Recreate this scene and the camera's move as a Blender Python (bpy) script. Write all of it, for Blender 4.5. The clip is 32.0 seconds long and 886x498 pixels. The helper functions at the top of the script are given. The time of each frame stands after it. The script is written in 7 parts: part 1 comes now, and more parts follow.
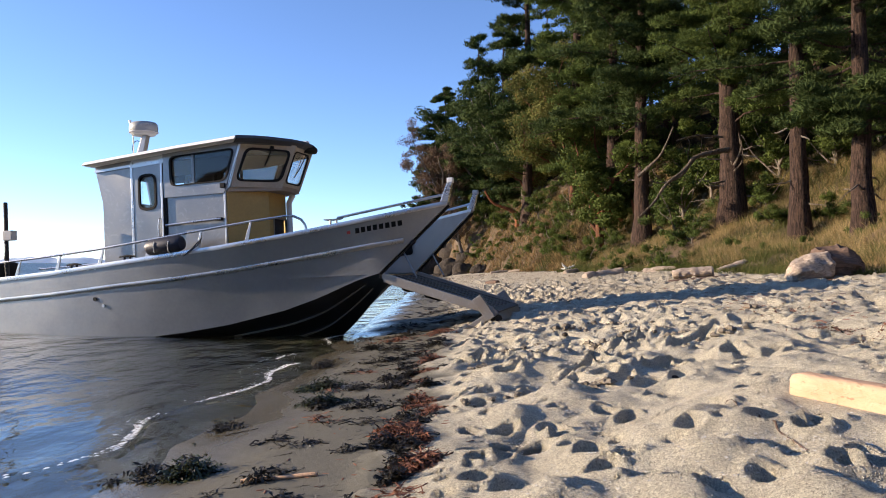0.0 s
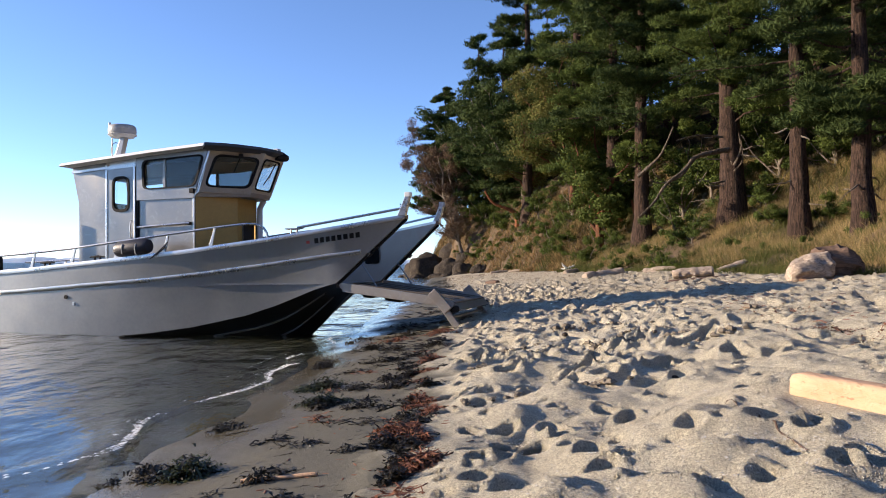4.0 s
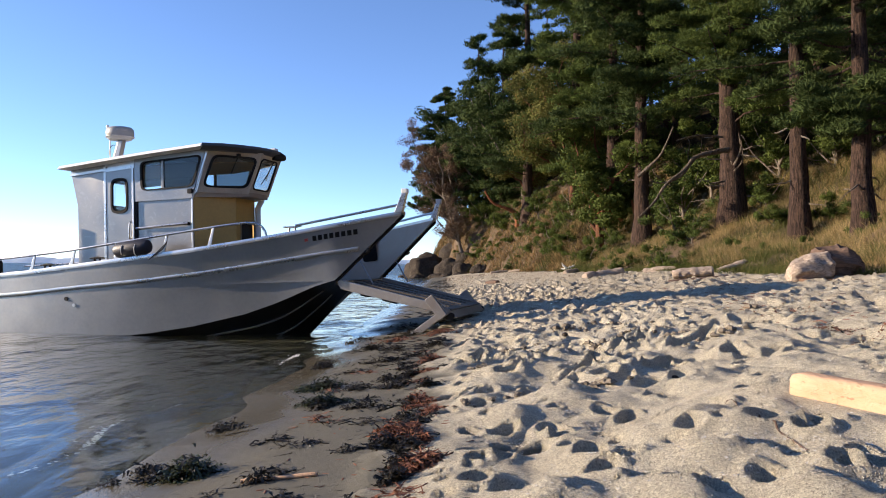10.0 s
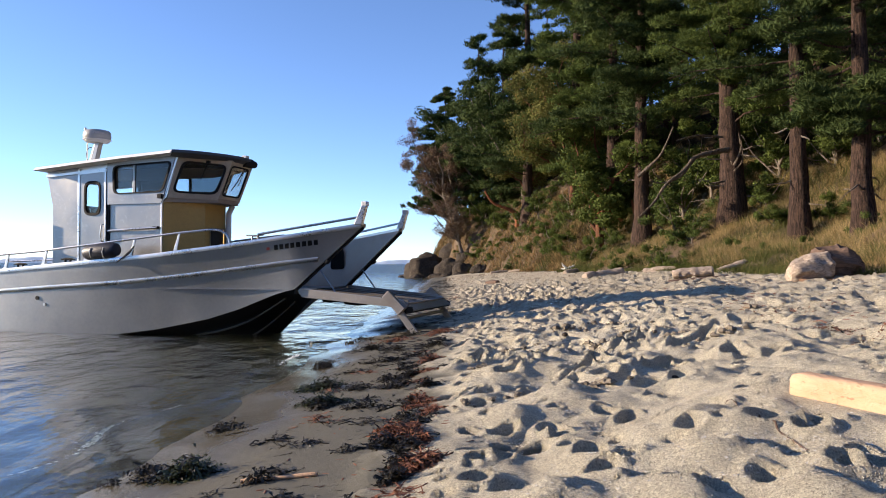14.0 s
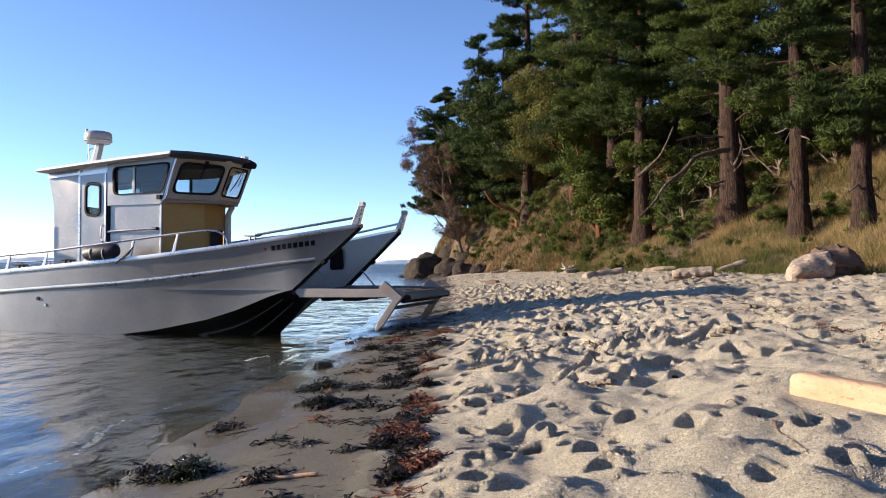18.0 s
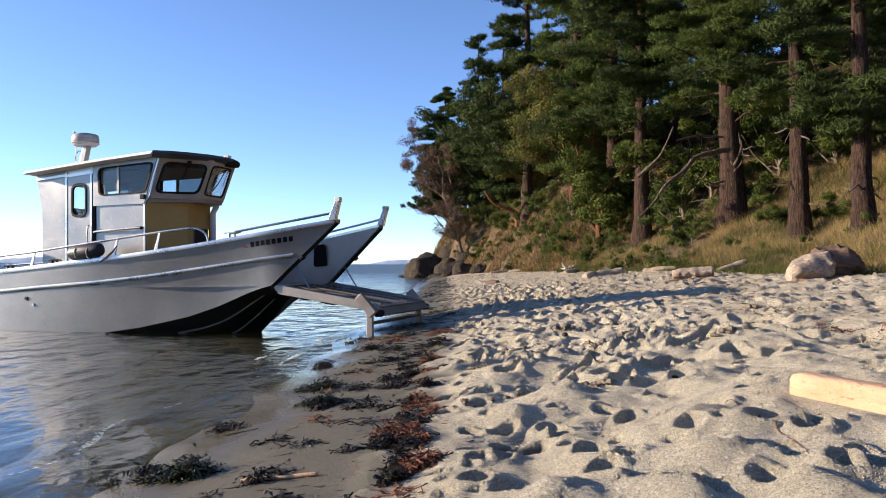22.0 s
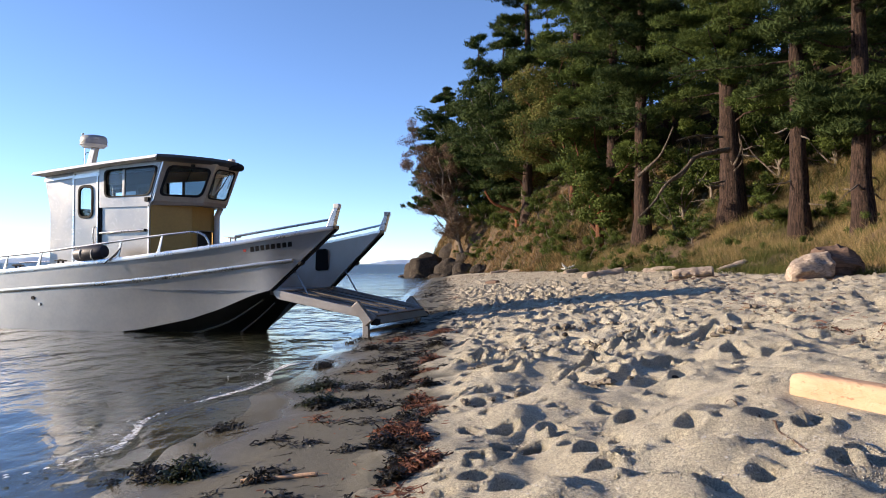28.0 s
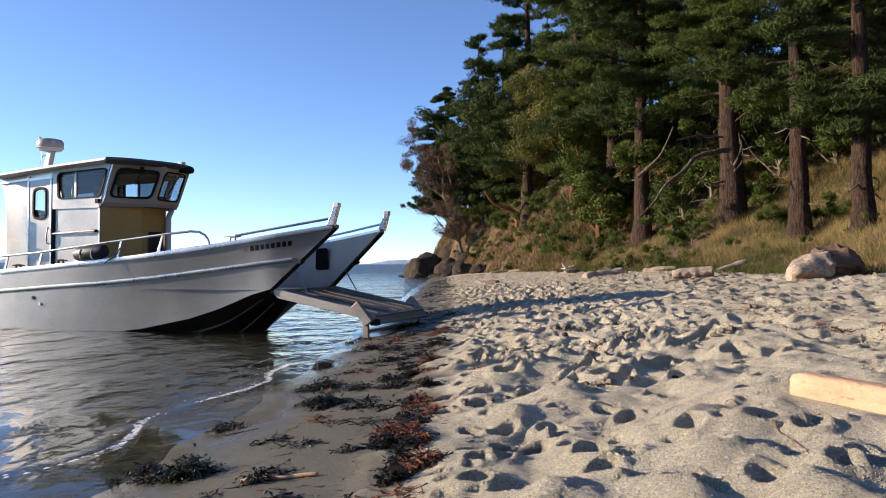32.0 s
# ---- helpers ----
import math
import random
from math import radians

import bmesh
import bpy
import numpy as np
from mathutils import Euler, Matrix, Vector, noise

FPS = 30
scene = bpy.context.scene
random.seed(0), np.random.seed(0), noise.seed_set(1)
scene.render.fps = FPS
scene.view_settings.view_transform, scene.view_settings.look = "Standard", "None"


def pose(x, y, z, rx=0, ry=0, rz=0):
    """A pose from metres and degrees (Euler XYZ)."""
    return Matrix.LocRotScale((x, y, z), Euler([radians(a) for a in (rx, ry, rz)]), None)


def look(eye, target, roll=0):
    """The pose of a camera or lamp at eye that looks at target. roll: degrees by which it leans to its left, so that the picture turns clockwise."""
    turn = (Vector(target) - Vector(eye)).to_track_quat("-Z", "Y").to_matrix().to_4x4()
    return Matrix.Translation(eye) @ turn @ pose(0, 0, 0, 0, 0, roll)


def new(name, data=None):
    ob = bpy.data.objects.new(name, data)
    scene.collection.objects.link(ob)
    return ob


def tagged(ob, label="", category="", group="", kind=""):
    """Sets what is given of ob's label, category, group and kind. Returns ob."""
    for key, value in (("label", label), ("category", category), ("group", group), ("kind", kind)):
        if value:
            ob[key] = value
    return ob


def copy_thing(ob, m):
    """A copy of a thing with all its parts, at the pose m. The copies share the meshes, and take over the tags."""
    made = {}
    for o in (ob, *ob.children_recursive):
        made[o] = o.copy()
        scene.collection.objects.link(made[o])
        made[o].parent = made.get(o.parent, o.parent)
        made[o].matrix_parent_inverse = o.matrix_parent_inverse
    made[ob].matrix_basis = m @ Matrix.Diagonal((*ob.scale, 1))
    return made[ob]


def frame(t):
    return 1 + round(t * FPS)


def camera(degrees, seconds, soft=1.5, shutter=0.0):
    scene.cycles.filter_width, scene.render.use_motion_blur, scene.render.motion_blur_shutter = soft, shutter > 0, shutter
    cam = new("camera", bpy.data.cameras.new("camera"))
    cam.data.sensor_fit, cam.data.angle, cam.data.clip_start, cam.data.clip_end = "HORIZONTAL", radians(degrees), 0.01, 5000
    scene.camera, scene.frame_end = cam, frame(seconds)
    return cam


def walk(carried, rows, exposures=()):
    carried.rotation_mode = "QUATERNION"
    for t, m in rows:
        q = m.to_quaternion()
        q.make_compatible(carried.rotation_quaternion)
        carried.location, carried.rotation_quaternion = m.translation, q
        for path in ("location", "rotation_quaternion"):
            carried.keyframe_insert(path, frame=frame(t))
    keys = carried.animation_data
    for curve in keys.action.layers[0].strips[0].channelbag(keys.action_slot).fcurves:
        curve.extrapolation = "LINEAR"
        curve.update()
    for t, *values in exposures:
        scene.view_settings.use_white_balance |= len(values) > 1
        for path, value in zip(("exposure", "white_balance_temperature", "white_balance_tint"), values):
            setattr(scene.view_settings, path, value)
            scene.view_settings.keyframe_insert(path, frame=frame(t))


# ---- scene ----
SKY_STRENGTH = 0.150
SUN_STRENGTH = 4.8
EXPOSURE_STOPS = 0.97
cam = camera(62.19, 32.0, soft=0.95)
EYE = Vector((0.0, 0.0, 1.13))
AIM = Vector((0.0, 100.0, 1.13 + 100.0 * 27.0 / 1300.0))
walk(cam, [(0.0, look(EYE, AIM, 0.22)), (32.0, look(EYE, AIM, 0.22))], exposures=((0.0, EXPOSURE_STOPS + 0.06, 6840, 19), (2.5, EXPOSURE_STOPS, 6840, 19), (25.0, EXPOSURE_STOPS, 6840, 19), (29.0, EXPOSURE_STOPS - 0.08, 6820, 19), (32.0, EXPOSURE_STOPS - 0.13, 6820, 19)))

# ---- world and sun ----
SUN_DIR = Vector((-math.cos(radians(4)) * math.cos(radians(14.5)), math.sin(radians(4)) * math.cos(radians(14.5)), math.sin(radians(14.5))))
world = bpy.data.worlds.new("sky")
scene.world = world
world.use_nodes = True
wt = world.node_tree
sky = wt.nodes.new("ShaderNodeTexSky")
sky.sky_type = "NISHITA"
sky.sun_disc = False
sky.sun_elevation = radians(14.5)
sky.sun_rotation = radians(-86)
sky.altitude = 0
sky.air_density = 0.65
sky.dust_density = 0.0
sky.ozone_density = 4.0
wt.links.new(sky.outputs[0], wt.nodes["Background"].inputs[0])
wt.nodes["Background"].inputs[1].default_value = SKY_STRENGTH
sun_data = bpy.data.lights.new("sun", "SUN")
sun_data.energy = SUN_STRENGTH
sun_data.angle = radians(0.53)
sun_data.color = (1.0, 0.875, 0.665)
sun = new("sun", sun_data)
sun.matrix_world = look(SUN_DIR * 50, (0, 0, 0))


# ---- materials ----
class Nodes:
    """A small wrapper to write node materials in a few lines."""

    def __init__(self, name):
        self.mat = bpy.data.materials.new(name)
        self.mat.use_nodes = True
        self.t = self.mat.node_tree
        self.b = self.t.nodes["Principled BSDF"]

    def n(self, kind, **props):
        node = self.t.nodes.new(kind)
        if "operation" in props:
            node.operation = props["operation"]
        if "data_type" in props:
            node.data_type = props["data_type"]
        if "blend_type" in props:
            node.blend_type = props["blend_type"]
        return node

    def link(self, a, b):
        self.t.links.new(a, b)

    def coords(self, scale=(1, 1, 1), which="Object"):
        c = self.n("ShaderNodeTexCoord")
        m = self.n("ShaderNodeMapping")
        m.inputs["Scale"].default_value = scale
        self.link(c.outputs[which], m.inputs[0])
        return m.outputs[0]

    def noise(self, scale, detail=4.0, rough=0.55, vec=None, dist=0.0):
        x = self.n("ShaderNodeTexNoise")
        x.inputs["Scale"].default_value = scale
        x.inputs["Detail"].default_value = detail
        x.inputs["Roughness"].default_value = rough
        x.inputs["Distortion"].default_value = dist
        if vec is not None:
            self.link(vec, x.inputs["Vector"])
        return x.outputs[0]

    def ramp(self, fac, stops):
        r = self.n("ShaderNodeValToRGB")
        el = r.color_ramp.elements
        while len(el) < len(stops):
            el.new(0.5)
        for e, (p, c) in zip(el, stops):
            e.position = p
            e.color = (*c, 1) if not isinstance(c, (int, float)) else (c, c, c, 1)
        self.link(fac, r.inputs[0])
        return r.outputs[0]

    def mix(self, fac, a, b, kind="MIX"):
        m = self.n("ShaderNodeMix", data_type="RGBA", blend_type=kind)
        if isinstance(fac, (int, float)):
            m.inputs[0].default_value = fac
        else:
            self.link(fac, m.inputs[0])
        for sock, v in ((m.inputs[6], a), (m.inputs[7], b)):
            if isinstance(v, tuple):
                sock.default_value = (*v, 1)
            else:
                self.link(v, sock)
        return m.outputs[2]

    def maths(self, op, a, b=0.0, c=None):
        m = self.n("ShaderNodeMath", operation=op)
        for sock, v in zip(m.inputs, (a, b, c)):
            if v is None:
                continue
            if isinstance(v, (int, float)):
                sock.default_value = v
            else:
                self.link(v, sock)
        return m.outputs[0]

    def bump(self, height, strength=0.5, dist=0.01, normal=None):
        x = self.n("ShaderNodeBump")
        x.inputs["Strength"].default_value = strength
        x.inputs["Distance"].default_value = dist
        self.link(height, x.inputs["Height"])
        if normal is not None:
            self.link(normal, x.inputs["Normal"])
        return x.outputs[0]

    def done(self, color=None, rough=None, metal=None, normal=None, spec=None, trans=None, ior=None, coat=None):
        names = (("Base Color", color), ("Roughness", rough), ("Metallic", metal), ("Normal", normal), ("Specular IOR Level", spec),
                 ("Transmission Weight", trans), ("IOR", ior), ("Coat Weight", coat))
        for key, v in names:
            if v is None:
                continue
            if isinstance(v, tuple):
                self.b.inputs[key].default_value = (*v, 1)
            elif isinstance(v, (int, float)):
                self.b.inputs[key].default_value = v
            else:
                self.link(v, self.b.inputs[key])
        return self.mat


def simple(name, color, rough=0.6, metal=0.0, vary=0.25, scale=6.0, bump=0.0, bump_scale=40.0, stretch=(1, 1, 1), spec=None):
    """A surface of one main colour with blotches at two scales and a fine relief."""
    m = Nodes(name)
    v = m.coords(stretch)
    a = m.noise(scale, 5, 0.6, v)
    b = m.noise(scale * 9, 4, 0.6, v)
    f = m.maths("MULTIPLY_ADD", b, 0.4, m.maths("MULTIPLY", a, 0.6))
    lo = tuple(c * (1 - vary) for c in color)
    hi = tuple(min(1.0, c * (1 + vary)) for c in color)
    col = m.ramp(f, ((0.3, lo), (0.7, hi)))
    rr = m.ramp(f, ((0.3, max(0.02, rough - 0.08)), (0.7, min(1, rough + 0.1))))
    nrm = m.bump(m.noise(bump_scale, 5, 0.65, v), bump, 0.01) if bump else None
    return m.done(col, rr, metal, nrm, spec)


def make_sand(name):
    m = Nodes(name)
    v = m.coords()
    geo = m.n("ShaderNodeNewGeometry")
    sep = m.n("ShaderNodeSeparateXYZ")
    m.link(geo.outputs["Position"], sep.inputs[0])
    fine = m.noise(120.0, 4, 0.8, v)
    mid = m.noise(38.0, 5, 0.65, v)
    big = m.noise(0.9, 4, 0.6, v)
    speck = m.noise(900.0, 2, 0.5, v)
    dry = m.ramp(m.maths("MULTIPLY_ADD", fine, 0.74, m.maths("MULTIPLY", mid, 0.26)), ((0.35, (0.17, 0.15, 0.108)), (0.465, (0.60, 0.535, 0.40)), (0.59, (0.95, 0.88, 0.69))))
    dry = m.mix(m.ramp(big, ((0.4, 0.0), (0.65, 0.25))), dry, (0.40, 0.35, 0.26))
    dry = m.mix(m.ramp(speck, ((0.66, 0.0), (0.70, 0.9))), dry, (0.80, 0.77, 0.70))
    # the upper beach is mixed with brown bark and weed crumbs
    upper = m.ramp(m.maths("MULTIPLY_ADD", big, 0.15, m.maths("DIVIDE", sep.outputs["Y"], 40.0)), ((0.24, 0.0), (0.46, 0.55)))
    dry = m.mix(m.maths("MULTIPLY", upper, m.ramp(mid, ((0.35, 1.0), (0.6, 0.45)))), dry, (0.22, 0.165, 0.11))
    wet = m.mix(mid, (0.098, 0.090, 0.065), (0.140, 0.128, 0.095))
    # damp near the water, dry above the weed line
    edge = m.maths("MULTIPLY_ADD", big, 0.14, sep.outputs["Z"])
    damp = m.ramp(edge, ((0.295, 1.0), (0.35, 0.0)))
    col = m.mix(damp, dry, wet)
    soaked = m.ramp(edge, ((0.105, 1.0), (0.165, 0.0)))
    col = m.mix(soaked, col, (0.105, 0.092, 0.064))
    rough = m.mix(damp, (0.95, 0.95, 0.95), (0.72, 0.72, 0.72))
    rough = m.mix(soaked, rough, (0.13, 0.13, 0.13))
    h = m.maths("MULTIPLY_ADD", mid, 0.6, m.maths("MULTIPLY", fine, 1.15))
    strength = m.maths("MULTIPLY", m.ramp(damp, ((0.0, 1.0), (1.0, 0.36))), m.ramp(soaked, ((0.0, 1.0), (1.0, 0.12))))
    bmp = m.n("ShaderNodeBump")
    bmp.inputs["Distance"].default_value = 0.03
    m.link(strength, bmp.inputs["Strength"])
    m.link(h, bmp.inputs["Height"])
    return m.done(col, rough, 0.0, bmp.outputs[0], m.ramp(soaked, ((0.0, 0.3), (1.0, 0.6))))


def make_water(name):
    m = Nodes(name)
    v = m.coords((1.0, 0.55, 1.0))
    a = m.noise(2.6, 3, 0.5, v, 0.4)
    b = m.noise(9.0, 3, 0.5, v, 0.6)
    c = m.noise(0.6, 3, 0.55, v)
    h = m.maths("MULTIPLY_ADD", b, 0.30, m.maths("MULTIPLY_ADD", c, 4.0, a))
    geo = m.n("ShaderNodeNewGeometry")
    sep = m.n("ShaderNodeSeparateXYZ")
    m.link(geo.outputs["Position"], sep.inputs[0])
    # the wind ripples of the open water are too fine to tell apart and count as roughness
    away = m.maths("DIVIDE", sep.outputs["Y"], 160.0)
    off_x = m.maths("ADD", sep.outputs["X"], 1.5)
    off_y = m.maths("SUBTRACT", sep.outputs["Y"], 6.0)
    open_water = m.maths("SQRT", m.maths("MULTIPLY_ADD", off_x, off_x, m.maths("MULTIPLY", off_y, off_y)))
    rough = m.ramp(m.maths("DIVIDE", open_water, 100.0), ((0.10, 0.05), (0.5, 0.20), (1.0, 0.34)))
    bmp = m.n("ShaderNodeBump")
    bmp.inputs["Strength"].default_value = 1.0
    m.link(m.ramp(away, ((0.03, 0.014), (0.12, 0.26))), bmp.inputs["Distance"])
    m.link(h, bmp.inputs["Height"])
    nrm = bmp.outputs[0]
    return m.done((0.62, 0.72, 0.64), rough, 0.0, nrm, 0.5, 1.0, 1.33)


def make_aluminium(name, tone=0.42, rough=0.34, streak=(1.5, 1.5, 1.5), stain=0.0, metal=1.0, smear=0.0, warm=0.0, swing=1.0):
    m = Nodes(name)
    v = m.coords()
    vs = m.coords(streak)
    a = m.noise(1.3, 5, 0.65, v)
    b = m.noise(34.0, 4, 0.6, vs)
    f = m.maths("MULTIPLY_ADD", b, 0.3, m.maths("MULTIPLY", a, 0.7))
    col = m.ramp(f, ((0.3, (tone * (0.84 + warm), tone * 0.86, tone * (0.88 - warm))), (0.7, (tone * (1.12 + warm), tone * 1.11, tone * (1.09 - warm)))))
    if smear:
        # pale scuffs and hand marks
        p = m.ramp(m.noise(5.5, 6, 0.75, m.coords((1.0, 1.0, 1.0)), 1.5), ((0.54, 0.0), (0.68, smear)))
        col = m.mix(p, col, (min(1, tone * 1.7), min(1, tone * 1.7), min(1, tone * 1.68)))
    if stain:
        s = m.ramp(m.noise(0.9, 4, 0.6, m.coords((1.0, 1.0, 0.35))), ((0.55, 0.0), (0.7, stain)))
        col = m.mix(s, col, (0.26, 0.17, 0.11))
    r = m.ramp(f, ((0.25, rough - 0.10 * swing), (0.75, rough + 0.14 * swing)))
    swirl = m.noise(4.5, 3, 0.5, v, 1.2)
    nrm = m.bump(m.maths("MULTIPLY_ADD", swirl, 1.0, m.maths("MULTIPLY", b, 0.12)), 0.07, 0.02)
    return m.done(col, r, metal, nrm)


def make_leaf(name, dark, light, dry=None, share=0.8, glow=0.32):
    m = Nodes(name)
    geo = m.n("ShaderNodeNewGeometry")
    rnd = geo.outputs["Random Per Island"]
    col = m.ramp(rnd, ((0.0, dark), (share, light), (1.0, dry or light)))
    v = m.coords()
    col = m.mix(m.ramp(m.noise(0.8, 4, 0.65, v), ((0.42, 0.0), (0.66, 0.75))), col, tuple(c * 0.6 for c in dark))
    m.done(col, 0.7, 0.0, None, 0.08)
    # thin blades let the low sun shine through
    thin = m.n("ShaderNodeBsdfTranslucent")
    m.link(col, thin.inputs[0])
    both = m.n("ShaderNodeMixShader")
    both.inputs[0].default_value = glow
    m.link(m.b.outputs[0], both.inputs[1])
    m.link(thin.outputs[0], both.inputs[2])
    m.link(both.outputs[0], m.t.nodes["Material Output"].inputs[0])
    return m.mat


def make_bark(name, lo, hi, scale=(6, 6, 1.1)):
    m = Nodes(name)
    v = m.coords(scale)
    a = m.noise(3.0, 6, 0.7, v, 0.8)
    c = m.noise(22.0, 3, 0.6, m.coords())
    f = m.maths("MULTIPLY_ADD", c, 0.25, m.maths("MULTIPLY", a, 0.75))
    return m.done(m.ramp(f, ((0.40, lo), (0.62, hi))), 0.9, 0.0, m.bump(a, 1.0, 0.12), 0.2)


def make_wood(name, lo, hi, stretch=(1, 14, 14)):
    m = Nodes(name)
    v = m.coords(stretch)
    a = m.noise(2.2, 6, 0.65, v, 0.6)
    b = m.noise(5.0, 4, 0.6, m.coords())
    col = m.ramp(m.maths("MULTIPLY_ADD", b, 0.3, m.maths("MULTIPLY", a, 0.7)), ((0.3, lo), (0.7, hi)))
    crack = m.ramp(m.noise(1.6, 3, 0.5, m.coords(tuple(s * 2.2 for s in stretch))), ((0.63, 0.0), (0.70, 0.5)))
    col = m.mix(crack, col, tuple(c * 0.35 for c in lo))
    return m.done(col, 0.85, 0.0, m.bump(a, 0.6, 0.02), 0.25)


def make_rock(name):
    m = Nodes(name)
    v = m.coords()
    a = m.noise(0.8, 8, 0.65, v)
    b = m.noise(6.0, 6, 0.7, v)
    f = m.maths("MULTIPLY_ADD", b, 0.5, m.maths("MULTIPLY", a, 0.5))
    col = m.ramp(f, ((0.3, (0.018, 0.015, 0.012)), (0.54, (0.06, 0.046, 0.034)), (0.76, (0.15, 0.11, 0.075))))
    return m.done(col, 0.9, 0.0, m.bump(f, 1.0, 0.25), 0.3)


SAND = make_sand("beach_sand")
WATER = make_water("sea_water")
ALU = make_aluminium("brushed_aluminium", 0.30, 0.34, (0.4, 0.4, 6.0), 0.0, 0.9, 0.30)
ALU_HULL = make_aluminium("hull_aluminium", 0.335, 0.40, (0.5, 0.5, 0.5), 0.0, 1.0, 0.0, -0.02, 0.4)
ALU_BRIGHT = make_aluminium("bright_aluminium", 0.58, 0.28)
ALU_STAIN = make_aluminium("stained_aluminium", 0.31, 0.50, (1, 1, 3), 0.7, 0.35, 0.0, 0.16)
ROOF_WHITE = simple("roof_paint", (0.85, 0.84, 0.82), 0.4, 0.0, 0.08, 3)
ROOF_DARK = simple("visor_paint", (0.06, 0.06, 0.062), 0.45, 0.0, 0.2, 5)
GOLD = simple("tan_bulkhead_paint", (0.46, 0.29, 0.085), 0.42, 0.1, 0.14, 3)
ALU_WORN = make_aluminium("worn_aluminium", 0.34, 0.40, (1, 1, 2), 0.35, 0.7, 0.3, 0.10)
ALU_DARK = make_aluminium("scuffed_dark_aluminium", 0.26, 0.42)
RAMP_DECK = simple("worn_ramp_deck", (0.135, 0.115, 0.095), 0.55, 0.3, 0.35, 4, 0.3, 40)
BOTTOM = simple("black_bottom_paint", (0.012, 0.013, 0.014), 0.42, 0.0, 0.4, 5, 0.15, 30)
RUBBER = simple("black_rubber", (0.012, 0.012, 0.013), 0.7, 0.0, 0.3, 8, spec=0.2)
DARK = simple("dark_recess", (0.02, 0.019, 0.018), 0.7, 0.0, 0.3, 8)
NAVY = simple("navy_vinyl", (0.015, 0.017, 0.03), 0.5, 0.0, 0.2, 9, 0.2, 60)
LINING = simple("cabin_lining", (0.33, 0.25, 0.17), 0.7, 0.0, 0.12, 5)
DOME = simple("radome_plastic", (0.36, 0.36, 0.35), 0.4, 0.0, 0.06, 6)
WHITE = simple("white_plastic", (0.74, 0.74, 0.72), 0.35, 0.0, 0.05, 6)
GREY_PLASTIC = simple("grey_plastic", (0.42, 0.42, 0.42), 0.45, 0.0, 0.1, 6)
BLACK_INK = simple("black_lettering", (0.006, 0.006, 0.006), 0.7, 0.0, 0.1, 20, spec=0.1)
RED_INK = simple("red_sticker", (0.45, 0.045, 0.035), 0.5, 0.0, 0.2, 30)
SEAT = simple("seat_fabric", (0.045, 0.045, 0.05), 0.8, 0.0, 0.2, 20)


def make_glass(name, tint, relief=0.0):
    m = Nodes(name)
    m.t.nodes.remove(m.b)
    out = m.t.nodes["Material Output"]
    clear = m.n("ShaderNodeBsdfTransparent")
    clear.inputs[0].default_value = (*tint, 1)
    gloss = m.n("ShaderNodeBsdfGlossy")
    gloss.inputs["Roughness"].default_value = 0.02
    lw = m.n("ShaderNodeLayerWeight")
    lw.inputs[0].default_value = 0.5
    gain = m.maths("MULTIPLY_ADD", m.maths("POWER", lw.outputs["Facing"], 4.0), 0.85, 0.05)
    if relief:
        gain = m.maths("MULTIPLY", gain, 0.5)
    if relief:
        m.link(m.bump(m.noise(9.0, 3, 0.5, m.coords((1.0, 0.55, 1.0)), 0.6), relief, 0.04), gloss.inputs["Normal"])
    mx = m.n("ShaderNodeMixShader")
    m.link(gain, mx.inputs[0])
    m.link(clear.outputs[0], mx.inputs[1])
    m.link(gloss.outputs[0], mx.inputs[2])
    m.link(mx.outputs[0], out.inputs[0])
    return m.mat


GLASS = make_glass("clear_glass", (0.88, 0.92, 0.93))
WATER_FILM = make_glass("thin_running_water", (0.98, 0.98, 0.97), 0.5)
GLASS_TINT = make_glass("tinted_glass", (0.42, 0.46, 0.48))
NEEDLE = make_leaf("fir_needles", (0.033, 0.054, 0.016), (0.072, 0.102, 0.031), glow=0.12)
# lighter, yellower copy of the needles: sunlight is put into its colour
NEEDLE_SUNLIT = make_leaf("sunlit_fir_needles", (0.052, 0.078, 0.019), (0.108, 0.146, 0.036), glow=0.16)
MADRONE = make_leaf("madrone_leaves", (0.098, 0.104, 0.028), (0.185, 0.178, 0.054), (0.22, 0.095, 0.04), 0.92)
DRYLEAF = make_leaf("dry_twigs", (0.10, 0.066, 0.046), (0.20, 0.130, 0.088))
FRAME_TAN = simple("tan_window_frame", (0.42, 0.37, 0.30), 0.5, 0.2, 0.2, 4)
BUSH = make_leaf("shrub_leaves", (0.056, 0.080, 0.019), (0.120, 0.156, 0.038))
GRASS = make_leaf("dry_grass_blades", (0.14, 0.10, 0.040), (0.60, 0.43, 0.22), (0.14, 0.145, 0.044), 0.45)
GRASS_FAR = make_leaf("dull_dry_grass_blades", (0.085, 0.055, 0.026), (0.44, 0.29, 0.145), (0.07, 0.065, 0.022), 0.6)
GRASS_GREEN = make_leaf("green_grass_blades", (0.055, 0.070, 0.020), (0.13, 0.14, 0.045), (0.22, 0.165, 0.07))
BARK = make_bark("fir_bark", (0.013, 0.009, 0.007), (0.125, 0.076, 0.056), (8, 8, 0.9))
BARK_RED = make_bark("madrone_bark", (0.06, 0.026, 0.016), (0.20, 0.085, 0.045), (2, 2, 0.8))
BARK_ORANGE = make_bark("peeling_madrone_bark", (0.16, 0.055, 0.026), (0.42, 0.17, 0.08), (2, 2, 0.8))
BARK_LIMB = make_bark("weathered_limb", (0.065, 0.050, 0.038), (0.27, 0.21, 0.155))
BARK_GREY = make_bark("dead_wood", (0.10, 0.08, 0.065), (0.30, 0.25, 0.20))
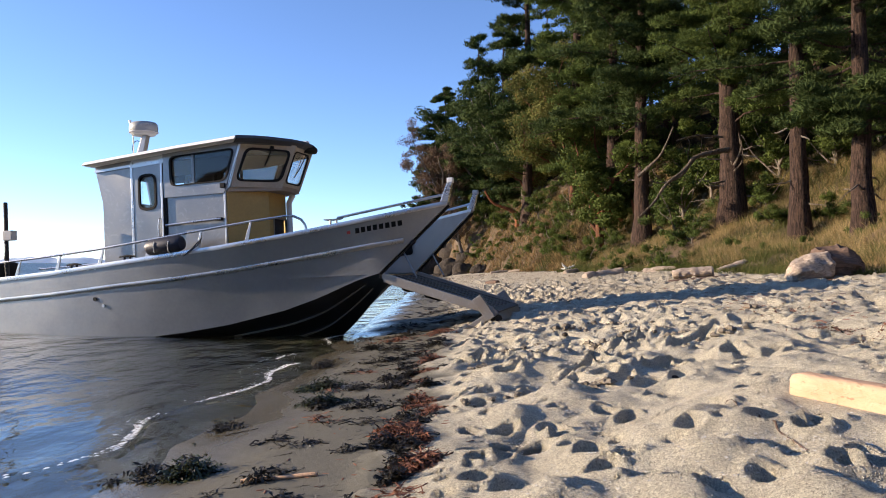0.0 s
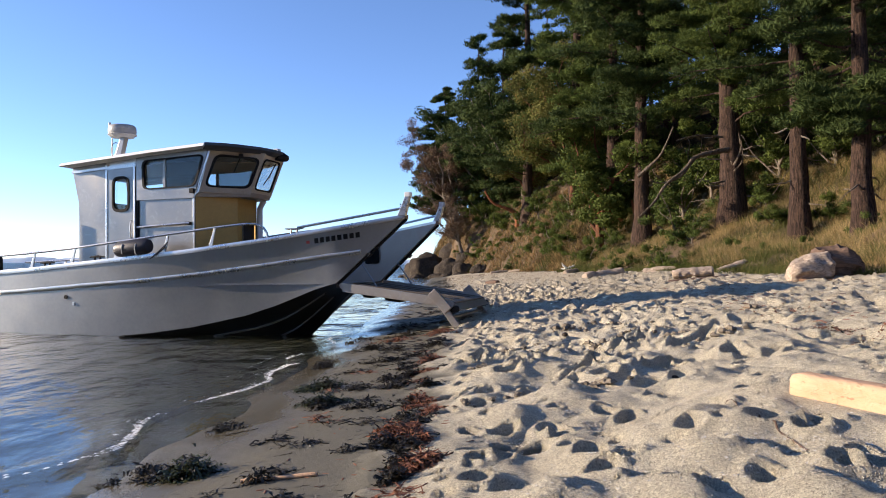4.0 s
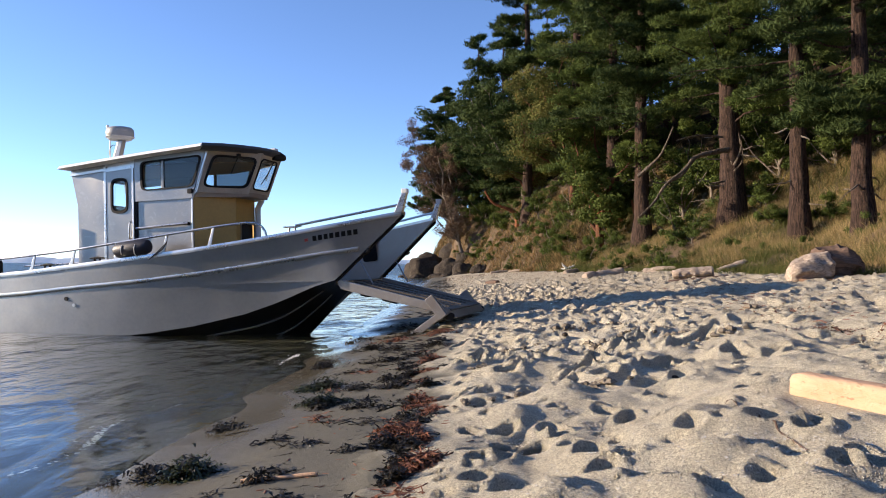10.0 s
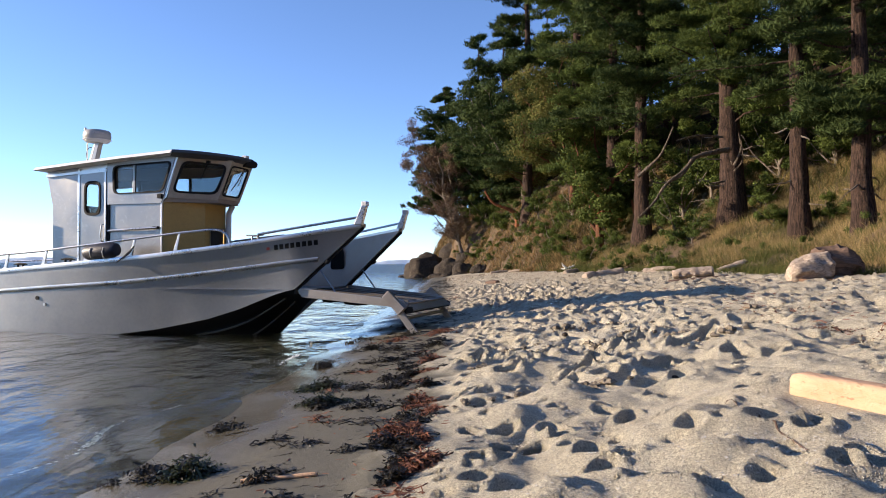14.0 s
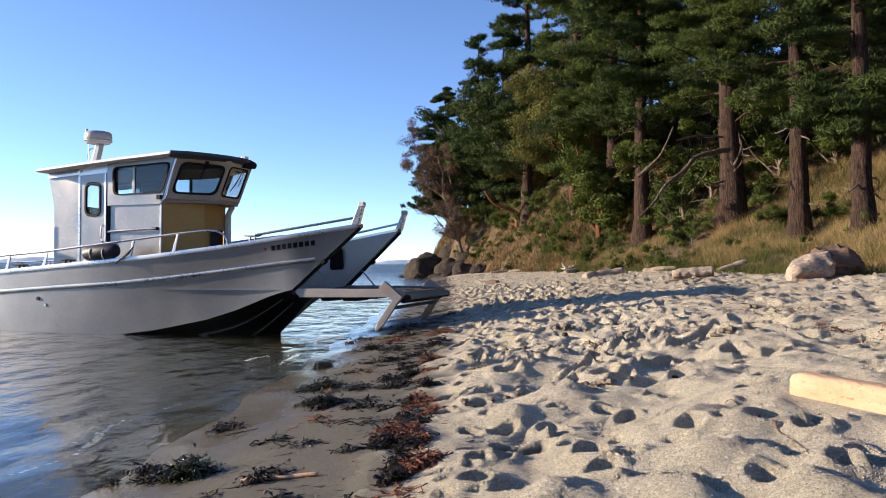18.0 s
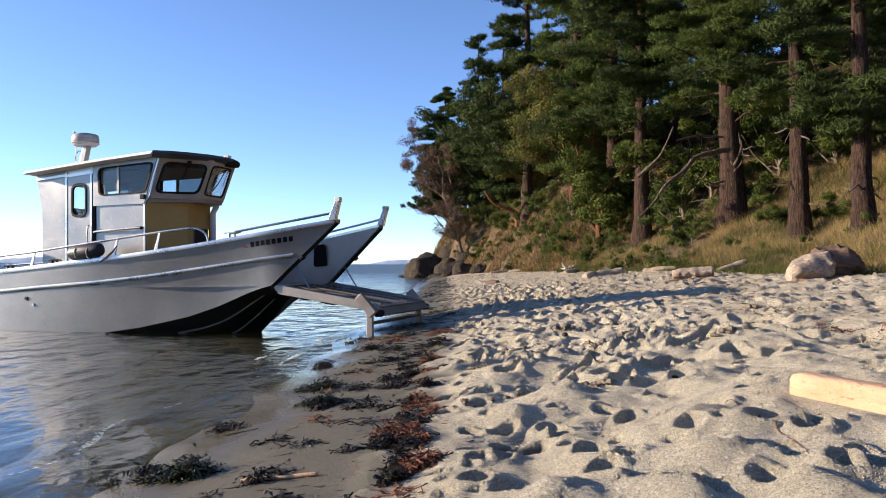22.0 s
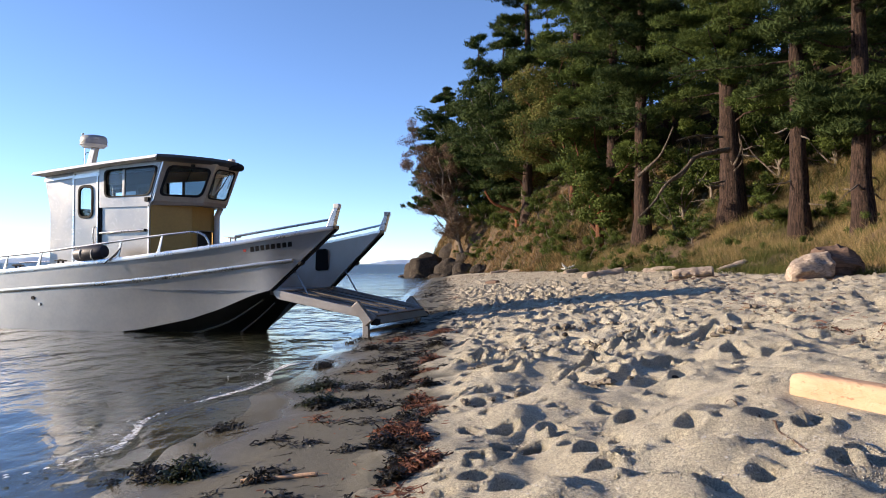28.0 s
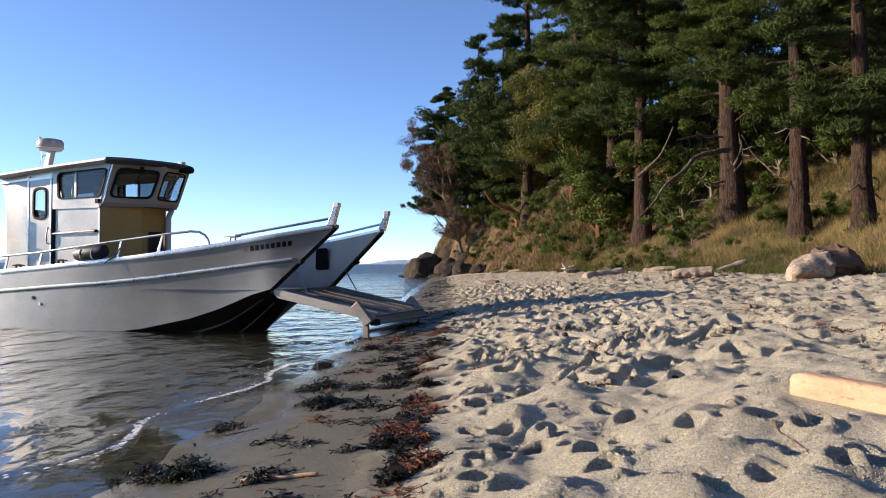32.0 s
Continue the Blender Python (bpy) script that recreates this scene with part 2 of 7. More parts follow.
LOG_PALE = make_wood("pale_sawn_log", (0.50, 0.305, 0.185), (0.61, 0.40, 0.26), (14, 2.2, 14))
DRIFT = make_wood("bleached_driftwood", (0.11, 0.078, 0.055), (0.58, 0.47, 0.37), (7, 9, 16))
DRIFT_DARK = make_wood("dark_driftwood", (0.035, 0.025, 0.02), (0.22, 0.14, 0.10))
BOARD = make_wood("reddish_split_wood", (0.20, 0.11, 0.065), (0.46, 0.28, 0.17), (3, 14, 14))
ROCK = make_rock("shore_rock")
WEED = simple("wet_seaweed", (0.022, 0.017, 0.009), 0.46, 0.0, 0.6, 30, spec=0.3)
WEED_GREEN = simple("green_seaweed", (0.036, 0.044, 0.012), 0.38, 0.0, 0.5, 30)
WEED_RED = simple("dry_red_seaweed", (0.23, 0.088, 0.046), 0.85, 0.0, 0.6, 30)
DAMP_SAND = simple("damp_sand_lumps", (0.20, 0.165, 0.12), 0.95, 0.0, 0.4, 40, 0.6, 120)
CRUMB = simple("sand_grains", (0.60, 0.53, 0.40), 0.95, 0.0, 0.5, 300, spec=0.1)
SHELL = simple("shell_grit", (0.72, 0.69, 0.63), 0.9, 0.0, 0.12, 30, spec=0.1)
FOAM = simple("sea_foam", (0.88, 0.89, 0.89), 0.8, 0.0, 0.06, 60, 0.5, 90)
# the haze of the distance is put into the land's pale blue colour
HAZE_LAND = simple("hazed_far_land", (0.40, 0.50, 0.60), 1.0, 0.0, 0.1, 0.02)


# ---- mesh tools ----
class Geo:
    """Collects vertices and faces of one mesh."""

    def __init__(self):
        self.v, self.f = [], []

    def add(self, verts, faces):
        k = len(self.v)
        self.v += [tuple(p) for p in verts]
        self.f += [tuple(i + k for i in fc) for fc in faces]
        return self

    def box(self, c, s, m=None):
        x, y, z = (a / 2 for a in s)
        vs = [Vector((sx * x, sy * y, sz * z)) for sx in (-1, 1) for sy in (-1, 1) for sz in (-1, 1)]
        if m is not None:
            vs = [m @ p for p in vs]
        vs = [p + Vector(c) for p in vs]
        return self.add(vs, [(0, 1, 3, 2), (4, 6, 7, 5), (0, 4, 5, 1), (2, 3, 7, 6), (0, 2, 6, 4), (1, 5, 7, 3)])

    def prism(self, poly, axis, a, b):
        """A polygon in the two other axes, drawn out from a to b along an axis (0, 1 or 2)."""
        def pt(p, w):
            q = list(p)
            q.insert(axis, w)
            return q
        n = len(poly)
        vs = [pt(p, a) for p in poly] + [pt(p, b) for p in poly]
        fs = [tuple(range(n)), tuple(range(2 * n - 1, n - 1, -1))]
        fs += [(i, i + n, (i + 1) % n + n, (i + 1) % n) for i in range(n)]
        return self.add(vs, fs)

    def tube(self, pts, radii, seg=8, cap=True):
        pts = [Vector(p) for p in pts]
        if isinstance(radii, (int, float)):
            radii = [radii] * len(pts)
        vs, up = [], None
        for i, p in enumerate(pts):
            d = (pts[min(i + 1, len(pts) - 1)] - pts[max(i - 1, 0)]).normalized()
            if up is None:
                up = d.orthogonal().normalized()
            up = (up - d * up.dot(d))
            up = up.normalized() if up.length > 1e-6 else d.orthogonal().normalized()
            side = d.cross(up)
            for k in range(seg):
                a = 2 * math.pi * k / seg
                vs.append(p + (up * math.cos(a) + side * math.sin(a)) * radii[i])
        fs = []
        for i in range(len(pts) - 1):
            for k in range(seg):
                fs.append((i * seg + k, i * seg + (k + 1) % seg, (i + 1) * seg + (k + 1) % seg, (i + 1) * seg + k))
        if cap:
            fs.append(tuple(range(seg - 1, -1, -1)))
            fs.append(tuple((len(pts) - 1) * seg + k for k in range(seg)))
        return self.add(vs, fs)

    def lathe(self, profile, c, seg=24):
        """profile: (radius, z) from the bottom to the top, turned round an upright axis at c."""
        vs = []
        for r, z in profile:
            vs += [(c[0] + r * math.cos(2 * math.pi * k / seg), c[1] + r * math.sin(2 * math.pi * k / seg), c[2] + z) for k in range(seg)]
        fs = []
        for i in range(len(profile) - 1):
            for k in range(seg):
                fs.append((i * seg + k, i * seg + (k + 1) % seg, (i + 1) * seg + (k + 1) % seg, (i + 1) * seg + k))
        fs.append(tuple(range(seg - 1, -1, -1)))
        fs.append(tuple((len(profile) - 1) * seg + k for k in range(seg)))
        return self.add(vs, fs)

    def grid(self, rows):
        """A sheet through rows of points."""
        n = len(rows[0])
        vs = [p for r in rows for p in r]
        fs = [(i * n + k, i * n + k + 1, (i + 1) * n + k + 1, (i + 1) * n + k) for i in range(len(rows) - 1) for k in range(n - 1)]
        return self.add(vs, fs)

    def out(self, name, mat, parent=None, label="", bevel=0.0, smooth=False, angle=40):
        me = bpy.data.meshes.new(name)
        me.from_pydata(self.v, [], self.f)
        bm = bmesh.new()
        bm.from_mesh(me)
        bmesh.ops.recalc_face_normals(bm, faces=bm.faces)
        if bevel:
            edges = [e for e in bm.edges if len(e.link_faces) == 2 and e.calc_face_angle(0) > radians(35)]
            bmesh.ops.bevel(bm, geom=edges, offset=bevel, segments=2, affect="EDGES", profile=0.6, clamp_overlap=True)
        if smooth:
            for fc in bm.faces:
                fc.smooth = True
            for e in bm.edges:
                if len(e.link_faces) == 2 and e.calc_face_angle(0) > radians(angle):
                    e.smooth = False
        bm.to_mesh(me)
        bm.free()
        me.materials.append(mat)
        ob = new(name, me)
        ob.parent = parent
        if label:
            ob["label"] = label
        return ob


def array_mesh(name, verts, quads, mat, parent=None, smooth=False):
    """A mesh from numpy arrays of vertices and faces of three or four corners."""
    me = bpy.data.meshes.new(name)
    nv, nf, nc = len(verts), len(quads), quads.shape[1]
    me.vertices.add(nv)
    me.vertices.foreach_set("co", np.ascontiguousarray(verts, dtype=np.float32).ravel())
    me.loops.add(nf * nc)
    me.loops.foreach_set("vertex_index", np.ascontiguousarray(quads, dtype=np.int32).ravel())
    me.polygons.add(nf)
    me.polygons.foreach_set("loop_start", np.arange(0, nf * nc, nc, dtype=np.int32))
    me.polygons.foreach_set("loop_total", np.full(nf, nc, dtype=np.int32))
    if smooth:
        me.polygons.foreach_set("use_smooth", np.ones(nf, dtype=bool))
    me.update(calc_edges=True)
    me.validate()
    me.materials.append(mat)
    ob = new(name, me)
    ob.parent = parent
    return ob


def thing(name, label, category, group="", at=None, kind=""):
    ob = new(name)
    if at is not None:
        ob.matrix_basis = at
    return tagged(ob, label, category, group, kind)


# ---- ground and sea ----


def value_noise(x, y, scale, seed):
    """Smooth lattice noise from 0 to 1 on arrays."""
    x, y = x / scale, y / scale
    xi, yi = np.floor(x).astype(np.int64), np.floor(y).astype(np.int64)
    fx, fy = x - xi, y - yi
    fx, fy = fx * fx * (3 - 2 * fx), fy * fy * (3 - 2 * fy)

    def h(a, b):
        n = (a * 374761393 + b * 668265263 + seed * 1442695041) & 0x7FFFFFFF
        n = ((n ^ (n >> 13)) * 1274126177) & 0x7FFFFFFF
        return ((n ^ (n >> 16)) & 0xFFFF) / 65535.0
    return (h(xi, yi) * (1 - fx) + h(xi + 1, yi) * fx) * (1 - fy) + (h(xi, yi + 1) * (1 - fx) + h(xi + 1, yi + 1) * fx) * fy


def shore_x(y):
    """Where the sea meets the beach, along the beach."""
    return np.interp(y, [-200, -60, -34, -16, 3, 6, 10, 20, 45, 58, 63, 68, 75, 80, 85, 300], [-400, -110, -16, -2.6, -1.75, -1.55, -1.45, -1.4, -1.4, -1.2, -2.4, -3.9, -3.6, 1.0, 8.0, 60.0])


def grass_x(y):
    """Where the sand ends and the bank begins."""
    # below y -16 an unseen bank is added behind the eye to darken hull reflections
    return np.interp(y, [-200, -60, -34, -16, 0, 8, 15, 22, 30, 45, 55, 60, 66, 74, 80, 85, 300], [-385, -95, -4, 8.0, 8.4, 7.9, 7.3, 7.1, 6.4, 4.5, 2.4, 1.0, -1.4, -1.5, 3.0, 10, 75])


def base_height(x, y):
    s = x - shore_x(y)
    z = np.interp(s, [-3000, -40, -8, 0, 1.35, 1.75, 2.4, 5.0, 8.0, 9.0], [-12, -5, -1.2, 0, 0.185, 0.27, 0.36, 0.62, 0.93, 1.0])
    u = x - grass_x(y)
    steep = np.interp(y, [0, 26, 31, 40, 52], [0.37, 0.37, 0.62, 0.85, 1.35])
    bank = np.where(u > 0, np.minimum(u, 4.5) * steep + np.clip(u - 4.5, 0, 22) * 0.62, 0.0)
    # a steep broken face towards the point
    face = np.where(u > 0, np.minimum(u, 2.2) * 1.75 + np.clip(u - 2.2, 0, 24) * 0.55, 0.0)
    k = np.clip((y - 36) / 9, 0, 1)
    return z + bank * (1 - k) + face * k


def add_dints(xs, ys, z, spots):
    """Footprints: an oval hollow with a raised rim, pressed into the height field."""
    for px, py, ln, wd, ang, dep in spots:
        r = ln * 1.2
        i0, i1 = np.searchsorted(xs, (px - r, px + r))
        j0, j1 = np.searchsorted(ys, (py - r, py + r))
        if i1 - i0 < 3 or j1 - j0 < 3:
            continue
        dx, dy = (xs[i0:i1] - px)[:, None], (ys[j0:j1] - py)[None, :]
        a = (dx * math.cos(ang) + dy * math.sin(ang)) / (ln / 2)
        b = (-dx * math.sin(ang) + dy * math.cos(ang)) / (wd / 2) * (1 + 0.25 * a)
        q = np.sqrt(a * a + b * b)
        # a steep wall on one side, a pushed-up rim all round
        z[i0:i1, j0:j1] += -dep * np.clip((1.12 - q) * 2.6, 0, 1) * (1 + 0.25 * a) + dep * 0.36 * np.exp(-((q - 1.45) / 0.32) ** 2)


def sand_relief(x, y, z):
    s = x - shore_x(y)
    dry = np.clip((s - 1.6) / 0.5, 0, 1) * np.clip((grass_x(y) - x) / 0.8 + 0.5, 0, 1)
    fade = dry * np.clip((60 - y) / 30, 0.15, 1) * np.clip((y + 4.5) / 1.5, 0.0, 1)
    wide = dry * (value_noise(x, y, 1.1, 13) - 0.5) * 0.06 * np.clip((14 - y) / 6, 0.3, 1)
    z = z + wide * np.clip((y + 9) / 5, 0, 1)
    # the trodden sand is smooth and mounded close by, more broken further along
    broken = np.clip((y - 4.6) / 2.0, 0, 1) * np.clip((13 - y) / 6, 0.3, 1)
    level = np.clip((11 - y) / 5, 0.3, 1)
    z = z + fade * (level * (value_noise(x, y, 0.62, 3) - 0.5) * 0.085 + level * (value_noise(x, y, 0.31, 5) - 0.5) * (0.120 - 0.015 * broken) + (value_noise(x, y, 0.19, 15) - 0.5) * (0.066 - 0.008 * broken) + (value_noise(x, y, 0.10, 6) - 0.5) * (0.020 + 0.004 * broken) + (value_noise(x, y, 0.045, 17) - 0.5) * 0.010 + (0.2 - np.abs(value_noise(x, y, 0.44, 19) - 0.5)) * 0.05)
    wet = np.clip((s + 1.5) / 1.0, 0, 1) * (1 - dry) * (y < 60)
    z = z + wet * ((value_noise(x, y, 0.8, 8) - 0.5) * 0.03 + (value_noise(x, y, 0.3, 18) - 0.5) * 0.008)
    # the weed line stands a little proud, with clods
    z = z + np.exp(-((s - 1.45) / 0.16) ** 2) * (value_noise(x, y, 0.16, 9) - 0.3) * 0.06 * (y < 30)
    # furrows where the sand was dug over
    f = np.exp(-(((x - 1.0) / 0.9) ** 2 + ((y - 6.1) / 0.75) ** 2))
    z = z + f * ((np.abs(np.sin((y - x * 0.25) * 5.5 + value_noise(x, y, 0.5, 11) * 2.5)) - 0.5) * 0.07 + (value_noise(x, y, 0.09, 12) - 0.5) * 0.06)
    return z


def on_sand(col, row):
    """The place on the bare beach seen at a column and row of the view."""
    z = 0.34
    for _ in range(5):
        d = (1.13 - z) * 1300.0 / (row - 467.5 - 0.0038 * (col - 784))
        x = (col - 784.0) / 1300.0 * d
        z = float(base_height(np.array(x), np.array(d)))
    return x, d


def dint_spots():
    rng = np.random.default_rng(21)
    spots = []
    # the deep prints close by: column, row and width of each as seen from the eye
    for prints in (((798, 702, 22), (843, 714, 25), (785, 731, 25), (824, 759, 28), (887, 753, 35), (945, 764, 35), (966, 744, 32), (984, 752, 32), (1003, 774, 50), (1034, 803, 48), (1059, 839, 48), (1101, 817, 36), (1105, 724, 32), (1061, 716, 34), (1088, 763, 30), (829, 791, 30), (841, 813, 36), (885, 805, 30), (835, 852, 44), (893, 863, 44), (962, 871, 44), (775, 839, 18), (783, 852, 20), (827, 825, 18)),
                   ((1342, 673, 42), (1246, 721, 48), (1345, 753, 40), (1420, 763, 40), (1211, 761, 36), (1323, 809, 36), (1406, 823, 34), (1350, 859, 55), (1512, 803, 44), (1157, 690, 26), (1275, 651, 26), (1319, 701, 34), (1478, 844, 44), (1443, 753, 40), (1160, 690, 30), (1250, 805, 52), (1540, 840, 40), (1200, 860, 44), (1180, 640, 30), (930, 690, 30), (1020, 690, 30))):
        for col, row, w in prints:
            x, y = on_sand(col, row)
            w = w / 1300.0 * y
            spots.append((x + 0.22 * w, y, w * rng.uniform(1.35, 1.8), w * rng.uniform(0.95, 1.2), rng.normal(1.3, 0.45), min(0.07, w * rng.uniform(0.45, 0.6))))
    # long scrapes where the sand was dug over
    for (c0, r0), (c1, r1), wd in (((916, 647), (1009, 628), 0.075), ((1005, 664), (1102, 632), 0.075), ((820, 649), (901, 628), 0.075), ((1142, 647), (1200, 628), 0.075), ((930, 622), (990, 606), 0.075), ((1070, 618), (1150, 596), 0.075), ((1190, 612), (1260, 594), 0.075), ((880, 672), (940, 660), 0.08)):
        (xa, ya), (xb, yb) = on_sand(c0, r0), on_sand(c1, r1)
        spots.append(((xa + xb) / 2, (ya + yb) / 2, math.hypot(xb - xa, yb - ya) * 1.1, wd, math.atan2(yb - ya, xb - xa), 0.078))
    for lo, hi, count, small, big, deep, gap in ((-3.5, 2.0, 420, 0.12, 0.24, 0.045, 0.16), (2.0, 4.8, 170, 0.03, 0.07, 0.016, 0.08), (2.0, 4.8, 120, 0.08, 0.13, 0.034, 0.17), (4.55, 6.6, 260, 0.11, 0.22, 0.062, 0.14), (4.6, 6.6, 260, 0.04, 0.09, 0.022, 0.09), (6.2, 12.0, 1500, 0.11, 0.26, 0.066, 0.11), (12.0, 29.0, 2500, 0.13, 0.30, 0.066, 0.0)):
        made = []
        for _ in range(count):
            y = lo + (hi - lo) * rng.random()
            x = float(shore_x(y)) + 1.65 + rng.random() * float(grass_x(y) - shore_x(y) - 1.75)
            ln = rng.uniform(small, big)
            turn, deepness, slim = rng.normal(1.2, 0.7), deep * rng.uniform(0.45, 1.0), rng.uniform(0.5, 0.85)
            # prints seldom fall on one another
            if gap and any(abs(x - p) < gap and abs(y - q) < gap for p, q in made):
                continue
            made.append((x, y))
            spots.append((x, y, ln, ln * slim, turn, deepness))
    return spots


def spread(parts):
    """Grid lines from (start, end, step) pieces."""
    out = []
    for a, b, st in parts:
        n = max(1, int(round((b - a) / st)))
        out += list(np.linspace(a, b, n, endpoint=False))
    out.append(parts[-1][1])
    return np.array(out)


def build_ground():
    xs = spread([(-2500, -300, 550), (-300, -100, 40), (-100, -8, 4), (-8, -3, 0.6), (-3, -0.4, 0.045), (-0.4, 3.0, 0.023), (3.0, 8, 0.055), (8, 16, 0.4), (16, 40, 1.5), (40, 300, 20), (300, 2500, 550)])
    ys = spread([(-300, -70, 40), (-70, -20, 4), (-20, -4, 1.0), (-4, 1.6, 0.09), (1.6, 2.4, 0.045), (2.4, 5.6, 0.019), (5.6, 9, 0.034), (9, 15, 0.06), (15, 24, 0.10), (24, 40, 0.5), (40, 90, 0.7), (90, 300, 15), (300, 3200, 480)])
    x, y = np.meshgrid(xs, ys, indexing="ij")
    z = base_height(x, y)
    z = sand_relief(x, y, z)
    add_dints(xs, ys, z, dint_spots())
    # sand drifted up against the sawn log
    (ax, ay, az), (bx, by, bz) = TIMBER
    t = np.clip(((x - ax) * (bx - ax) + (y - ay) * (by - ay)) / ((bx - ax) ** 2 + (by - ay) ** 2), 0, 1)
    away = np.hypot(x - ax - t * (bx - ax), y - ay - t * (by - ay))
    z += np.maximum(0, az + t * (bz - az) - 0.034 - z) * np.exp(-(np.maximum(0, away - 0.08) / 0.13) ** 2)
    u = x - grass_x(y)
    z += np.clip(u, 0, 2) * (value_noise(x, y, 2.5, 4) - 0.5) * 0.6
    z += np.clip(u, 0, 1) * (y > 30) * (value_noise(x, y, 0.9, 14) - 0.5) * 0.5
    z += np.clip(u, 0, 1) * (y > 34) * ((value_noise(x, y, 1.9, 24) - 0.5) * 1.3 + (value_noise(x, y, 0.7, 25) - 0.5) * 0.6)
    LEVEL.extend((xs, ys, z))
    n, k = x.shape
    idx = np.arange(n * k).reshape(n, k)
    quads = np.stack([idx[:-1, :-1], idx[1:, :-1], idx[1:, 1:], idx[:-1, 1:]], -1).reshape(-1, 4)
    ob = array_mesh("ground", np.stack([x, y, z], -1).reshape(-1, 3), quads, SAND, smooth=True)
    mi = np.zeros(len(quads), dtype=np.int32)
    ub = (x - grass_x(y))[:-1, :-1].reshape(-1)
    yb = y[:-1, :-1].reshape(-1)
    mi[ub > np.interp(yb, [8, 14, 24, 40], [0.35, 0.05, -0.1, -0.5])] = 1
    mi[ub > 7.5] = 2
    ob.data.materials.append(SOIL)
    ob.data.materials.append(HUMUS)
    ob.data.polygons.foreach_set("material_index", mi)
    tagged(ob, "grey-brown sandy beach with many footprints, wet below the weed line", "beach", kind="structure")
    return ob


SOIL = simple("bank_soil", (0.105, 0.068, 0.037), 0.95, 0.0, 0.85, 1.6, 1.0, 9)
HUMUS = simple("forest_floor", (0.035, 0.027, 0.016), 1.0, 0.0, 0.6, 1.6, 0.6, 9, spec=0.05)
LEVEL = []
TIMBER = ((1.735, 3.60, 0.543), (2.74, 1.88, 0.465))
ground = build_ground()


def height(x, y):
    """The ground's level at a place, between the points of its grid."""
    xs, ys, z = LEVEL
    i = min(len(xs) - 2, max(0, int(np.searchsorted(xs, x)) - 1))
    j = min(len(ys) - 2, max(0, int(np.searchsorted(ys, y)) - 1))
    a, b = (x - xs[i]) / (xs[i + 1] - xs[i]), (y - ys[j]) / (ys[j + 1] - ys[j])
    return float((z[i, j] * (1 - a) + z[i + 1, j] * a) * (1 - b) + (z[i, j + 1] * (1 - a) + z[i + 1, j + 1] * a) * b)


def build_sea():
    xs = spread([(-2600, -300, 575), (-300, -60, 40), (-60, -22, 4), (-22, -6, 0.16), (-6, 3, 0.07), (3, 300, 99), (300, 2600, 575)])
    ys = spread([(-200, 0, 25), (0, 2, 0.5), (2, 14, 0.11), (14, 40, 0.5), (40, 120, 4), (120, 600, 80), (600, 3400, 400)])
    x, y = np.meshgrid(xs, ys, indexing="ij")
    near = np.clip((45 - y) / 25, 0, 1) * np.clip((x + 60) / 30, 0, 1)
    z = near * ((value_noise(x, y, 0.9, 31) - 0.5) * 0.018 + (value_noise(x * 2.2, y, 0.6, 32) - 0.5) * 0.010 + (value_noise(x, y * 0.5, 0.22, 33) - 0.5) * 0.006)
    n, k = x.shape
    idx = np.arange(n * k).reshape(n, k)
    quads = np.stack([idx[:-1, :-1], idx[1:, :-1], idx[1:, 1:], idx[:-1, 1:]], -1).reshape(-1, 4)
    ob = array_mesh("water", np.stack([x, y, z], -1).reshape(-1, 3), quads, WATER, smooth=True)
    return tagged(ob, "clear shallow sea water with small ripples lapping the beach", "sea", kind="structure")


sea = build_sea()


# ---- the landing craft: x forward from the bow posts, y to port, z up from the water ----
def lerp_table(table, x):
    xs = [r[0] for r in table]
    return [float(np.interp(x, xs, [r[k] for r in table])) for k in range(1, len(table[0]))]


#            x      keel z  chine y chine z  gunwale y gunwale z
STATIONS = [(-9.2, -0.30, 1.24, -0.06, 1.28, 1.06), (-7.5, -0.40, 1.25, -0.05, 1.29, 1.09), (-6.4, -0.43, 1.25, -0.02, 1.29, 1.15),
            (-5.3, -0.43, 1.245, 0.03, 1.29, 1.24), (-4.2, -0.40, 1.23, 0.12, 1.28, 1.33), (-3.5, -0.36, 1.21, 0.21, 1.27, 1.39),
            (-3.1, -0.33, 1.195, 0.29, 1.26, 1.435), (-2.6, -0.27, 1.165, 0.39, 1.24, 1.49), (-2.3, -0.19, 1.14, 0.48, 1.225, 1.525),
            (-2.1, -0.08, 1.12, 0.54, 1.21, 1.55), (-1.93, 0.06, 1.10, 0.60, 1.195, 1.572), (-1.77, 0.21, 1.08, 0.66, 1.18, 1.594),
            (-1.57, 0.42, 1.055, 0.735, 1.155, 1.62), (-1.43, 0.58, 1.035, 0.785, 1.14, 1.64), (-1.25, 0.74, 1.015, 0.835, 1.11, 1.665),
            (-1.10, 0.84, 1.00, 0.87, 1.085, 1.685)]
# in plan the sides bow out amidships; they stand upright aft and flare towards the bow
BEAM = ([-9.2, -7.5, -6.0, -4.2, -3.0, -2.1, -1.1], [1.20, 1.26, 1.29, 1.27, 1.22, 1.16, 1.085])
FLARE = ([-9.2, -6.5, -5.0, -4.0, -3.0, -2.1, -1.1], [0.02, 0.03, 0.09, 0.17, 0.22, 0.19, 0.085])
STATIONS = [(x, kz, float(np.interp(x, *BEAM) - np.interp(x, *FLARE)), cz, float(np.interp(x, *BEAM)), gz) for x, kz, cy, cz, gy, gz in STATIONS]
DECK_Z = 0.86


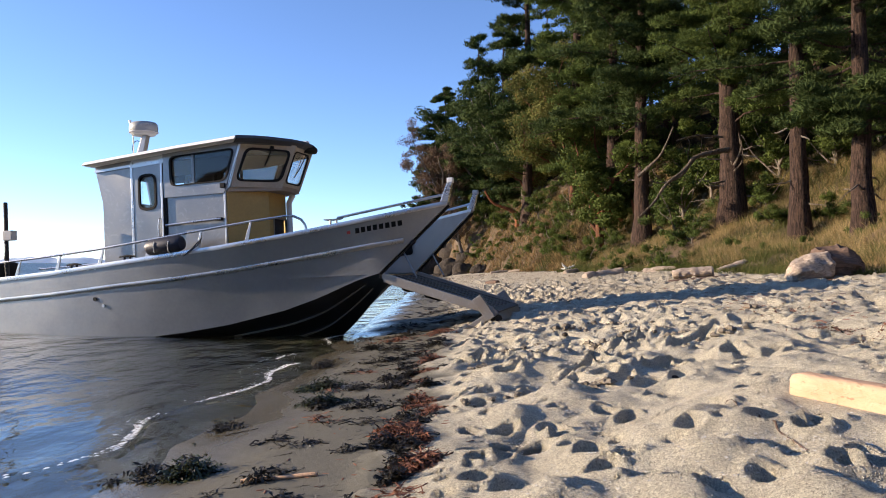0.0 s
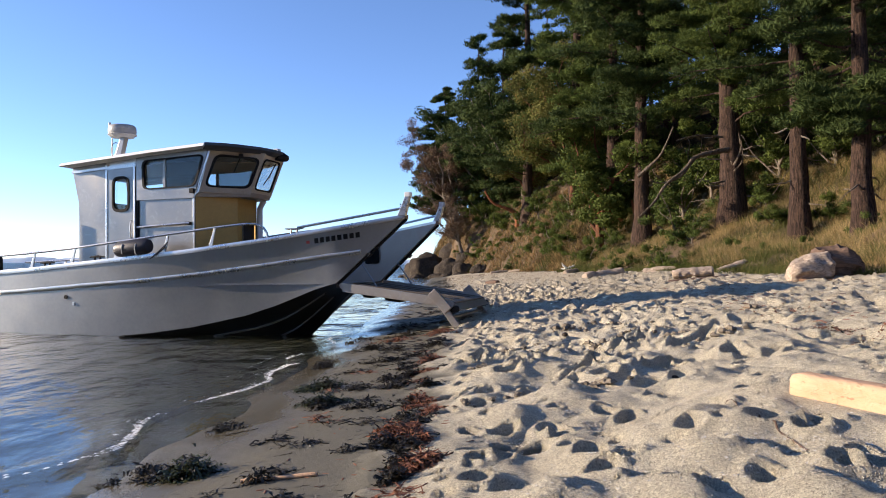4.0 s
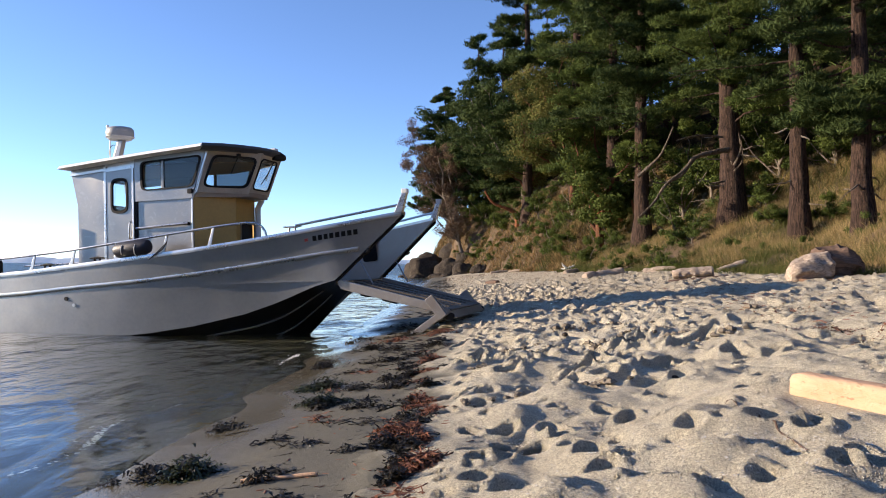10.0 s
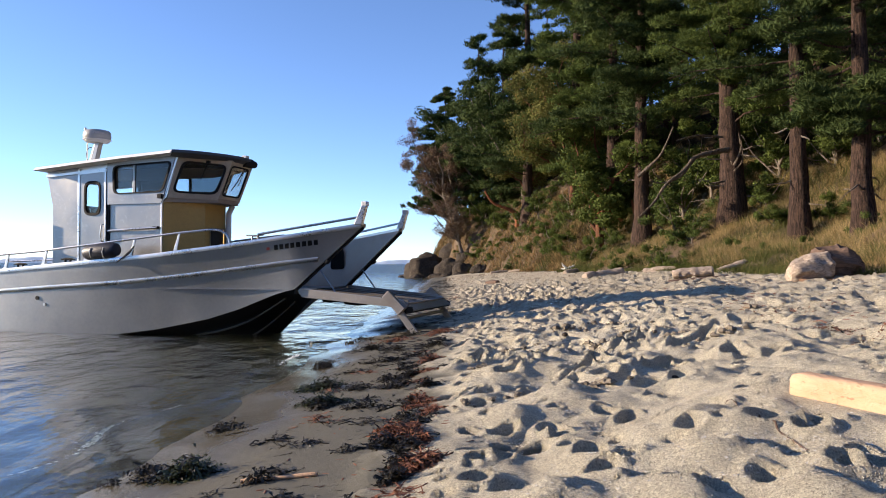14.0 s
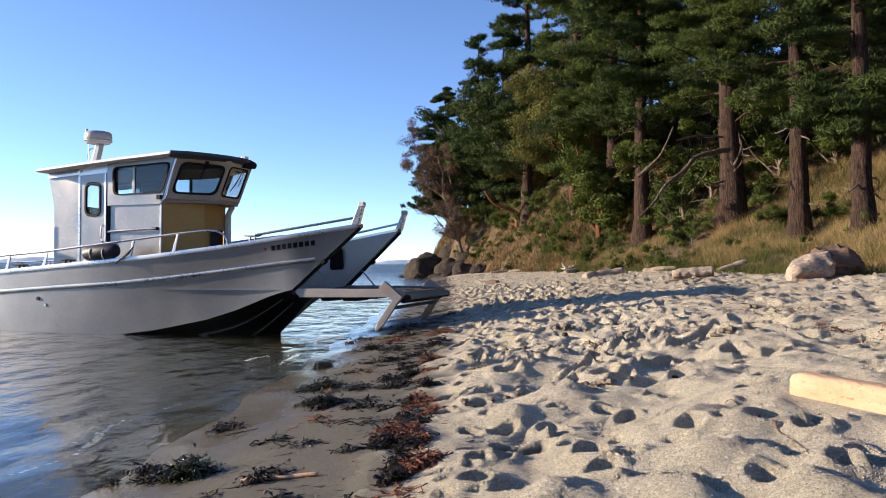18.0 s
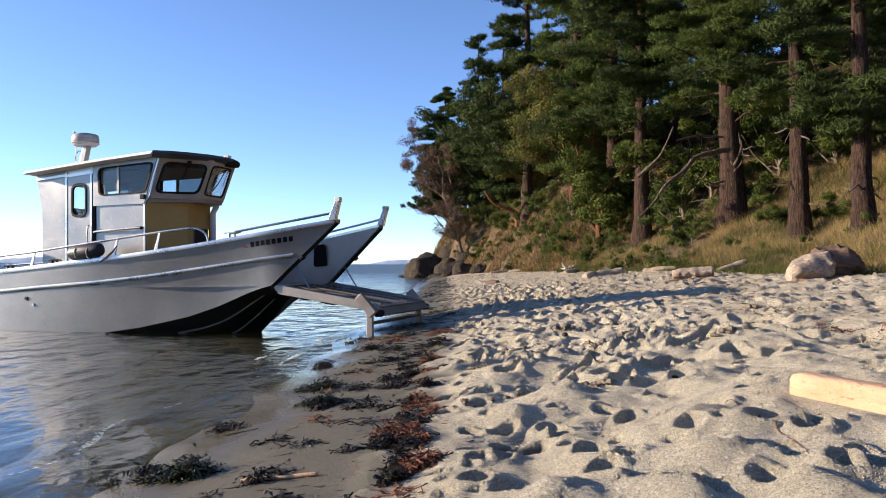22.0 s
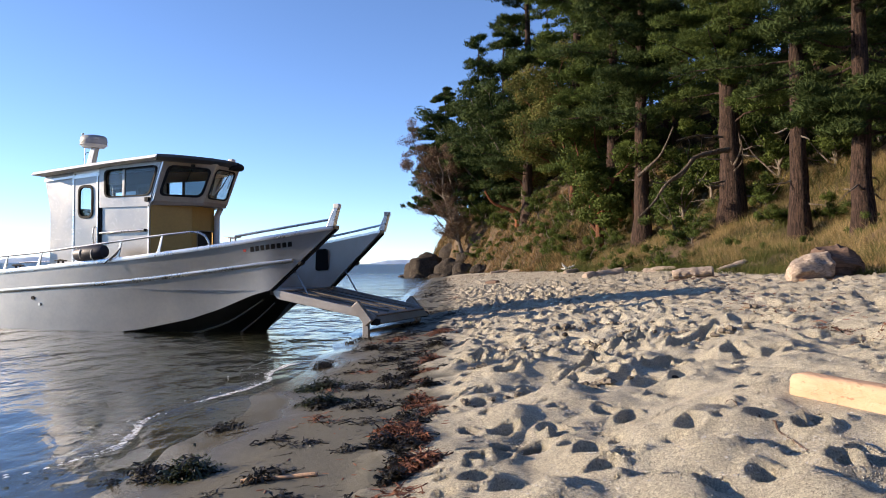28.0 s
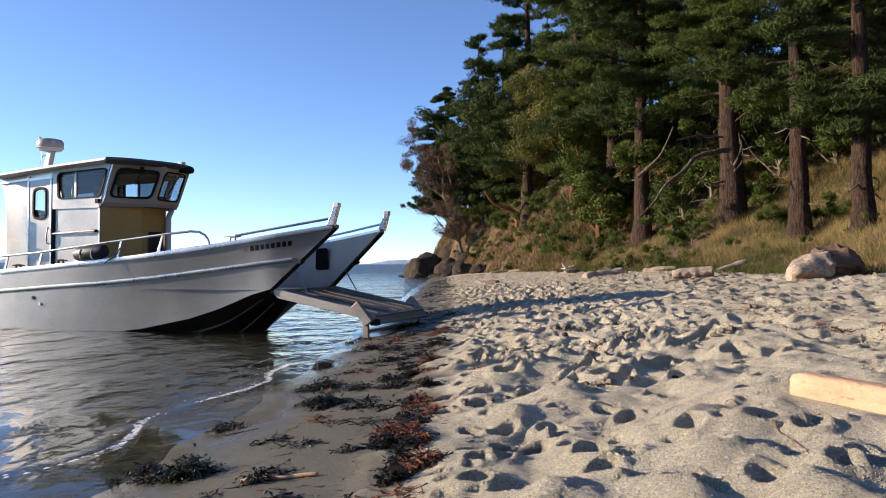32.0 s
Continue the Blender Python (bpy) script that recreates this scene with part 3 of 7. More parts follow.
def hull_side(x):
    """Outer hull at x: keel z, chine y, chine z, gunwale y, gunwale z; ahead of the ramp hinge only the cheeks go on."""
    if x <= -1.10:
        return lerp_table(STATIONS, x)
    k = (x + 1.10) / 1.03
    gy = 1.085 + (0.885 - 1.085) * k
    gz = 1.685 + (1.84 - 1.685) * k
    ly = 1.00 + (0.875 - 1.00) * k
    lz = 0.87 + (1.80 - 0.87) * k
    return [lz, ly, lz, gy, gz]


def side_y(x, z):
    kz, cy, cz, gy, gz = hull_side(x)
    t = 0 if gz - cz < 0.02 else min(1.0, max(0.0, (z - cz) / (gz - cz)))
    return cy + (gy - cy) * t ** 1.3


craft = thing("landing_craft", "bare aluminium landing craft with pilothouse and lowered bow ramp", "boat")
XS = [-9.2, -8.4, -7.5, -7.0, -6.4, -5.8, -5.3, -4.7, -4.2, -3.8, -3.5, -3.3, -3.1, -2.85, -2.6, -2.3, -2.1, -1.93, -1.77, -1.57, -1.43, -1.25, -1.10]
FRONT_XS = [-1.10, -0.9, -0.7, -0.5, -0.3, -0.07]


def build_hull():
    for sgn, side in ((-1, "starboard"), (1, "port")):
        # the skin above the chine, doubled inwards, with the raked cheek at the bow
        g = Geo()
        outer, inner = [], []
        for x in XS + FRONT_XS[1:]:
            kz, cy, cz, gy, gz = hull_side(x)
            outer.append([(x, sgn * side_y(x, cz + (gz - cz) * k), cz + (gz - cz) * k) for k in (0, 0.2, 0.4, 0.6, 0.8, 1.0)])
            top, low = gz, max(cz, DECK_Z) if x > -1.6 else DECK_Z - 0.05
            thick = 0.16 if x > -2.2 else 0.12
            inner.append([(x, sgn * (side_y(x, low + (top - low) * k) - thick), low + (top - low) * k) for k in (0, 0.25, 0.5, 0.75, 1.0)])
        g.grid(outer)
        g.out("side_plating", ALU_HULL, craft, "grey brushed aluminium plating with scuffs", smooth=True)
        Geo().grid(inner).out("inner_plating", ALU_STAIN, craft, "aluminium inner plating with rust-coloured stains", smooth=True)
        # flat gunwale cap with a rolled outer lip
        rows = []
        for x in XS + FRONT_XS[1:]:
            kz, cy, cz, gy, gz = hull_side(x)
            thick = 0.16 if x > -2.2 else 0.12
            rows.append([(x, sgn * (gy + 0.018), gz - 0.055), (x, sgn * (gy + 0.024), gz - 0.02), (x, sgn * (gy + 0.015), gz + 0.012),
                         (x, sgn * (gy - thick - 0.01), gz + 0.012), (x, sgn * (gy - thick - 0.01), gz - 0.03)])
        Geo().grid(rows).out("gunwale", ALU_BRIGHT, craft, "bright aluminium gunwale cap", smooth=True, angle=30)
        # raked front edge of the cheek, closed, with a black seal along it
        g = Geo()
        a = [(x, sgn * side_y(x, hull_side(x)[2]), hull_side(x)[2]) for x in FRONT_XS]
        b = [(x, sgn * (side_y(x, hull_side(x)[2]) - 0.16), max(hull_side(x)[2], DECK_Z)) for x in FRONT_XS]
        g.grid([a, b])
        kz, cy, cz, gy, gz = hull_side(-0.07)
        g.add([(-0.07, sgn * cy, cz), (-0.07, sgn * gy, gz), (-0.07, sgn * (gy - 0.16), gz), (-0.07, sgn * (cy - 0.16), cz)], [(0, 1, 2, 3)])
        g.out("cheek_edge", ALU, craft)
        seal = Geo()
        seal.tube([(x + 0.012, sgn * (side_y(x, hull_side(x)[2]) - 0.05), hull_side(x)[2] - 0.014) for x in FRONT_XS], 0.02, 6)
        seal.out("seal", RUBBER, craft, "black rubber seal", smooth=True)
        Geo().box((-0.60, sgn * (side_y(-0.6, 1.32) - 0.02), 1.285), (0.07, 0.10, 0.05), Matrix.Rotation(radians(-42), 3, "Y")).out("bump_stop", RUBBER, craft, bevel=0.012)
        # rubbing strake
        rows = []
        for x in [-9.2, -8, -6.5, -5.3, -4.2, -3.2, -2.2, -1.2, -0.72]:
            z = float(np.interp(x, [-9.2, -6.5, -5.33, -4.22, -3.17, -2.17, -1.21, -0.71], [0.66, 0.79, 0.875, 0.945, 1.04, 1.155, 1.27, 1.325]))
            y = side_y(x, z)
            rows.append([(x, sgn * (y - 0.002), z + 0.034), (x, sgn * (y + 0.030), z + 0.026), (x, sgn * (y + 0.034), z), (x, sgn * (y + 0.026), z - 0.024), (x, sgn * (y - 0.002), z - 0.04)])
        g = Geo().grid(rows)
        g.add(rows[-1], [(0, 1, 2, 3, 4)])
        g.out("rubbing_strake", ALU_BRIGHT, craft, "raised bright rubbing strake", smooth=True, angle=50)
        # planing strakes under the forefoot
        for frac in (0.36, 0.68):
            pts = []
            for x in [-3.6, -3.1, -2.6, -2.3, -2.1, -1.93, -1.77, -1.57, -1.43]:
                kz, cy, cz, gy, gz = hull_side(x)
                pts.append((x, sgn * cy * frac, kz + (cz - kz) * frac - 0.006))
            Geo().tube(pts, 0.016, 6).out("planing_strake", ALU_DARK, craft, "scraped planing strake", smooth=True)
        # dark bottom
        rows = []
        for x in XS:
            kz, cy, cz, gy, gz = hull_side(x)
            rows.append([(x, 0, kz), (x, sgn * cy * 0.35, kz + (cz - kz) * 0.36), (x, sgn * cy * 0.7, kz + (cz - kz) * 0.71), (x, sgn * (cy - 0.0), cz)])
        g = Geo().grid(rows)
        g.out("bottom_plating", BOTTOM, craft, "black-painted vee bottom", smooth=True)
        # hull fittings
        if sgn < 0:
            for x, z, r in ((-5.66, 0.69, 0.032), (-5.52, 0.585, 0.026), (-5.75, 1.15, 0.014), (-5.62, 1.155, 0.014)):
                y = side_y(x, z)
                Geo().tube([(x, -y + 0.02, z), (x, -y - 0.014, z)], r, 12).out("hull_outlet", RUBBER if r > 0.03 else ALU_BRIGHT, craft, smooth=True)
    Geo().add([(-1.10, -1.0, 0.87), (-1.10, 0, 0.84), (-1.10, 1.0, 0.87), (-1.10, 1.0, 0.80), (-1.10, 0, 0.74), (-1.10, -1.0, 0.80)], [(0, 1, 2, 3, 4, 5)]).out("sill", ALU, craft)
    # deck and transom
    rows = [[(x, -(hull_side(x)[3] - 0.1), DECK_Z), (x, 0, DECK_Z), (x, hull_side(x)[3] - 0.1, DECK_Z)] for x in XS[:-1]] + [[(-1.08, -0.86, DECK_Z), (-1.08, 0, DECK_Z), (-1.08, 0.86, DECK_Z)]]
    Geo().grid(rows).out("deck", ALU, craft, "aluminium tread deck")
    Geo().add([(-9.2, -1.16, -0.06), (-9.2, -1.28, 1.06), (-9.2, 1.28, 1.06), (-9.2, 1.16, -0.06), (-9.2, 0, -0.3)], [(0, 1, 2, 3, 4)]).out("transom", ALU_HULL, craft)
    # recessed black hatch in each cheek, facing inwards
    for sgn in (-1, 1):
        g = Geo()
        pts = []
        for cx, cz, a0 in ((-1.19, 1.50, 0), (-1.33, 1.49, 90), (-1.34, 1.20, 180), (-1.17, 1.21, 270)):
            for k in range(4):
                a = radians(a0 + k * 30)
                pts.append((cx + 0.045 * math.cos(a), cz + 0.045 * math.sin(a)))
        y = side_y(-1.25, 1.16) - 0.170
        g.prism(pts, 1, sgn * y, sgn * (y - 0.012))
        g.out("hatch", BLACK_INK, craft, "black rounded hatch")
    # bow posts, caps and rails
    for sgn in (-1, 1):
        y = 0.89
        g = Geo().prism([(-0.17, 1.83), (-0.05, 1.83), (0.022, 2.10), (-0.055, 2.10)], 1, sgn * (y - 0.045), sgn * (y + 0.045))
        g.out("bow_post", ALU_BRIGHT, craft, "bright aluminium bow post", bevel=0.008)
        Geo().box((-0.01, sgn * y, 2.135), (0.09, 0.095, 0.07)).out("bow_light", GREY_PLASTIC if sgn > 0 else WHITE, craft, "small square bow light", bevel=0.012)
        pts = [(-1.66, sgn * (side_y(-1.66, 1.6) - 0.02), 1.695)] + [(x, sgn * (side_y(x, 1.9) - 0.03), z) for x, z in ((-1.2, 1.765), (-0.7, 1.845), (-0.1, 1.945))]
        Geo().tube(pts, 0.019, 8).out("bow_rail", ALU_BRIGHT, craft, smooth=True)
        g = Geo()
        cx, cy, cz = -1.73, sgn * (side_y(-1.73, 1.6) - 0.06), 1.61
        g.tube([(cx - 0.05, cy, cz), (cx - 0.045, cy, cz + 0.06)], 0.016, 8).tube([(cx + 0.05, cy, cz), (cx + 0.045, cy, cz + 0.06)], 0.016, 8)
        g.tube([(cx - 0.15, cy, cz + 0.075), (cx - 0.05, cy, cz + 0.066), (cx + 0.05, cy, cz + 0.066), (cx + 0.15, cy, cz + 0.075)], [0.008, 0.016, 0.016, 0.008], 8)
        g.out("mooring_cleat", ALU, craft, smooth=True)
    # side rails
    top = [(-8.9, 1.30), (-7.6, 1.34), (-6.45, 1.40), (-5.6, 1.46), (-4.72, 1.55), (-3.86, 1.64), (-2.96, 1.735), (-2.48, 1.775), (-2.33, 1.765), (-2.22, 1.71), (-2.165, 1.63), (-2.15, 1.56)]
    for sgn in (-1, 1):
        pts = [(x, sgn * (side_y(x, 1.5) - 0.055), z) for x, z in top]
        Geo().tube(pts, 0.0185, 8).out("side_rail", ALU_BRIGHT, craft, "bright tubular side rail", smooth=True)
        for x in (-8.0, -7.15, -6.37, -5.58, -4.74, -3.88, -3.08):
            gz = hull_side(x)[4]
            y = side_y(x, 1.5) - 0.055
            xt = x + 0.085
            zt = float(np.interp(xt, [p[0] for p in top], [p[1] for p in top]))
            Geo().prism([(x - 0.03, gz + 0.01), (x + 0.035, gz + 0.01), (xt + 0.016, zt), (xt - 0.016, zt)], 1, sgn * y - 0.008, sgn * y + 0.008).out("rail_post", ALU_BRIGHT, craft, bevel=0.003)
    # mark bars in place of the registration, with a small red sticker
    for i in range(8):
        x0 = -1.40 + i * 0.088
        z0 = 1.455 + i * 0.0105
        corners = [(x0, z0), (x0 + 0.06, z0 + 0.007), (x0 + 0.06, z0 + 0.082), (x0, z0 + 0.075)]
        face = [(x, -side_y(x, z) - 0.004, z) for x, z in corners]
        back = [(x, -side_y(x, z) + 0.002, z) for x, z in corners]
        Geo().add(face + back, [(0, 1, 2, 3), (7, 6, 5, 4), (0, 4, 5, 1), (1, 5, 6, 2), (2, 6, 7, 3), (3, 7, 4, 0)]).out("mark_bar", BLACK_INK, craft)
    corners = [(-1.525, 1.452), (-1.475, 1.458), (-1.475, 1.500), (-1.525, 1.494)]
    face = [(x, -side_y(x, z) - 0.004, z) for x, z in corners]
    back = [(x, -side_y(x, z) + 0.002, z) for x, z in corners]
    Geo().add(face + back, [(0, 1, 2, 3), (7, 6, 5, 4), (0, 4, 5, 1), (1, 5, 6, 2), (2, 6, 7, 3), (3, 7, 4, 0)]).out("sticker", RED_INK, craft, "small faded red sticker")
    # rolled black fender lashed on the gunwale, with pale straps, and a coil of dark line
    fx, fz = -4.39, hull_side(-4.39)[4] + 0.135
    fy = -(side_y(fx, 1.4) - 0.02)
    g = Geo().tube([(fx - 0.31, fy, fz - 0.028), (fx - 0.29, fy, fz - 0.026), (fx - 0.22, fy, fz - 0.02), (fx, fy, fz), (fx + 0.22, fy, fz + 0.02), (fx + 0.29, fy, fz + 0.026), (fx + 0.31, fy, fz + 0.028)], [0.05, 0.10, 0.125, 0.128, 0.125, 0.10, 0.05], 16)
    fender = g.out("fender", NAVY, craft, "black vinyl fender lashed to the rail", smooth=True)
    for dx in (-0.14, 0.10):
        pts = [(fx + dx + 0.012 * k, fy - 0.132 * math.cos(radians(a)), fz + 0.132 * math.sin(radians(a))) for k, a in enumerate((-75, -40, -5, 25))]
        Geo().tube(pts, 0.008, 6).out("strap", WHITE, fender, smooth=True)
    pts = [(-3.98, -1.30, 1.33), (-3.90, -1.31, 1.36), (-3.82, -1.29, 1.42), (-3.78, -1.25, 1.52), (-3.86, -1.24, 1.45), (-3.94, -1.30, 1.35), (-4.04, -1.32, 1.27)]
    Geo().tube(pts, 0.010, 6).out("mooring_line", SEAT, craft, "loose dark mooring line", smooth=True)
    for x in (-5.08, -6.05):
        g = Geo()
        gz = hull_side(x)[4] + 0.012
        y = -(side_y(x, 1.3) - 0.06)
        for k in (-1, 1):
            g.tube([(x + 0.05 * k, y, gz), (x + 0.05 * k, y, gz + 0.05)], 0.017, 8)
        g.tube([(x - 0.14, y, gz + 0.05), (x, y, gz + 0.06), (x + 0.14, y, gz + 0.05)], [0.01, 0.02, 0.01], 8)
        g.out("side_cleat", RUBBER, craft, smooth=True)
    # stern davit with a junction box and hanging chain
    g = Geo().tube([(-7.42, -1.12, 1.05), (-7.42, -1.12, 2.33)], 0.032, 10)
    davit = g.out("davit", DARK, craft, "dark steel davit post", smooth=True)
    Geo().box((-7.32, -1.15, 1.78), (0.17, 0.12, 0.16)).out("junction_box", GREY_PLASTIC, davit, bevel=0.012)
    for k in range(9):
        Geo().tube([(-7.38 + 0.012 * math.sin(k), -1.19, 1.68 - 0.075 * k), (-7.37 + 0.02 * math.cos(k), -1.19, 1.62 - 0.075 * k)], 0.018, 6).out("chain_link", DARK, davit)
    Geo().box((-8.75, 0.0, 1.05), (0.5, 0.55, 0.75)).out("engine_cowl", RUBBER, craft, "black outboard cowl", bevel=0.08)


build_hull()

# ---- pilothouse, which slides on the deck ----
SILL_Z, TOP_Z = 2.34, 2.99


def panel_with_hole(g, quad, hole, thick):
    """A flat four-cornered panel with a four-cornered hole, both given as corners in order, and a thickness along its normal."""
    q = [Vector(p) for p in quad]
    h = [Vector(p) for p in hole]
    n = (q[1] - q[0]).cross(q[3] - q[0]).normalized() * thick
    vs = q + h + [p + n for p in q] + [p + n for p in h]
    fs = []
    for i in range(4):
        j = (i + 1) % 4
        fs += [(i, j, 4 + j, 4 + i), (8 + i, 12 + i, 12 + j, 8 + j), (i, 8 + i, 8 + j, j), (4 + i, 4 + j, 12 + j, 12 + i)]
    g.add(vs, fs)
    return g


def ring_frame(hole, width, depth, name, mat, parent, lift=0.0, r=0.085, fill=None):
    """A rounded rubber frame round a four-cornered opening."""
    h = [Vector(p) for p in hole]
    c = sum(h, Vector()) / 4
    n = (h[1] - h[0]).cross(h[3] - h[0]).normalized()
    pts = []
    for i in range(4):
        p, a, b = h[i], h[i - 1], h[(i + 1) % 4]
        p0, p1 = p + (a - p).normalized() * r, p + (b - p).normalized() * r
        for k in range(5):
            t = k / 4
            pts.append(p0 * (1 - t) ** 2 + p * 2 * t * (1 - t) + p1 * t * t)
    m = len(pts)
    inner = [p + (c - p).normalized() * width for p in pts]
    if fill:
        # the wall's own metal closes the square corners of the cut
        t = n * 0.004
        for i in range(4):
            fan = [h[i]] + pts[i * 5:i * 5 + 5]
            k = len(fan)
            Geo().add([p + n * lift - t for p in fan] + [p + n * lift + t for p in fan], [tuple(range(k)), tuple(range(2 * k - 1, k - 1, -1))]).out("corner_plate", fill, parent)
    lo, hi = n * (lift - depth), n * (lift + depth)
    vs = [p + lo for p in pts] + [p + hi for p in pts] + [p + hi for p in inner] + [p + lo for p in inner]
    fs = []
    for i in range(m):
        j = (i + 1) % m
        fs += [(i, j, m + j, m + i), (m + i, m + j, 2 * m + j, 2 * m + i), (2 * m + i, 2 * m + j, 3 * m + j, 3 * m + i), (3 * m + i, 3 * m + j, j, i)]
    Geo().add(vs, fs).out(name, mat, parent)
    return pts


def pane(hole, name, mat, parent, shrink=0.0):
    h = [Vector(p) for p in hole]
    n = (h[1] - h[0]).cross(h[3] - h[0]).normalized() * 0.003
    ob = Geo().add([p - n for p in h] + [p + n for p in h], [(0, 1, 2, 3), (7, 6, 5, 4), (0, 4, 5, 1), (1, 5, 6, 2), (2, 6, 7, 3), (3, 7, 4, 0)]).out(name, mat, parent)
    ob.visible_shadow = False
    return ob


def build_cabin():
    # the base is the body that slides; everything else of the pilothouse rides on it
    floor = Geo()
    floor.prism([(-5.84, -0.74), (-3.66, -0.74), (-3.16, -0.29), (-3.16, 0.29), (-3.66, 0.74), (-5.84, 0.74)], 2, DECK_Z + 0.01, DECK_Z + 0.07)
    cabin = floor.out("pilothouse", ALU, craft, "sliding aluminium pilothouse with tan front and forward-raked windows")
    for sgn in (-1, 1):
        y = sgn * 0.75
        def P(x, z):
            return (x, y, z)
        # side wall in panels: aft, door bay, window bay
        g = Geo()
        if sgn < 0:
            g.prism([(-5.84, DECK_Z + 0.07), (-5.86, 2.23), (-5.98, 2.76), (-5.99, 2.86), (-5.29, 2.905), (-5.29, DECK_Z + 0.07)], 1, y, y + 0.035)
        else:
            g.prism([(-5.84, DECK_Z + 0.07), (-5.86, 2.05), (-5.29, 2.05), (-5.29, DECK_Z + 0.07)], 1, y, y - 0.035)
            panel_with_hole(g, [P(-5.86, 2.05), P(-5.29, 2.05), P(-5.29, 2.905), P(-5.98, 2.86)], [P(-5.80, 2.12), P(-5.34, 2.12), P(-5.34, 2.70), P(-5.86, 2.68)], -0.03)
        g.out("aft_side_panel", ALU, cabin, "dull brushed aluminium side panel")
        g = Geo()
        hole = [P(-4.585, 2.405), P(-3.605, 2.42), P(-3.43, 2.93), P(-4.60, 2.885)]
        q = [P(-4.71, 2.24), P(-3.645, 2.24), P(-3.36, 3.035), P(-4.71, 2.945)]
        panel_with_hole(g, q, hole, 0.03 if sgn < 0 else -0.03)
        g.prism([(-4.71, DECK_Z + 0.07), (-3.64, DECK_Z + 0.07), (-3.645, 2.24), (-4.71, 2.24)], 1, y, y + (0.03 if sgn < 0 else -0.03))
        g.out("side_panel", ALU, cabin, "brushed aluminium side panel with hand marks")
        ring_frame(hole, 0.038, 0.018, "window_gasket", RUBBER, cabin, -sgn * 0.026, 0.11, ALU)
        mid_b, mid_t = P(-4.19, 2.411), P(-4.19, 2.901)
        pane([hole[0], mid_b, mid_t, hole[3]], "sliding_pane", GLASS, cabin)
        pane([mid_b, hole[1], hole[2], mid_t], "fixed_pane", GLASS_TINT, cabin)
        Geo().box((-4.19, y, 2.656), (0.05, 0.03, 0.49)).out("window_mullion", ALU_DARK, cabin, bevel=0.004)
        # door in its frame
        g = Geo()
        dq = [P(-5.27, DECK_Z + 0.1), P(-4.73, DECK_Z + 0.1), P(-4.73, 2.80), P(-5.27, 2.765)]
        dh = [P(-5.17, 2.06), P(-4.84, 2.06), P(-4.84, 2.65), P(-5.17, 2.64)]
        panel_with_hole(g, dq, dh, 0.03 if sgn < 0 else -0.03)
        g.out("door", ALU, cabin, "scuffed aluminium sliding door with a rounded window")
        ring_frame(dh, 0.042, 0.02, "door_gasket", RUBBER, cabin, -sgn * 0.026, r=0.13, fill=ALU)
        pane(dh, "door_pane", GLASS, cabin)
        g = Geo()
        o = sgn * 0.012
        for x, w in ((-5.285, 0.045), (-4.742, 0.036)):
            g.box((x, y + o, 1.88 if x < -5 else 1.87), (w, 0.05, 1.95 if x < -5 else 1.90))
        g.box((-5.0, y + o, 2.80), (0.60, 0.05, 0.05), Matrix.Rotation(radians(-3.6), 3, "Y"))
        g.box((-5.0, y - sgn * 0.01, 2.875), (0.62, 0.03, 0.11))
        g.out("door_frame", ALU_BRIGHT, cabin, "bright aluminium door frame", bevel=0.004)
        # black strip in place of the shadow that the proud door casts
        Geo().box((-4.698, y + sgn * 0.004, 1.86), (0.048, 0.03, 1.86)).out("door_shadow_strip", RUBBER, cabin, "black strip for the shadow beside the sliding door", bevel=0.003)
        Geo().prism([(-5.975, 2.735), (-4.74, 2.815), (-4.74, 2.855), (-5.985, 2.775)], 1, y, y + sgn * 0.03).out("door_track", ALU_BRIGHT, cabin)
        Geo().tube([(-4.80, y + sgn * 0.01, 1.92), (-4.79, y + sgn * 0.06, 1.90), (-4.80, y + sgn * 0.07, 1.77), (-4.80, y + sgn * 0.06, 1.64), (-4.80, y + sgn * 0.01, 1.62)], 0.013, 8).out("door_handle", ALU_BRIGHT, cabin, "chrome grab handle", smooth=True)
        Geo().tube([(-4.69, y + sgn * 0.03, 1.80), (-4.1, y + sgn * 0.05, 1.825), (-3.70, y + sgn * 0.05, 1.84)], 0.019, 8).out("hand_rail", ALU_BRIGHT, cabin, smooth=True)
        Geo().box((-3.74, y + sgn * 0.03, 1.84), (0.09, 0.06, 0.045)).out("rail_bracket", RUBBER, cabin, bevel=0.006)
        Geo().box((-3.66, y + sgn * 0.03, 2.355), (0.085, 0.06, 0.075)).out("side_marker", RUBBER, cabin, "small black side lamp", bevel=0.008)
        # front corner pillar with its rounded step
        g = Geo()
        g.prism([(-3.60, 2.33), (-3.545, 2.33), (-3.315, 3.03), (-3.40, 3.03)], 1, y - 0.02, y + 0.02)
        g.prism([(-3.66, DECK_Z + 0.07), (-3.625, DECK_Z + 0.07), (-3.625, 2.24), (-3.60, 2.30), (-3.53, 2.34), (-3.62, 2.36), (-3.66, 2.30)], 1, y - 0.02, y + 0.02)
        g.out("corner_post", ALU_BRIGHT, cabin, bevel=0.005)
        # tan front panels
        a, b = Vector((-3.64, y, 0)), Vector((-3.14, sgn * 0.30, 0))
        g = Geo()
        lo, hi = DECK_Z + 0.07, 2.30
        d = Vector((-0.02, 0, 0))
        vs = [a + Vector((0, 0, lo)), b + Vector((0, 0, lo)), b + Vector((0, 0, hi)), a + Vector((0, 0, hi))]
        g.add(vs + [p + d for p in vs], [(0, 1, 2, 3), (7, 6, 5, 4), (0, 4, 5, 1), (1, 5, 6, 2), (2, 6, 7, 3), (3, 7, 4, 0)])
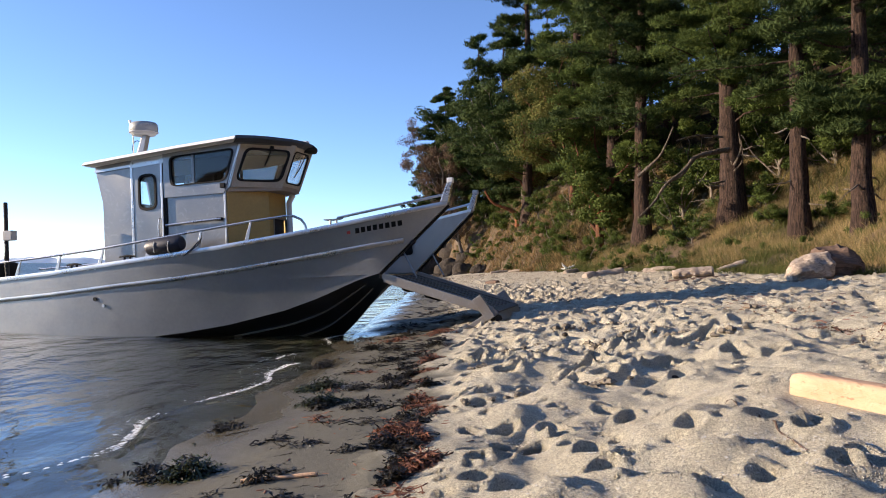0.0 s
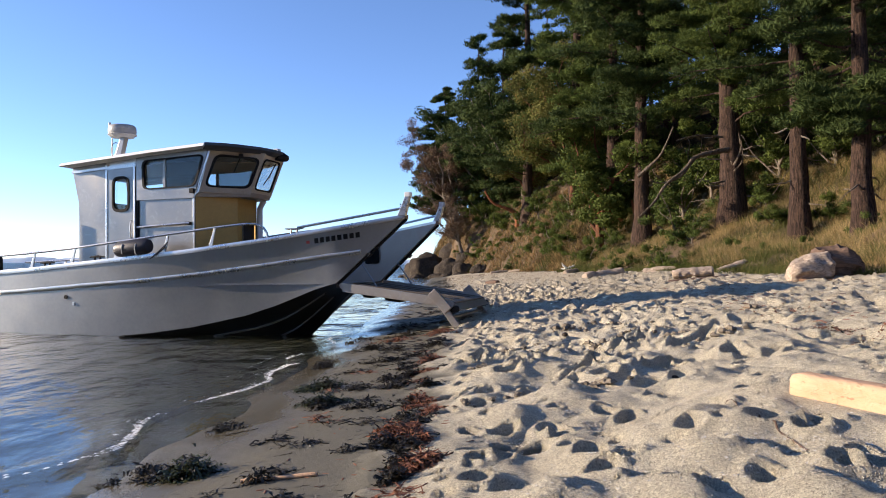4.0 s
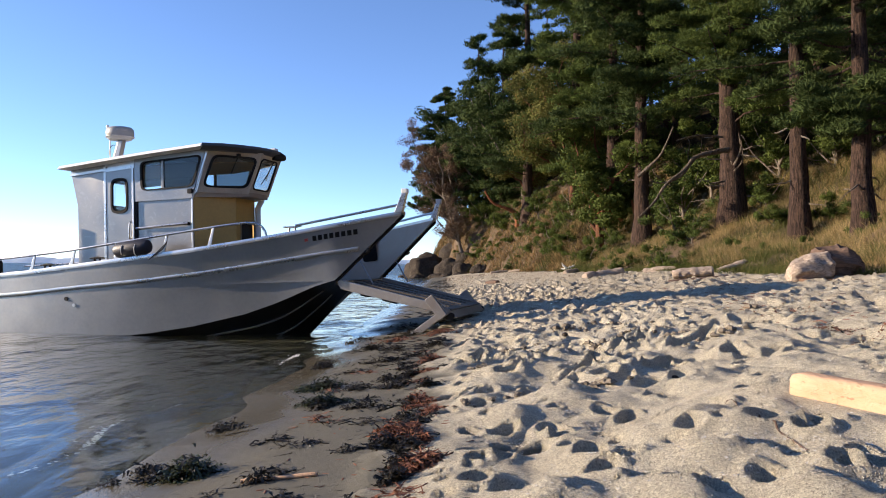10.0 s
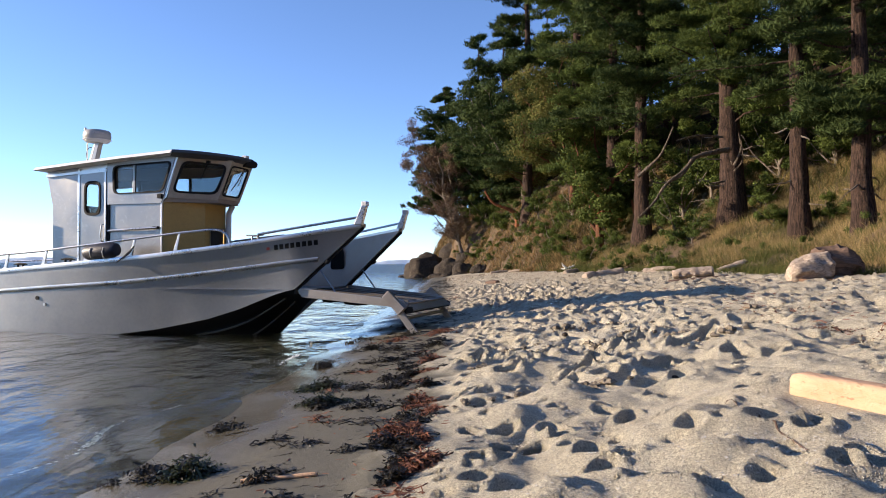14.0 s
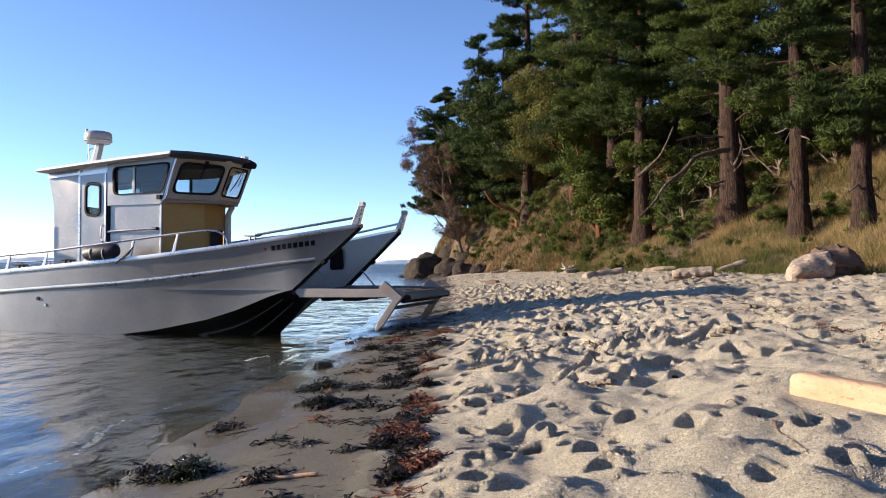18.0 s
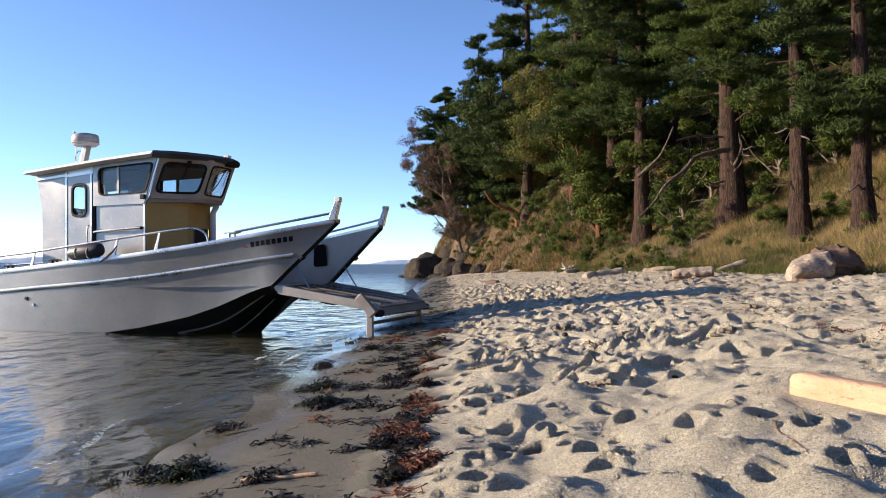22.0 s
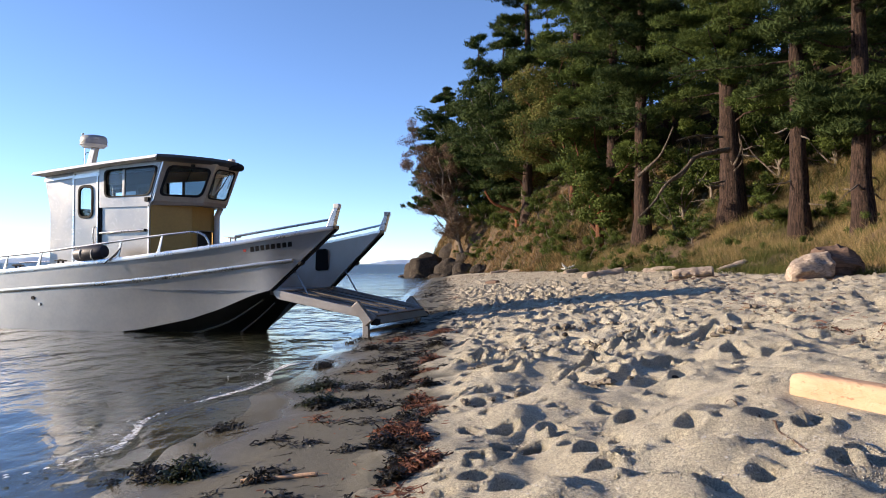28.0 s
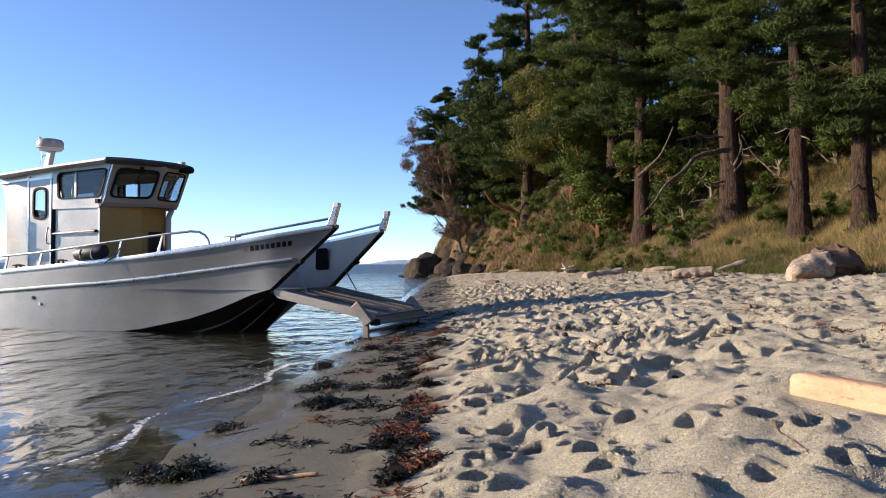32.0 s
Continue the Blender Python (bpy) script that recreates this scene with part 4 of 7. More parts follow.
        g.out("front_side_panel", GOLD, cabin, "tan-painted angled front panel")
        # angled windscreen
        q = [(-3.60, y, SILL_Z), (-2.90, sgn * 0.30, SILL_Z - 0.03), (-2.63, sgn * 0.30, TOP_Z - 0.03), (-3.33, y, TOP_Z + 0.03)]
        hole = [tuple(Vector(q[0]) * 0.90 + Vector(q[1]) * 0.10 + Vector((0.03, 0, 0.085))), tuple(Vector(q[0]) * 0.045 + Vector(q[1]) * 0.955 + Vector((0.03, 0, 0.085))),
                tuple(Vector(q[3]) * 0.045 + Vector(q[2]) * 0.955 + Vector((-0.03, 0, -0.075))), tuple(Vector(q[3]) * 0.90 + Vector(q[2]) * 0.10 + Vector((-0.03, 0, -0.075)))]
        g = Geo()
        panel_with_hole(g, q, hole, 0.03 if sgn < 0 else -0.03)
        g.out("windscreen_frame", FRAME_TAN, cabin)
        ring_frame(hole, 0.045, 0.014, "windscreen_gasket", RUBBER, cabin, -sgn * 0.026, r=0.12, fill=FRAME_TAN)
        pane(hole, "side_windscreen", GLASS, cabin)
        top = Vector(hole[3]) * 0.45 + Vector(hole[2]) * 0.55
        end = Vector(hole[0]) * 0.5 + Vector(hole[1]) * 0.5
        o = Vector((0.04, sgn * 0.05, 0))
        Geo().tube([top + o, top * 0.45 + end * 0.55 + o], 0.008, 6).box(top + o, (0.05, 0.05, 0.05)).out("wiper", RUBBER, cabin)
    # front windscreen and the tan front with its dark doorway
    q = [(-2.90, -0.30, SILL_Z - 0.03), (-2.90, 0.30, SILL_Z - 0.03), (-2.63, 0.30, TOP_Z - 0.03), (-2.63, -0.30, TOP_Z - 0.03)]
    hole = [(-2.87, -0.255, SILL_Z + 0.045), (-2.87, 0.28, SILL_Z + 0.045), (-2.665, 0.28, TOP_Z - 0.10), (-2.665, -0.255, TOP_Z - 0.10)]
    panel_with_hole(Geo(), q, hole, -0.03).out("front_frame", FRAME_TAN, cabin)
    ring_frame(hole, 0.03, 0.012, "front_gasket", RUBBER, cabin, fill=FRAME_TAN)
    pane(hole, "front_windscreen", GLASS, cabin)
    Geo().tube([(-2.62, 0.06, 2.86), (-2.72, -0.02, 2.62), (-2.78, -0.10, 2.48)], 0.008, 6).out("wiper", RUBBER, cabin)
    lo = DECK_Z + 0.07
    panel_with_hole(Geo(), [(-3.14, -0.30, lo), (-3.14, 0.30, lo), (-3.14, 0.30, 2.30), (-3.14, -0.30, 2.30)],
                    [(-3.14, -0.17, lo + 0.25), (-3.14, 0.288, lo + 0.25), (-3.14, 0.288, 1.86), (-3.14, -0.17, 1.86)], -0.02).out("front_panel", GOLD, cabin, "tan-painted front with a dark doorway")
    ring_frame([(-3.135, -0.17, lo + 0.25), (-3.135, 0.288, lo + 0.25), (-3.135, 0.288, 1.86), (-3.135, -0.17, 1.86)], 0.02, 0.012, "doorway_trim", ALU, cabin, r=0.05, fill=GOLD)
    # dark sheet close behind the opening, in place of the unlit inside
    Geo().box((-3.20, 0.055, 1.52), (0.02, 0.50, 0.76)).out("doorway_dark_sheet", DARK, cabin)
    Geo().prism([(-3.64, -0.755), (-2.89, -0.31), (-2.87, 0.0), (-2.89, 0.31), (-3.64, 0.755)], 2, 2.262, 2.336).out("dash_shelf", ALU_STAIN, cabin, bevel=0.01)
    for sgn in (1,):
        # the white stands for skylight on the post, which aluminium left dark
        Geo().tube([(-3.08, sgn * 0.30, lo), (-3.08, sgn * 0.30, 2.12), (-3.0, sgn * 0.30, 2.26)], 0.05, 10).out("front_post", WHITE, cabin, "round metal post, skylight put into its white colour", smooth=True)
    # aft wall with its window, inner lining, seats
    panel_with_hole(Geo(), [(-5.86, -0.74, 2.2), (-5.86, 0.74, 2.2), (-5.97, 0.74, 2.85), (-5.97, -0.74, 2.85)],
                    [(-5.88, -0.5, 2.30), (-5.88, 0.5, 2.30), (-5.95, 0.5, 2.72), (-5.95, -0.5, 2.72)], 0.03).out("aft_wall", ALU, cabin)
    Geo().box((-5.85, 0, 1.56), (0.03, 1.48, 1.28)).out("aft_panel", ALU, cabin)
    Geo().prism([(-5.8, -0.70), (-3.7, -0.70), (-2.85, -0.28), (-2.85, 0.28), (-3.7, 0.70), (-5.8, 0.70)], 2, 2.82, 2.835).out("headliner", LINING, cabin, "tan headliner")
    for y in (-0.35, 0.38):
        seat = Geo().box((-4.25, y, 1.78), (0.46, 0.44, 0.12)).out("helm_seat", SEAT, cabin, "dark helm seat", bevel=0.04)
        g = Geo().box((-4.47, y, 2.12), (0.11, 0.42, 0.55), Matrix.Rotation(radians(-8), 3, "Y"))
        g.out("seat_back", SEAT, cabin, bevel=0.05)
        Geo().tube([(-4.25, y, DECK_Z + 0.07), (-4.25, y, 1.74)], 0.05, 10).out("seat_pedestal", ALU, cabin)
    Geo().prism([(-3.55, 2.315), (-2.98, 2.315), (-3.02, 2.36), (-3.5, 2.39)], 1, -0.28, 0.28).out("dashboard", DARK, cabin, bevel=0.02)
    Geo().box((-3.25, 0.28, 2.42), (0.05, 0.26, 0.18), Matrix.Rotation(radians(12), 3, "Y")).out("chart_screen", RUBBER, cabin, bevel=0.01)
    Geo().box((-3.35, -0.05, 2.40), (0.14, 0.16, 0.13)).out("instrument_box", RUBBER, cabin, bevel=0.03)
    Geo().tube([(-3.35, 0.38, 2.28), (-3.42, 0.38, 2.42)], 0.12, 16).out("wheel", RUBBER, cabin, "dark steering wheel")
    Geo().box((-5.5, 0.3, 1.6), (0.5, 0.7, 1.1)).out("locker", LINING, cabin, bevel=0.02)
    # roof with a thin pale edge, dark visor, mast, radar
    g = Geo()
    half = [(-6.05, 2.89), (-5.2, 2.955), (-4.3, 3.02), (-3.32, 3.075)]
    rows = []
    for x, z in half:
        rows.append([(x, -0.995, z - 0.055), (x, -0.945, z), (x, -0.5, z + 0.03), (x, 0, z + 0.04), (x, 0.5, z + 0.03), (x, 0.955, z), (x, 0.95, z - 0.055), (x, 0.5, z - 0.06), (x, 0, z - 0.06), (x, -0.5, z - 0.06), (x, -0.95, z - 0.055)])
    g.grid(rows)
    g.add(rows[0][:10], [tuple(range(10))])
    g.add(rows[-1][:10], [tuple(range(10))])
    g.out("roof", ROOF_WHITE, cabin, "pale painted roof with a thin drip edge")
    g = Geo()
    rim = [(-3.32, -0.955), (-3.05, -0.86), (-2.84, -0.68), (-2.64, -0.42), (-2.55, -0.16), (-2.55, 0.16), (-2.64, 0.42), (-2.84, 0.68), (-3.05, 0.86), (-3.32, 0.955)]
    n = len(rim)
    zt = lambda x: 3.083 - 0.055 * (x + 3.32)
    vs = [(x, y, zt(x)) for x, y in rim] + [(x + 0.015, y * 1.01, zt(x) - 0.045) for x, y in rim] + [(x - 0.06, y * 0.95, zt(x) - 0.10) for x, y in rim]
    fs = [tuple(range(n)), tuple(range(3 * n - 1, 2 * n - 1, -1))]
    for r in (0, 1):
        fs += [(r * n + i, r * n + i + 1, (r + 1) * n + i + 1, (r + 1) * n + i) for i in range(n - 1)]
        fs.append((r * n + n - 1, r * n, (r + 1) * n, (r + 1) * n + n - 1))
    g.add(vs, fs).out("visor", ROOF_DARK, cabin, "dark curved roof visor")
    Geo().tube([(-2.64, 0.05, 2.97), (-2.59, 0.18, 2.97), (-2.60, 0.34, 2.97)], [0.07, 0.08, 0.06], 14).out("spotlight", RUBBER, cabin, "black round spotlight", smooth=True)
    Geo().box((-2.66, 0.15, 3.075), (0.09, 0.10, 0.06)).out("masthead_light", WHITE, cabin, bevel=0.012)
    mast = Geo().prism([(-5.67, 2.93), (-5.52, 2.95), (-5.40, 3.41), (-5.50, 3.41)], 1, -0.20, -0.10).out("radar_mast", ALU, cabin, "raked aluminium radar mast", bevel=0.01)
    Geo().lathe([(0.05, 0.0), (0.19, 0.01), (0.225, 0.05), (0.235, 0.12), (0.225, 0.19), (0.20, 0.215), (0.12, 0.232), (0.0, 0.236)], (-5.49, -0.15, 3.41), 32).out("radar_dome", DOME, cabin, "white radar dome with a grey band", smooth=True)
    Geo().lathe([(0.228, 0.0), (0.237, 0.004), (0.238, 0.014), (0.230, 0.018)], (-5.49, -0.15, 3.455), 32).out("dome_band", GREY_PLASTIC, cabin)
    for k in range(5):
        a = radians(-62 + 9 * k)
        Geo().box((-5.49 + 0.236 * math.cos(a), -0.15 + 0.236 * math.sin(a), 3.565), (0.012, 0.028, 0.035), Matrix.Rotation(a, 3, "Z")).out("mark_bar", GREY_PLASTIC, cabin)
    Geo().tube([(-5.70, -0.15, 2.93), (-5.70, -0.15, 3.45), (-5.74, -0.15, 3.66)], 0.009, 6).tube([(-5.745, -0.15, 3.63), (-5.75, -0.15, 3.70)], 0.022, 8).out("antenna", WHITE, cabin, smooth=True)
    pts = [(-5.63 + 0.09 * math.cos(a), -0.15, 3.21 + 0.13 * math.sin(a)) for a in np.linspace(0.6, 6.0, 14)]
    Geo().tube(pts, 0.007, 5).out("cable", RUBBER, cabin, smooth=True)
    return cabin


cabin = build_cabin()


# ---- bow ramp on its hinge, with the two walking legs ----
HINGE = Vector((-1.10, 0.0, 0.87))
RAMP_L = 1.60
LEG_PIVOT = Vector((RAMP_L + 0.07, 0.0, -0.15))


def build_ramp():
    g = Geo()
    g.box((0.90, 0, -0.045), (1.80, 1.80, 0.025))
    ramp = g.out("ramp", RAMP_DECK, craft, "aluminium bow ramp with raised sides")
    for sgn in (-1, 1):
        Geo().prism([(0.0, 0.02), (1.70, 0.0), (1.80, -0.06), (1.77, -0.115), (0.16, -0.115), (0.06, -0.07)], 1, sgn * 0.90, sgn * 0.955).out("side_beam", ALU_WORN, ramp, "bright aluminium side beam", bevel=0.006)
    for k in range(5):
        Geo().box((0.88, -0.68 + 0.34 * k, -0.026), (1.65, 0.05, 0.02)).out("tread_bar", RAMP_DECK, ramp)
    for x in (0.10, 0.72, 1.30, 1.72):
        Geo().box((x, 0, -0.085), (0.07, 1.8, 0.06)).out("cross_beam", ALU, ramp)
    Geo().prism([(1.74, -0.04), (1.80, -0.06), (1.90, -0.13), (1.88, -0.15), (1.76, -0.10)], 1, -0.92, 0.92).out("ramp_lip", ALU_WORN, ramp, bevel=0.004)
    for x0, x1 in ((0.20, 0.46), (0.56, 0.92)):
        for y in (-0.55, 0.25):
            Geo().prism([(x0, -0.10), (x1, -0.10), (x1 - 0.07, -0.19), (x0 + 0.07, -0.19)], 1, y, y + 0.45).out("buoyancy_box", RUBBER, ramp, "black box under the ramp", bevel=0.012)
    for sgn in (-1, 1):
        Geo().tube([(1.80, sgn * 0.80, -0.13), (1.83, sgn * 0.97, -0.13)], 0.05, 12).out("bumper", RUBBER, ramp, smooth=True)
        # leg housing: a slanting box outside the beam
        m = Matrix.Rotation(radians(40), 3, "Y")
        Geo().box((RAMP_L, sgn * 1.0, -0.045), (0.36, 0.085, 0.135), m).out("leg_housing", ALU_WORN, ramp, "bright slanting leg housing", bevel=0.008)
        Geo().tube([(LEG_PIVOT.x, sgn * 0.86, LEG_PIVOT.z), (LEG_PIVOT.x, sgn * 1.0, LEG_PIVOT.z)], 0.035, 12).out("pivot_pin", RUBBER, ramp, smooth=True)
    Geo().tube([(LEG_PIVOT.x + 0.06, -0.88, -0.16), (LEG_PIVOT.x + 0.06, 0.88, -0.16)], 0.045, 12).out("cross_shaft", RUBBER, ramp, "dark drive shaft", smooth=True)
    # the pair of legs turns as one on the cross shaft
    g = Geo()
    g.tube([(0, -0.94, -0.15), (0, 0.94, -0.15)], 0.026, 8)
    legs = g.out("leg_pair", ALU, ramp, "pair of aluminium legs joined by a cross tube")
    for sgn in (-1, 1):
        Geo().prism([(-0.045, 0.03), (0.045, 0.03), (0.052, -0.42), (0.015, -0.55), (-0.012, -0.55), (-0.048, -0.42)], 1, sgn * 0.98 - 0.028, sgn * 0.98 + 0.028).out("leg", ALU_WORN, ramp, "pointed aluminium leg", bevel=0.006)
    return ramp, legs


ramp, leg_bar = build_ramp()
legs = [o for o in ramp.children if o.name.split(".")[0] == "leg"] + [leg_bar]
STRUT_TOP = [Vector((-0.78, s * 0.81, 1.17)) for s in (-1, 1)]
STRUT_FOOT = [Vector((0.61, s * 0.84, -0.03)) for s in (-1, 1)]
struts = [Geo().tube([(0, 0, 0), (0.43, 0, 0)], 0.013, 8).out("ramp_strut", ALU, craft, "thin ramp strut", smooth=True) for s in (-1, 1)]


# ---- swash: thin sheets of water with a broken foam edge that run up the beach and drain back ----
WAVE_PIVOT = Vector((-1.5, 8.5, 0.0))


def build_wave(seed, y0, y1):
    rng = np.random.default_rng(seed)
    wave = thing("swash_wave", "low glassy wave lip running up the wet sand", "wave", "swash on the beach")
    ys = np.arange(y0, y1, 0.05)
    off = np.interp(ys, np.linspace(y0, y1, 9), rng.uniform(-0.16, 0.16, 9)) + 0.05 * np.sin(ys * 3 + seed) + 0.05 * (value_noise(ys, ys * 0 + seed, 0.25, seed) - 0.5)
    rows = []
    for y, o in zip(ys, off):
        k = min(1.0, (y - y0) / 0.9, (y1 - y) / 0.9) * (0.6 + 0.8 * float(value_noise(np.array([y]), np.array([seed * 3.0]), 1.1, 5)[0]))
        x = float(shore_x(y)) + o
        rows.append([(x - 1.3, y, -0.17), (x - 0.7, y, -0.080 + 0.010 * k), (x - 0.3, y, -0.028 + 0.020 * k), (x - 0.13, y, -0.008 + 0.036 * k), (x - 0.05, y, -0.003 + 0.033 * k), (x + 0.01, y, 0.018 * k - 0.004), (x + 0.04, y, -0.03)])
    Geo().grid(rows).out("lip", WATER_FILM, wave, smooth=True, angle=170)
    # foam: a lacy white front and a few torn threads behind it
    verts, quads = [], []
    for i in range(len(ys)):
        thick = float(value_noise(np.array([ys[i]]), np.array([seed * 1.7]), 0.8, 8)[0])
        if not y0 + 0.5 < ys[i] < y1 - 0.4:
            continue
        for j in range(int(44 * max(0.0, thick - 0.56))):
            behind = rng.random() < 0.3
            back = rng.exponential(0.10) + 0.03 if behind else abs(rng.normal(0, 0.012 + 0.05 * max(0.0, thick - 0.5)))
            y = ys[i] + rng.uniform(-0.06, 0.06)
            if behind and abs(float(value_noise(np.array([back * 6]), np.array([y * 5]), 0.6, seed + 4)[0]) - 0.5) > 0.10:
                continue
            x = float(shore_x(y)) + float(np.interp(y, ys, off)) + 0.012 - back
            s = rng.uniform(0.004, 0.013) * (0.7 if behind else 1.0)
            z = 0.022 - back * 0.06 + rng.uniform(0, 0.012)
            k = len(verts)
            verts += [(x - s, y - s * 1.6, z), (x + s, y - s * 0.8, z + 0.004), (x + s * 0.9, y + s * 1.6, z + 0.001), (x - s, y + s, z + 0.003)]
            quads.append((k, k + 1, k + 2, k + 3))
    tagged(array_mesh("foam", np.array(verts), np.array(quads), FOAM, wave), kind="stuff", label="white foam flecks")
    return wave


def wave_rows(start, period, reach):
    """One lip: it comes in aslant, runs up the sand and drains back under the next."""
    rows = []
    for k in range(129):
        t = k * 0.25
        ph = ((t + start) % period) / period
        if ph < 0.6:
            q = ph / 0.6
            x = -0.95 + (0.95 + reach) * q ** 0.9
            z = 0.13 * max(0.0, x) - 0.06 * max(0.0, 1 - q / 0.35)
            turn = -15.0 * (1 - q) ** 1.2
        else:
            q = (ph - 0.6) / 0.4
            x = reach - (0.95 + reach) * q ** 1.3
            z = 0.13 * max(0.0, x) - 0.02 * math.sin(math.pi * min(1, q * 1.2)) - 0.10 * min(1.0, q * 2.2)
            turn = -15.0 * q ** 2
        m = Matrix.Translation(WAVE_PIVOT + Vector((x, 0, z))) @ Matrix.Rotation(radians(turn), 4, "Z") @ Matrix.Translation(-WAVE_PIVOT)
        rows.append((t, m))
    rows[-1] = (32.0, rows[-1][1])
    return rows


waves = [(build_wave(1, 1.8, 8.6), 1.4, 4.0, 0.48), (build_wave(2, 1.8, 9.4), 3.5, 4.0, 0.26), (build_wave(3, 8.0, 13.5), 1.2, 3.75, 0.15)]


# ---- trees ----
def leaf_quads(centres, out, length, width, rng, jitter=0.36, radial=0.0, pointed=False):
    """Small leaf blades, one for each centre, lying across the way out of their tuft."""
    n = len(centres)
    o = out / (np.linalg.norm(out, axis=1, keepdims=True) + 1e-9) + rng.normal(0, jitter, (n, 3))
    d = np.cross(o, rng.normal(0, 1, (n, 3)))
    d /= np.linalg.norm(d, axis=1, keepdims=True) + 1e-9
    # some blades stand out of the tuft
    d = np.where((rng.random(n) < radial)[:, None], o + d * 0.5, d)
    d /= np.linalg.norm(d, axis=1, keepdims=True) + 1e-9
    w = np.cross(o + rng.normal(0, 0.25, (n, 3)), d)
    w /= np.linalg.norm(w, axis=1, keepdims=True) + 1e-9
    ln = (length * rng.uniform(0.6, 1.3, n))[:, None]
    wd = (width * rng.uniform(0.6, 1.3, n))[:, None]
    if pointed:
        v = np.stack([centres - d * ln * 0.4 - w * wd * 0.5, centres - d * ln * 0.4 + w * wd * 0.5, centres + d * ln * 0.6], 1).reshape(-1, 3)
        return v, np.arange(n * 3).reshape(n, 3)
    v = np.stack([centres - d * ln * 0.5, centres + w * wd * 0.5, centres + d * ln * 0.5, centres - w * wd * 0.5], 1).reshape(-1, 3)
    return v, np.arange(n * 4).reshape(n, 4)


def bend(p0, p1, rng, n=6, amp=0.06):
    p0, p1 = np.array(p0, float), np.array(p1, float)
    ln = np.linalg.norm(p1 - p0)
    t = np.linspace(0, 1, n)[:, None]
    off = np.cumsum(rng.normal(0, amp * ln / n, (n, 3)), 0)
    off[0] = 0
    return p0 * (1 - t) + p1 * t + off


def build_fir(seed, h, r0, crown_from, spread_r, leaves, needle, leaf_len=0.20, label="tall dark green Douglas fir with furrowed bark", at=None, lean=(0, 0), stubs=0, tuft=0.42, front=()):
    rng = np.random.default_rng(seed)
    tree = thing("fir_tree", label, "tree", "trees on the bank", at)
    g = Geo()
    n = 22
    pts = bend((0, 0, -0.6), (lean[0], lean[1], h), rng, n, 0.020)
    rad = [r0 * (1 - 0.93 * (i / (n - 1)) ** 0.9) * (1.6, 1.3, 1.08, 1.0)[min(i, 3)] for i in range(n)]
    g.tube(pts, rad, 14)
    # knotty, ribbed outline
    knots = []
    for i, p in enumerate(g.v):
        c = Vector(pts[min(n - 1, i // 14)])
        d = Vector(p) - c
        knots.append(tuple(c + d * (1 + 0.16 * noise.noise(Vector(p) * 2.2 + Vector((seed, 0, 0))) + 0.12 * noise.noise(Vector((p[0] * 7, p[1] * 7, p[2] * 0.8))))))
    g.v = knots
    g.out("trunk", BARK, tree, "rough reddish-brown furrowed trunk", smooth=True, angle=80)
    limbs = Geo()
    centres, dirs = [], []
    nb = int(16 + h * 1.7)
    per = max(20, leaves // nb)
    extra = [(za + (zb - za) * (i + 0.5) / num, ln, a0, da) for za, zb, num, ln, a0, da in front for i in range(num)]
    for i in range(nb + len(extra)):
        f = crown_from + (1 - crown_from) * (i + rng.random()) / nb
        if i >= nb:
            f = extra[i - nb][0] / h
        z = f * h
        base = np.array([np.interp(z, pts[:, 2], pts[:, k]) for k in range(3)])
        k = max(0.0, (f - crown_from) / (1 - crown_from))
        ln = spread_r * (1 - k) ** 0.75 * rng.uniform(0.55, 1.15) + 0.35
        a = rng.uniform(0, 2 * math.pi)
        if i >= nb:
            ln = extra[i - nb][1] * rng.uniform(0.7, 1.2)
            a = radians(extra[i - nb][2] + rng.uniform(-1, 1) * extra[i - nb][3])
        tip = base + np.array([math.cos(a) * ln, math.sin(a) * ln, ln * rng.uniform(-0.22, 0.22)])
        br = bend(base, tip, rng, 6, 0.12)
        limbs.tube(br, [0.018 * ln ** 0.5 * (1 - 0.85 * q / 5) + 0.006 for q in range(6)], 5, cap=False)
        # rounded tufts sit along the outer limb and on its side twigs
        side = np.array([-math.sin(a), math.cos(a), 0])
        along = np.array([math.cos(a), math.sin(a), 0.0])
        nt = max(3, int(2.5 + ln * 2.2))
        for q in range(nt):
            t = 0.25 + 0.75 * (q + rng.random()) / nt
            s = min(4, int(t * 5))
            c = br[s] * (1 - (t * 5 - s)) + br[s + 1] * (t * 5 - s)
            c = c + side * rng.uniform(-1, 1) * ln * 0.26 * (1.2 - 0.6 * t) + np.array([0, 0, rng.normal(0.02, 0.10)])
            m = max(8, int(per / nt * rng.uniform(0.6, 1.4)))
            rad = tuft * 0.74 * rng.uniform(0.6, 1.3) * (0.6 + 0.5 * (1 - k))
            off = rng.normal(0, 1, (m, 3))
            off /= np.linalg.norm(off, axis=1, keepdims=True)
            off *= (rng.random(m) ** 0.3)[:, None]
            off[:, 2] = np.abs(off[:, 2]) * 0.62 - 0.15
            centres.append(c + off * rad)
            dirs.append(off + np.array([0, 0, 0.15]))
    tagged(limbs.out("branchwork", BARK, tree, smooth=True, angle=80), kind="stuff")
    for i in range(stubs):
        z = h * rng.uniform(0.06, crown_from)
        base = np.array([np.interp(z, pts[:, 2], pts[:, k]) for k in range(3)])
        a = rng.uniform(0, 2 * math.pi)
        ln = rng.uniform(0.5, 1.6)
        br = bend(base, base + np.array([math.cos(a) * ln, math.sin(a) * ln, rng.uniform(-0.3, 0.2)]), rng, 5, 0.25)
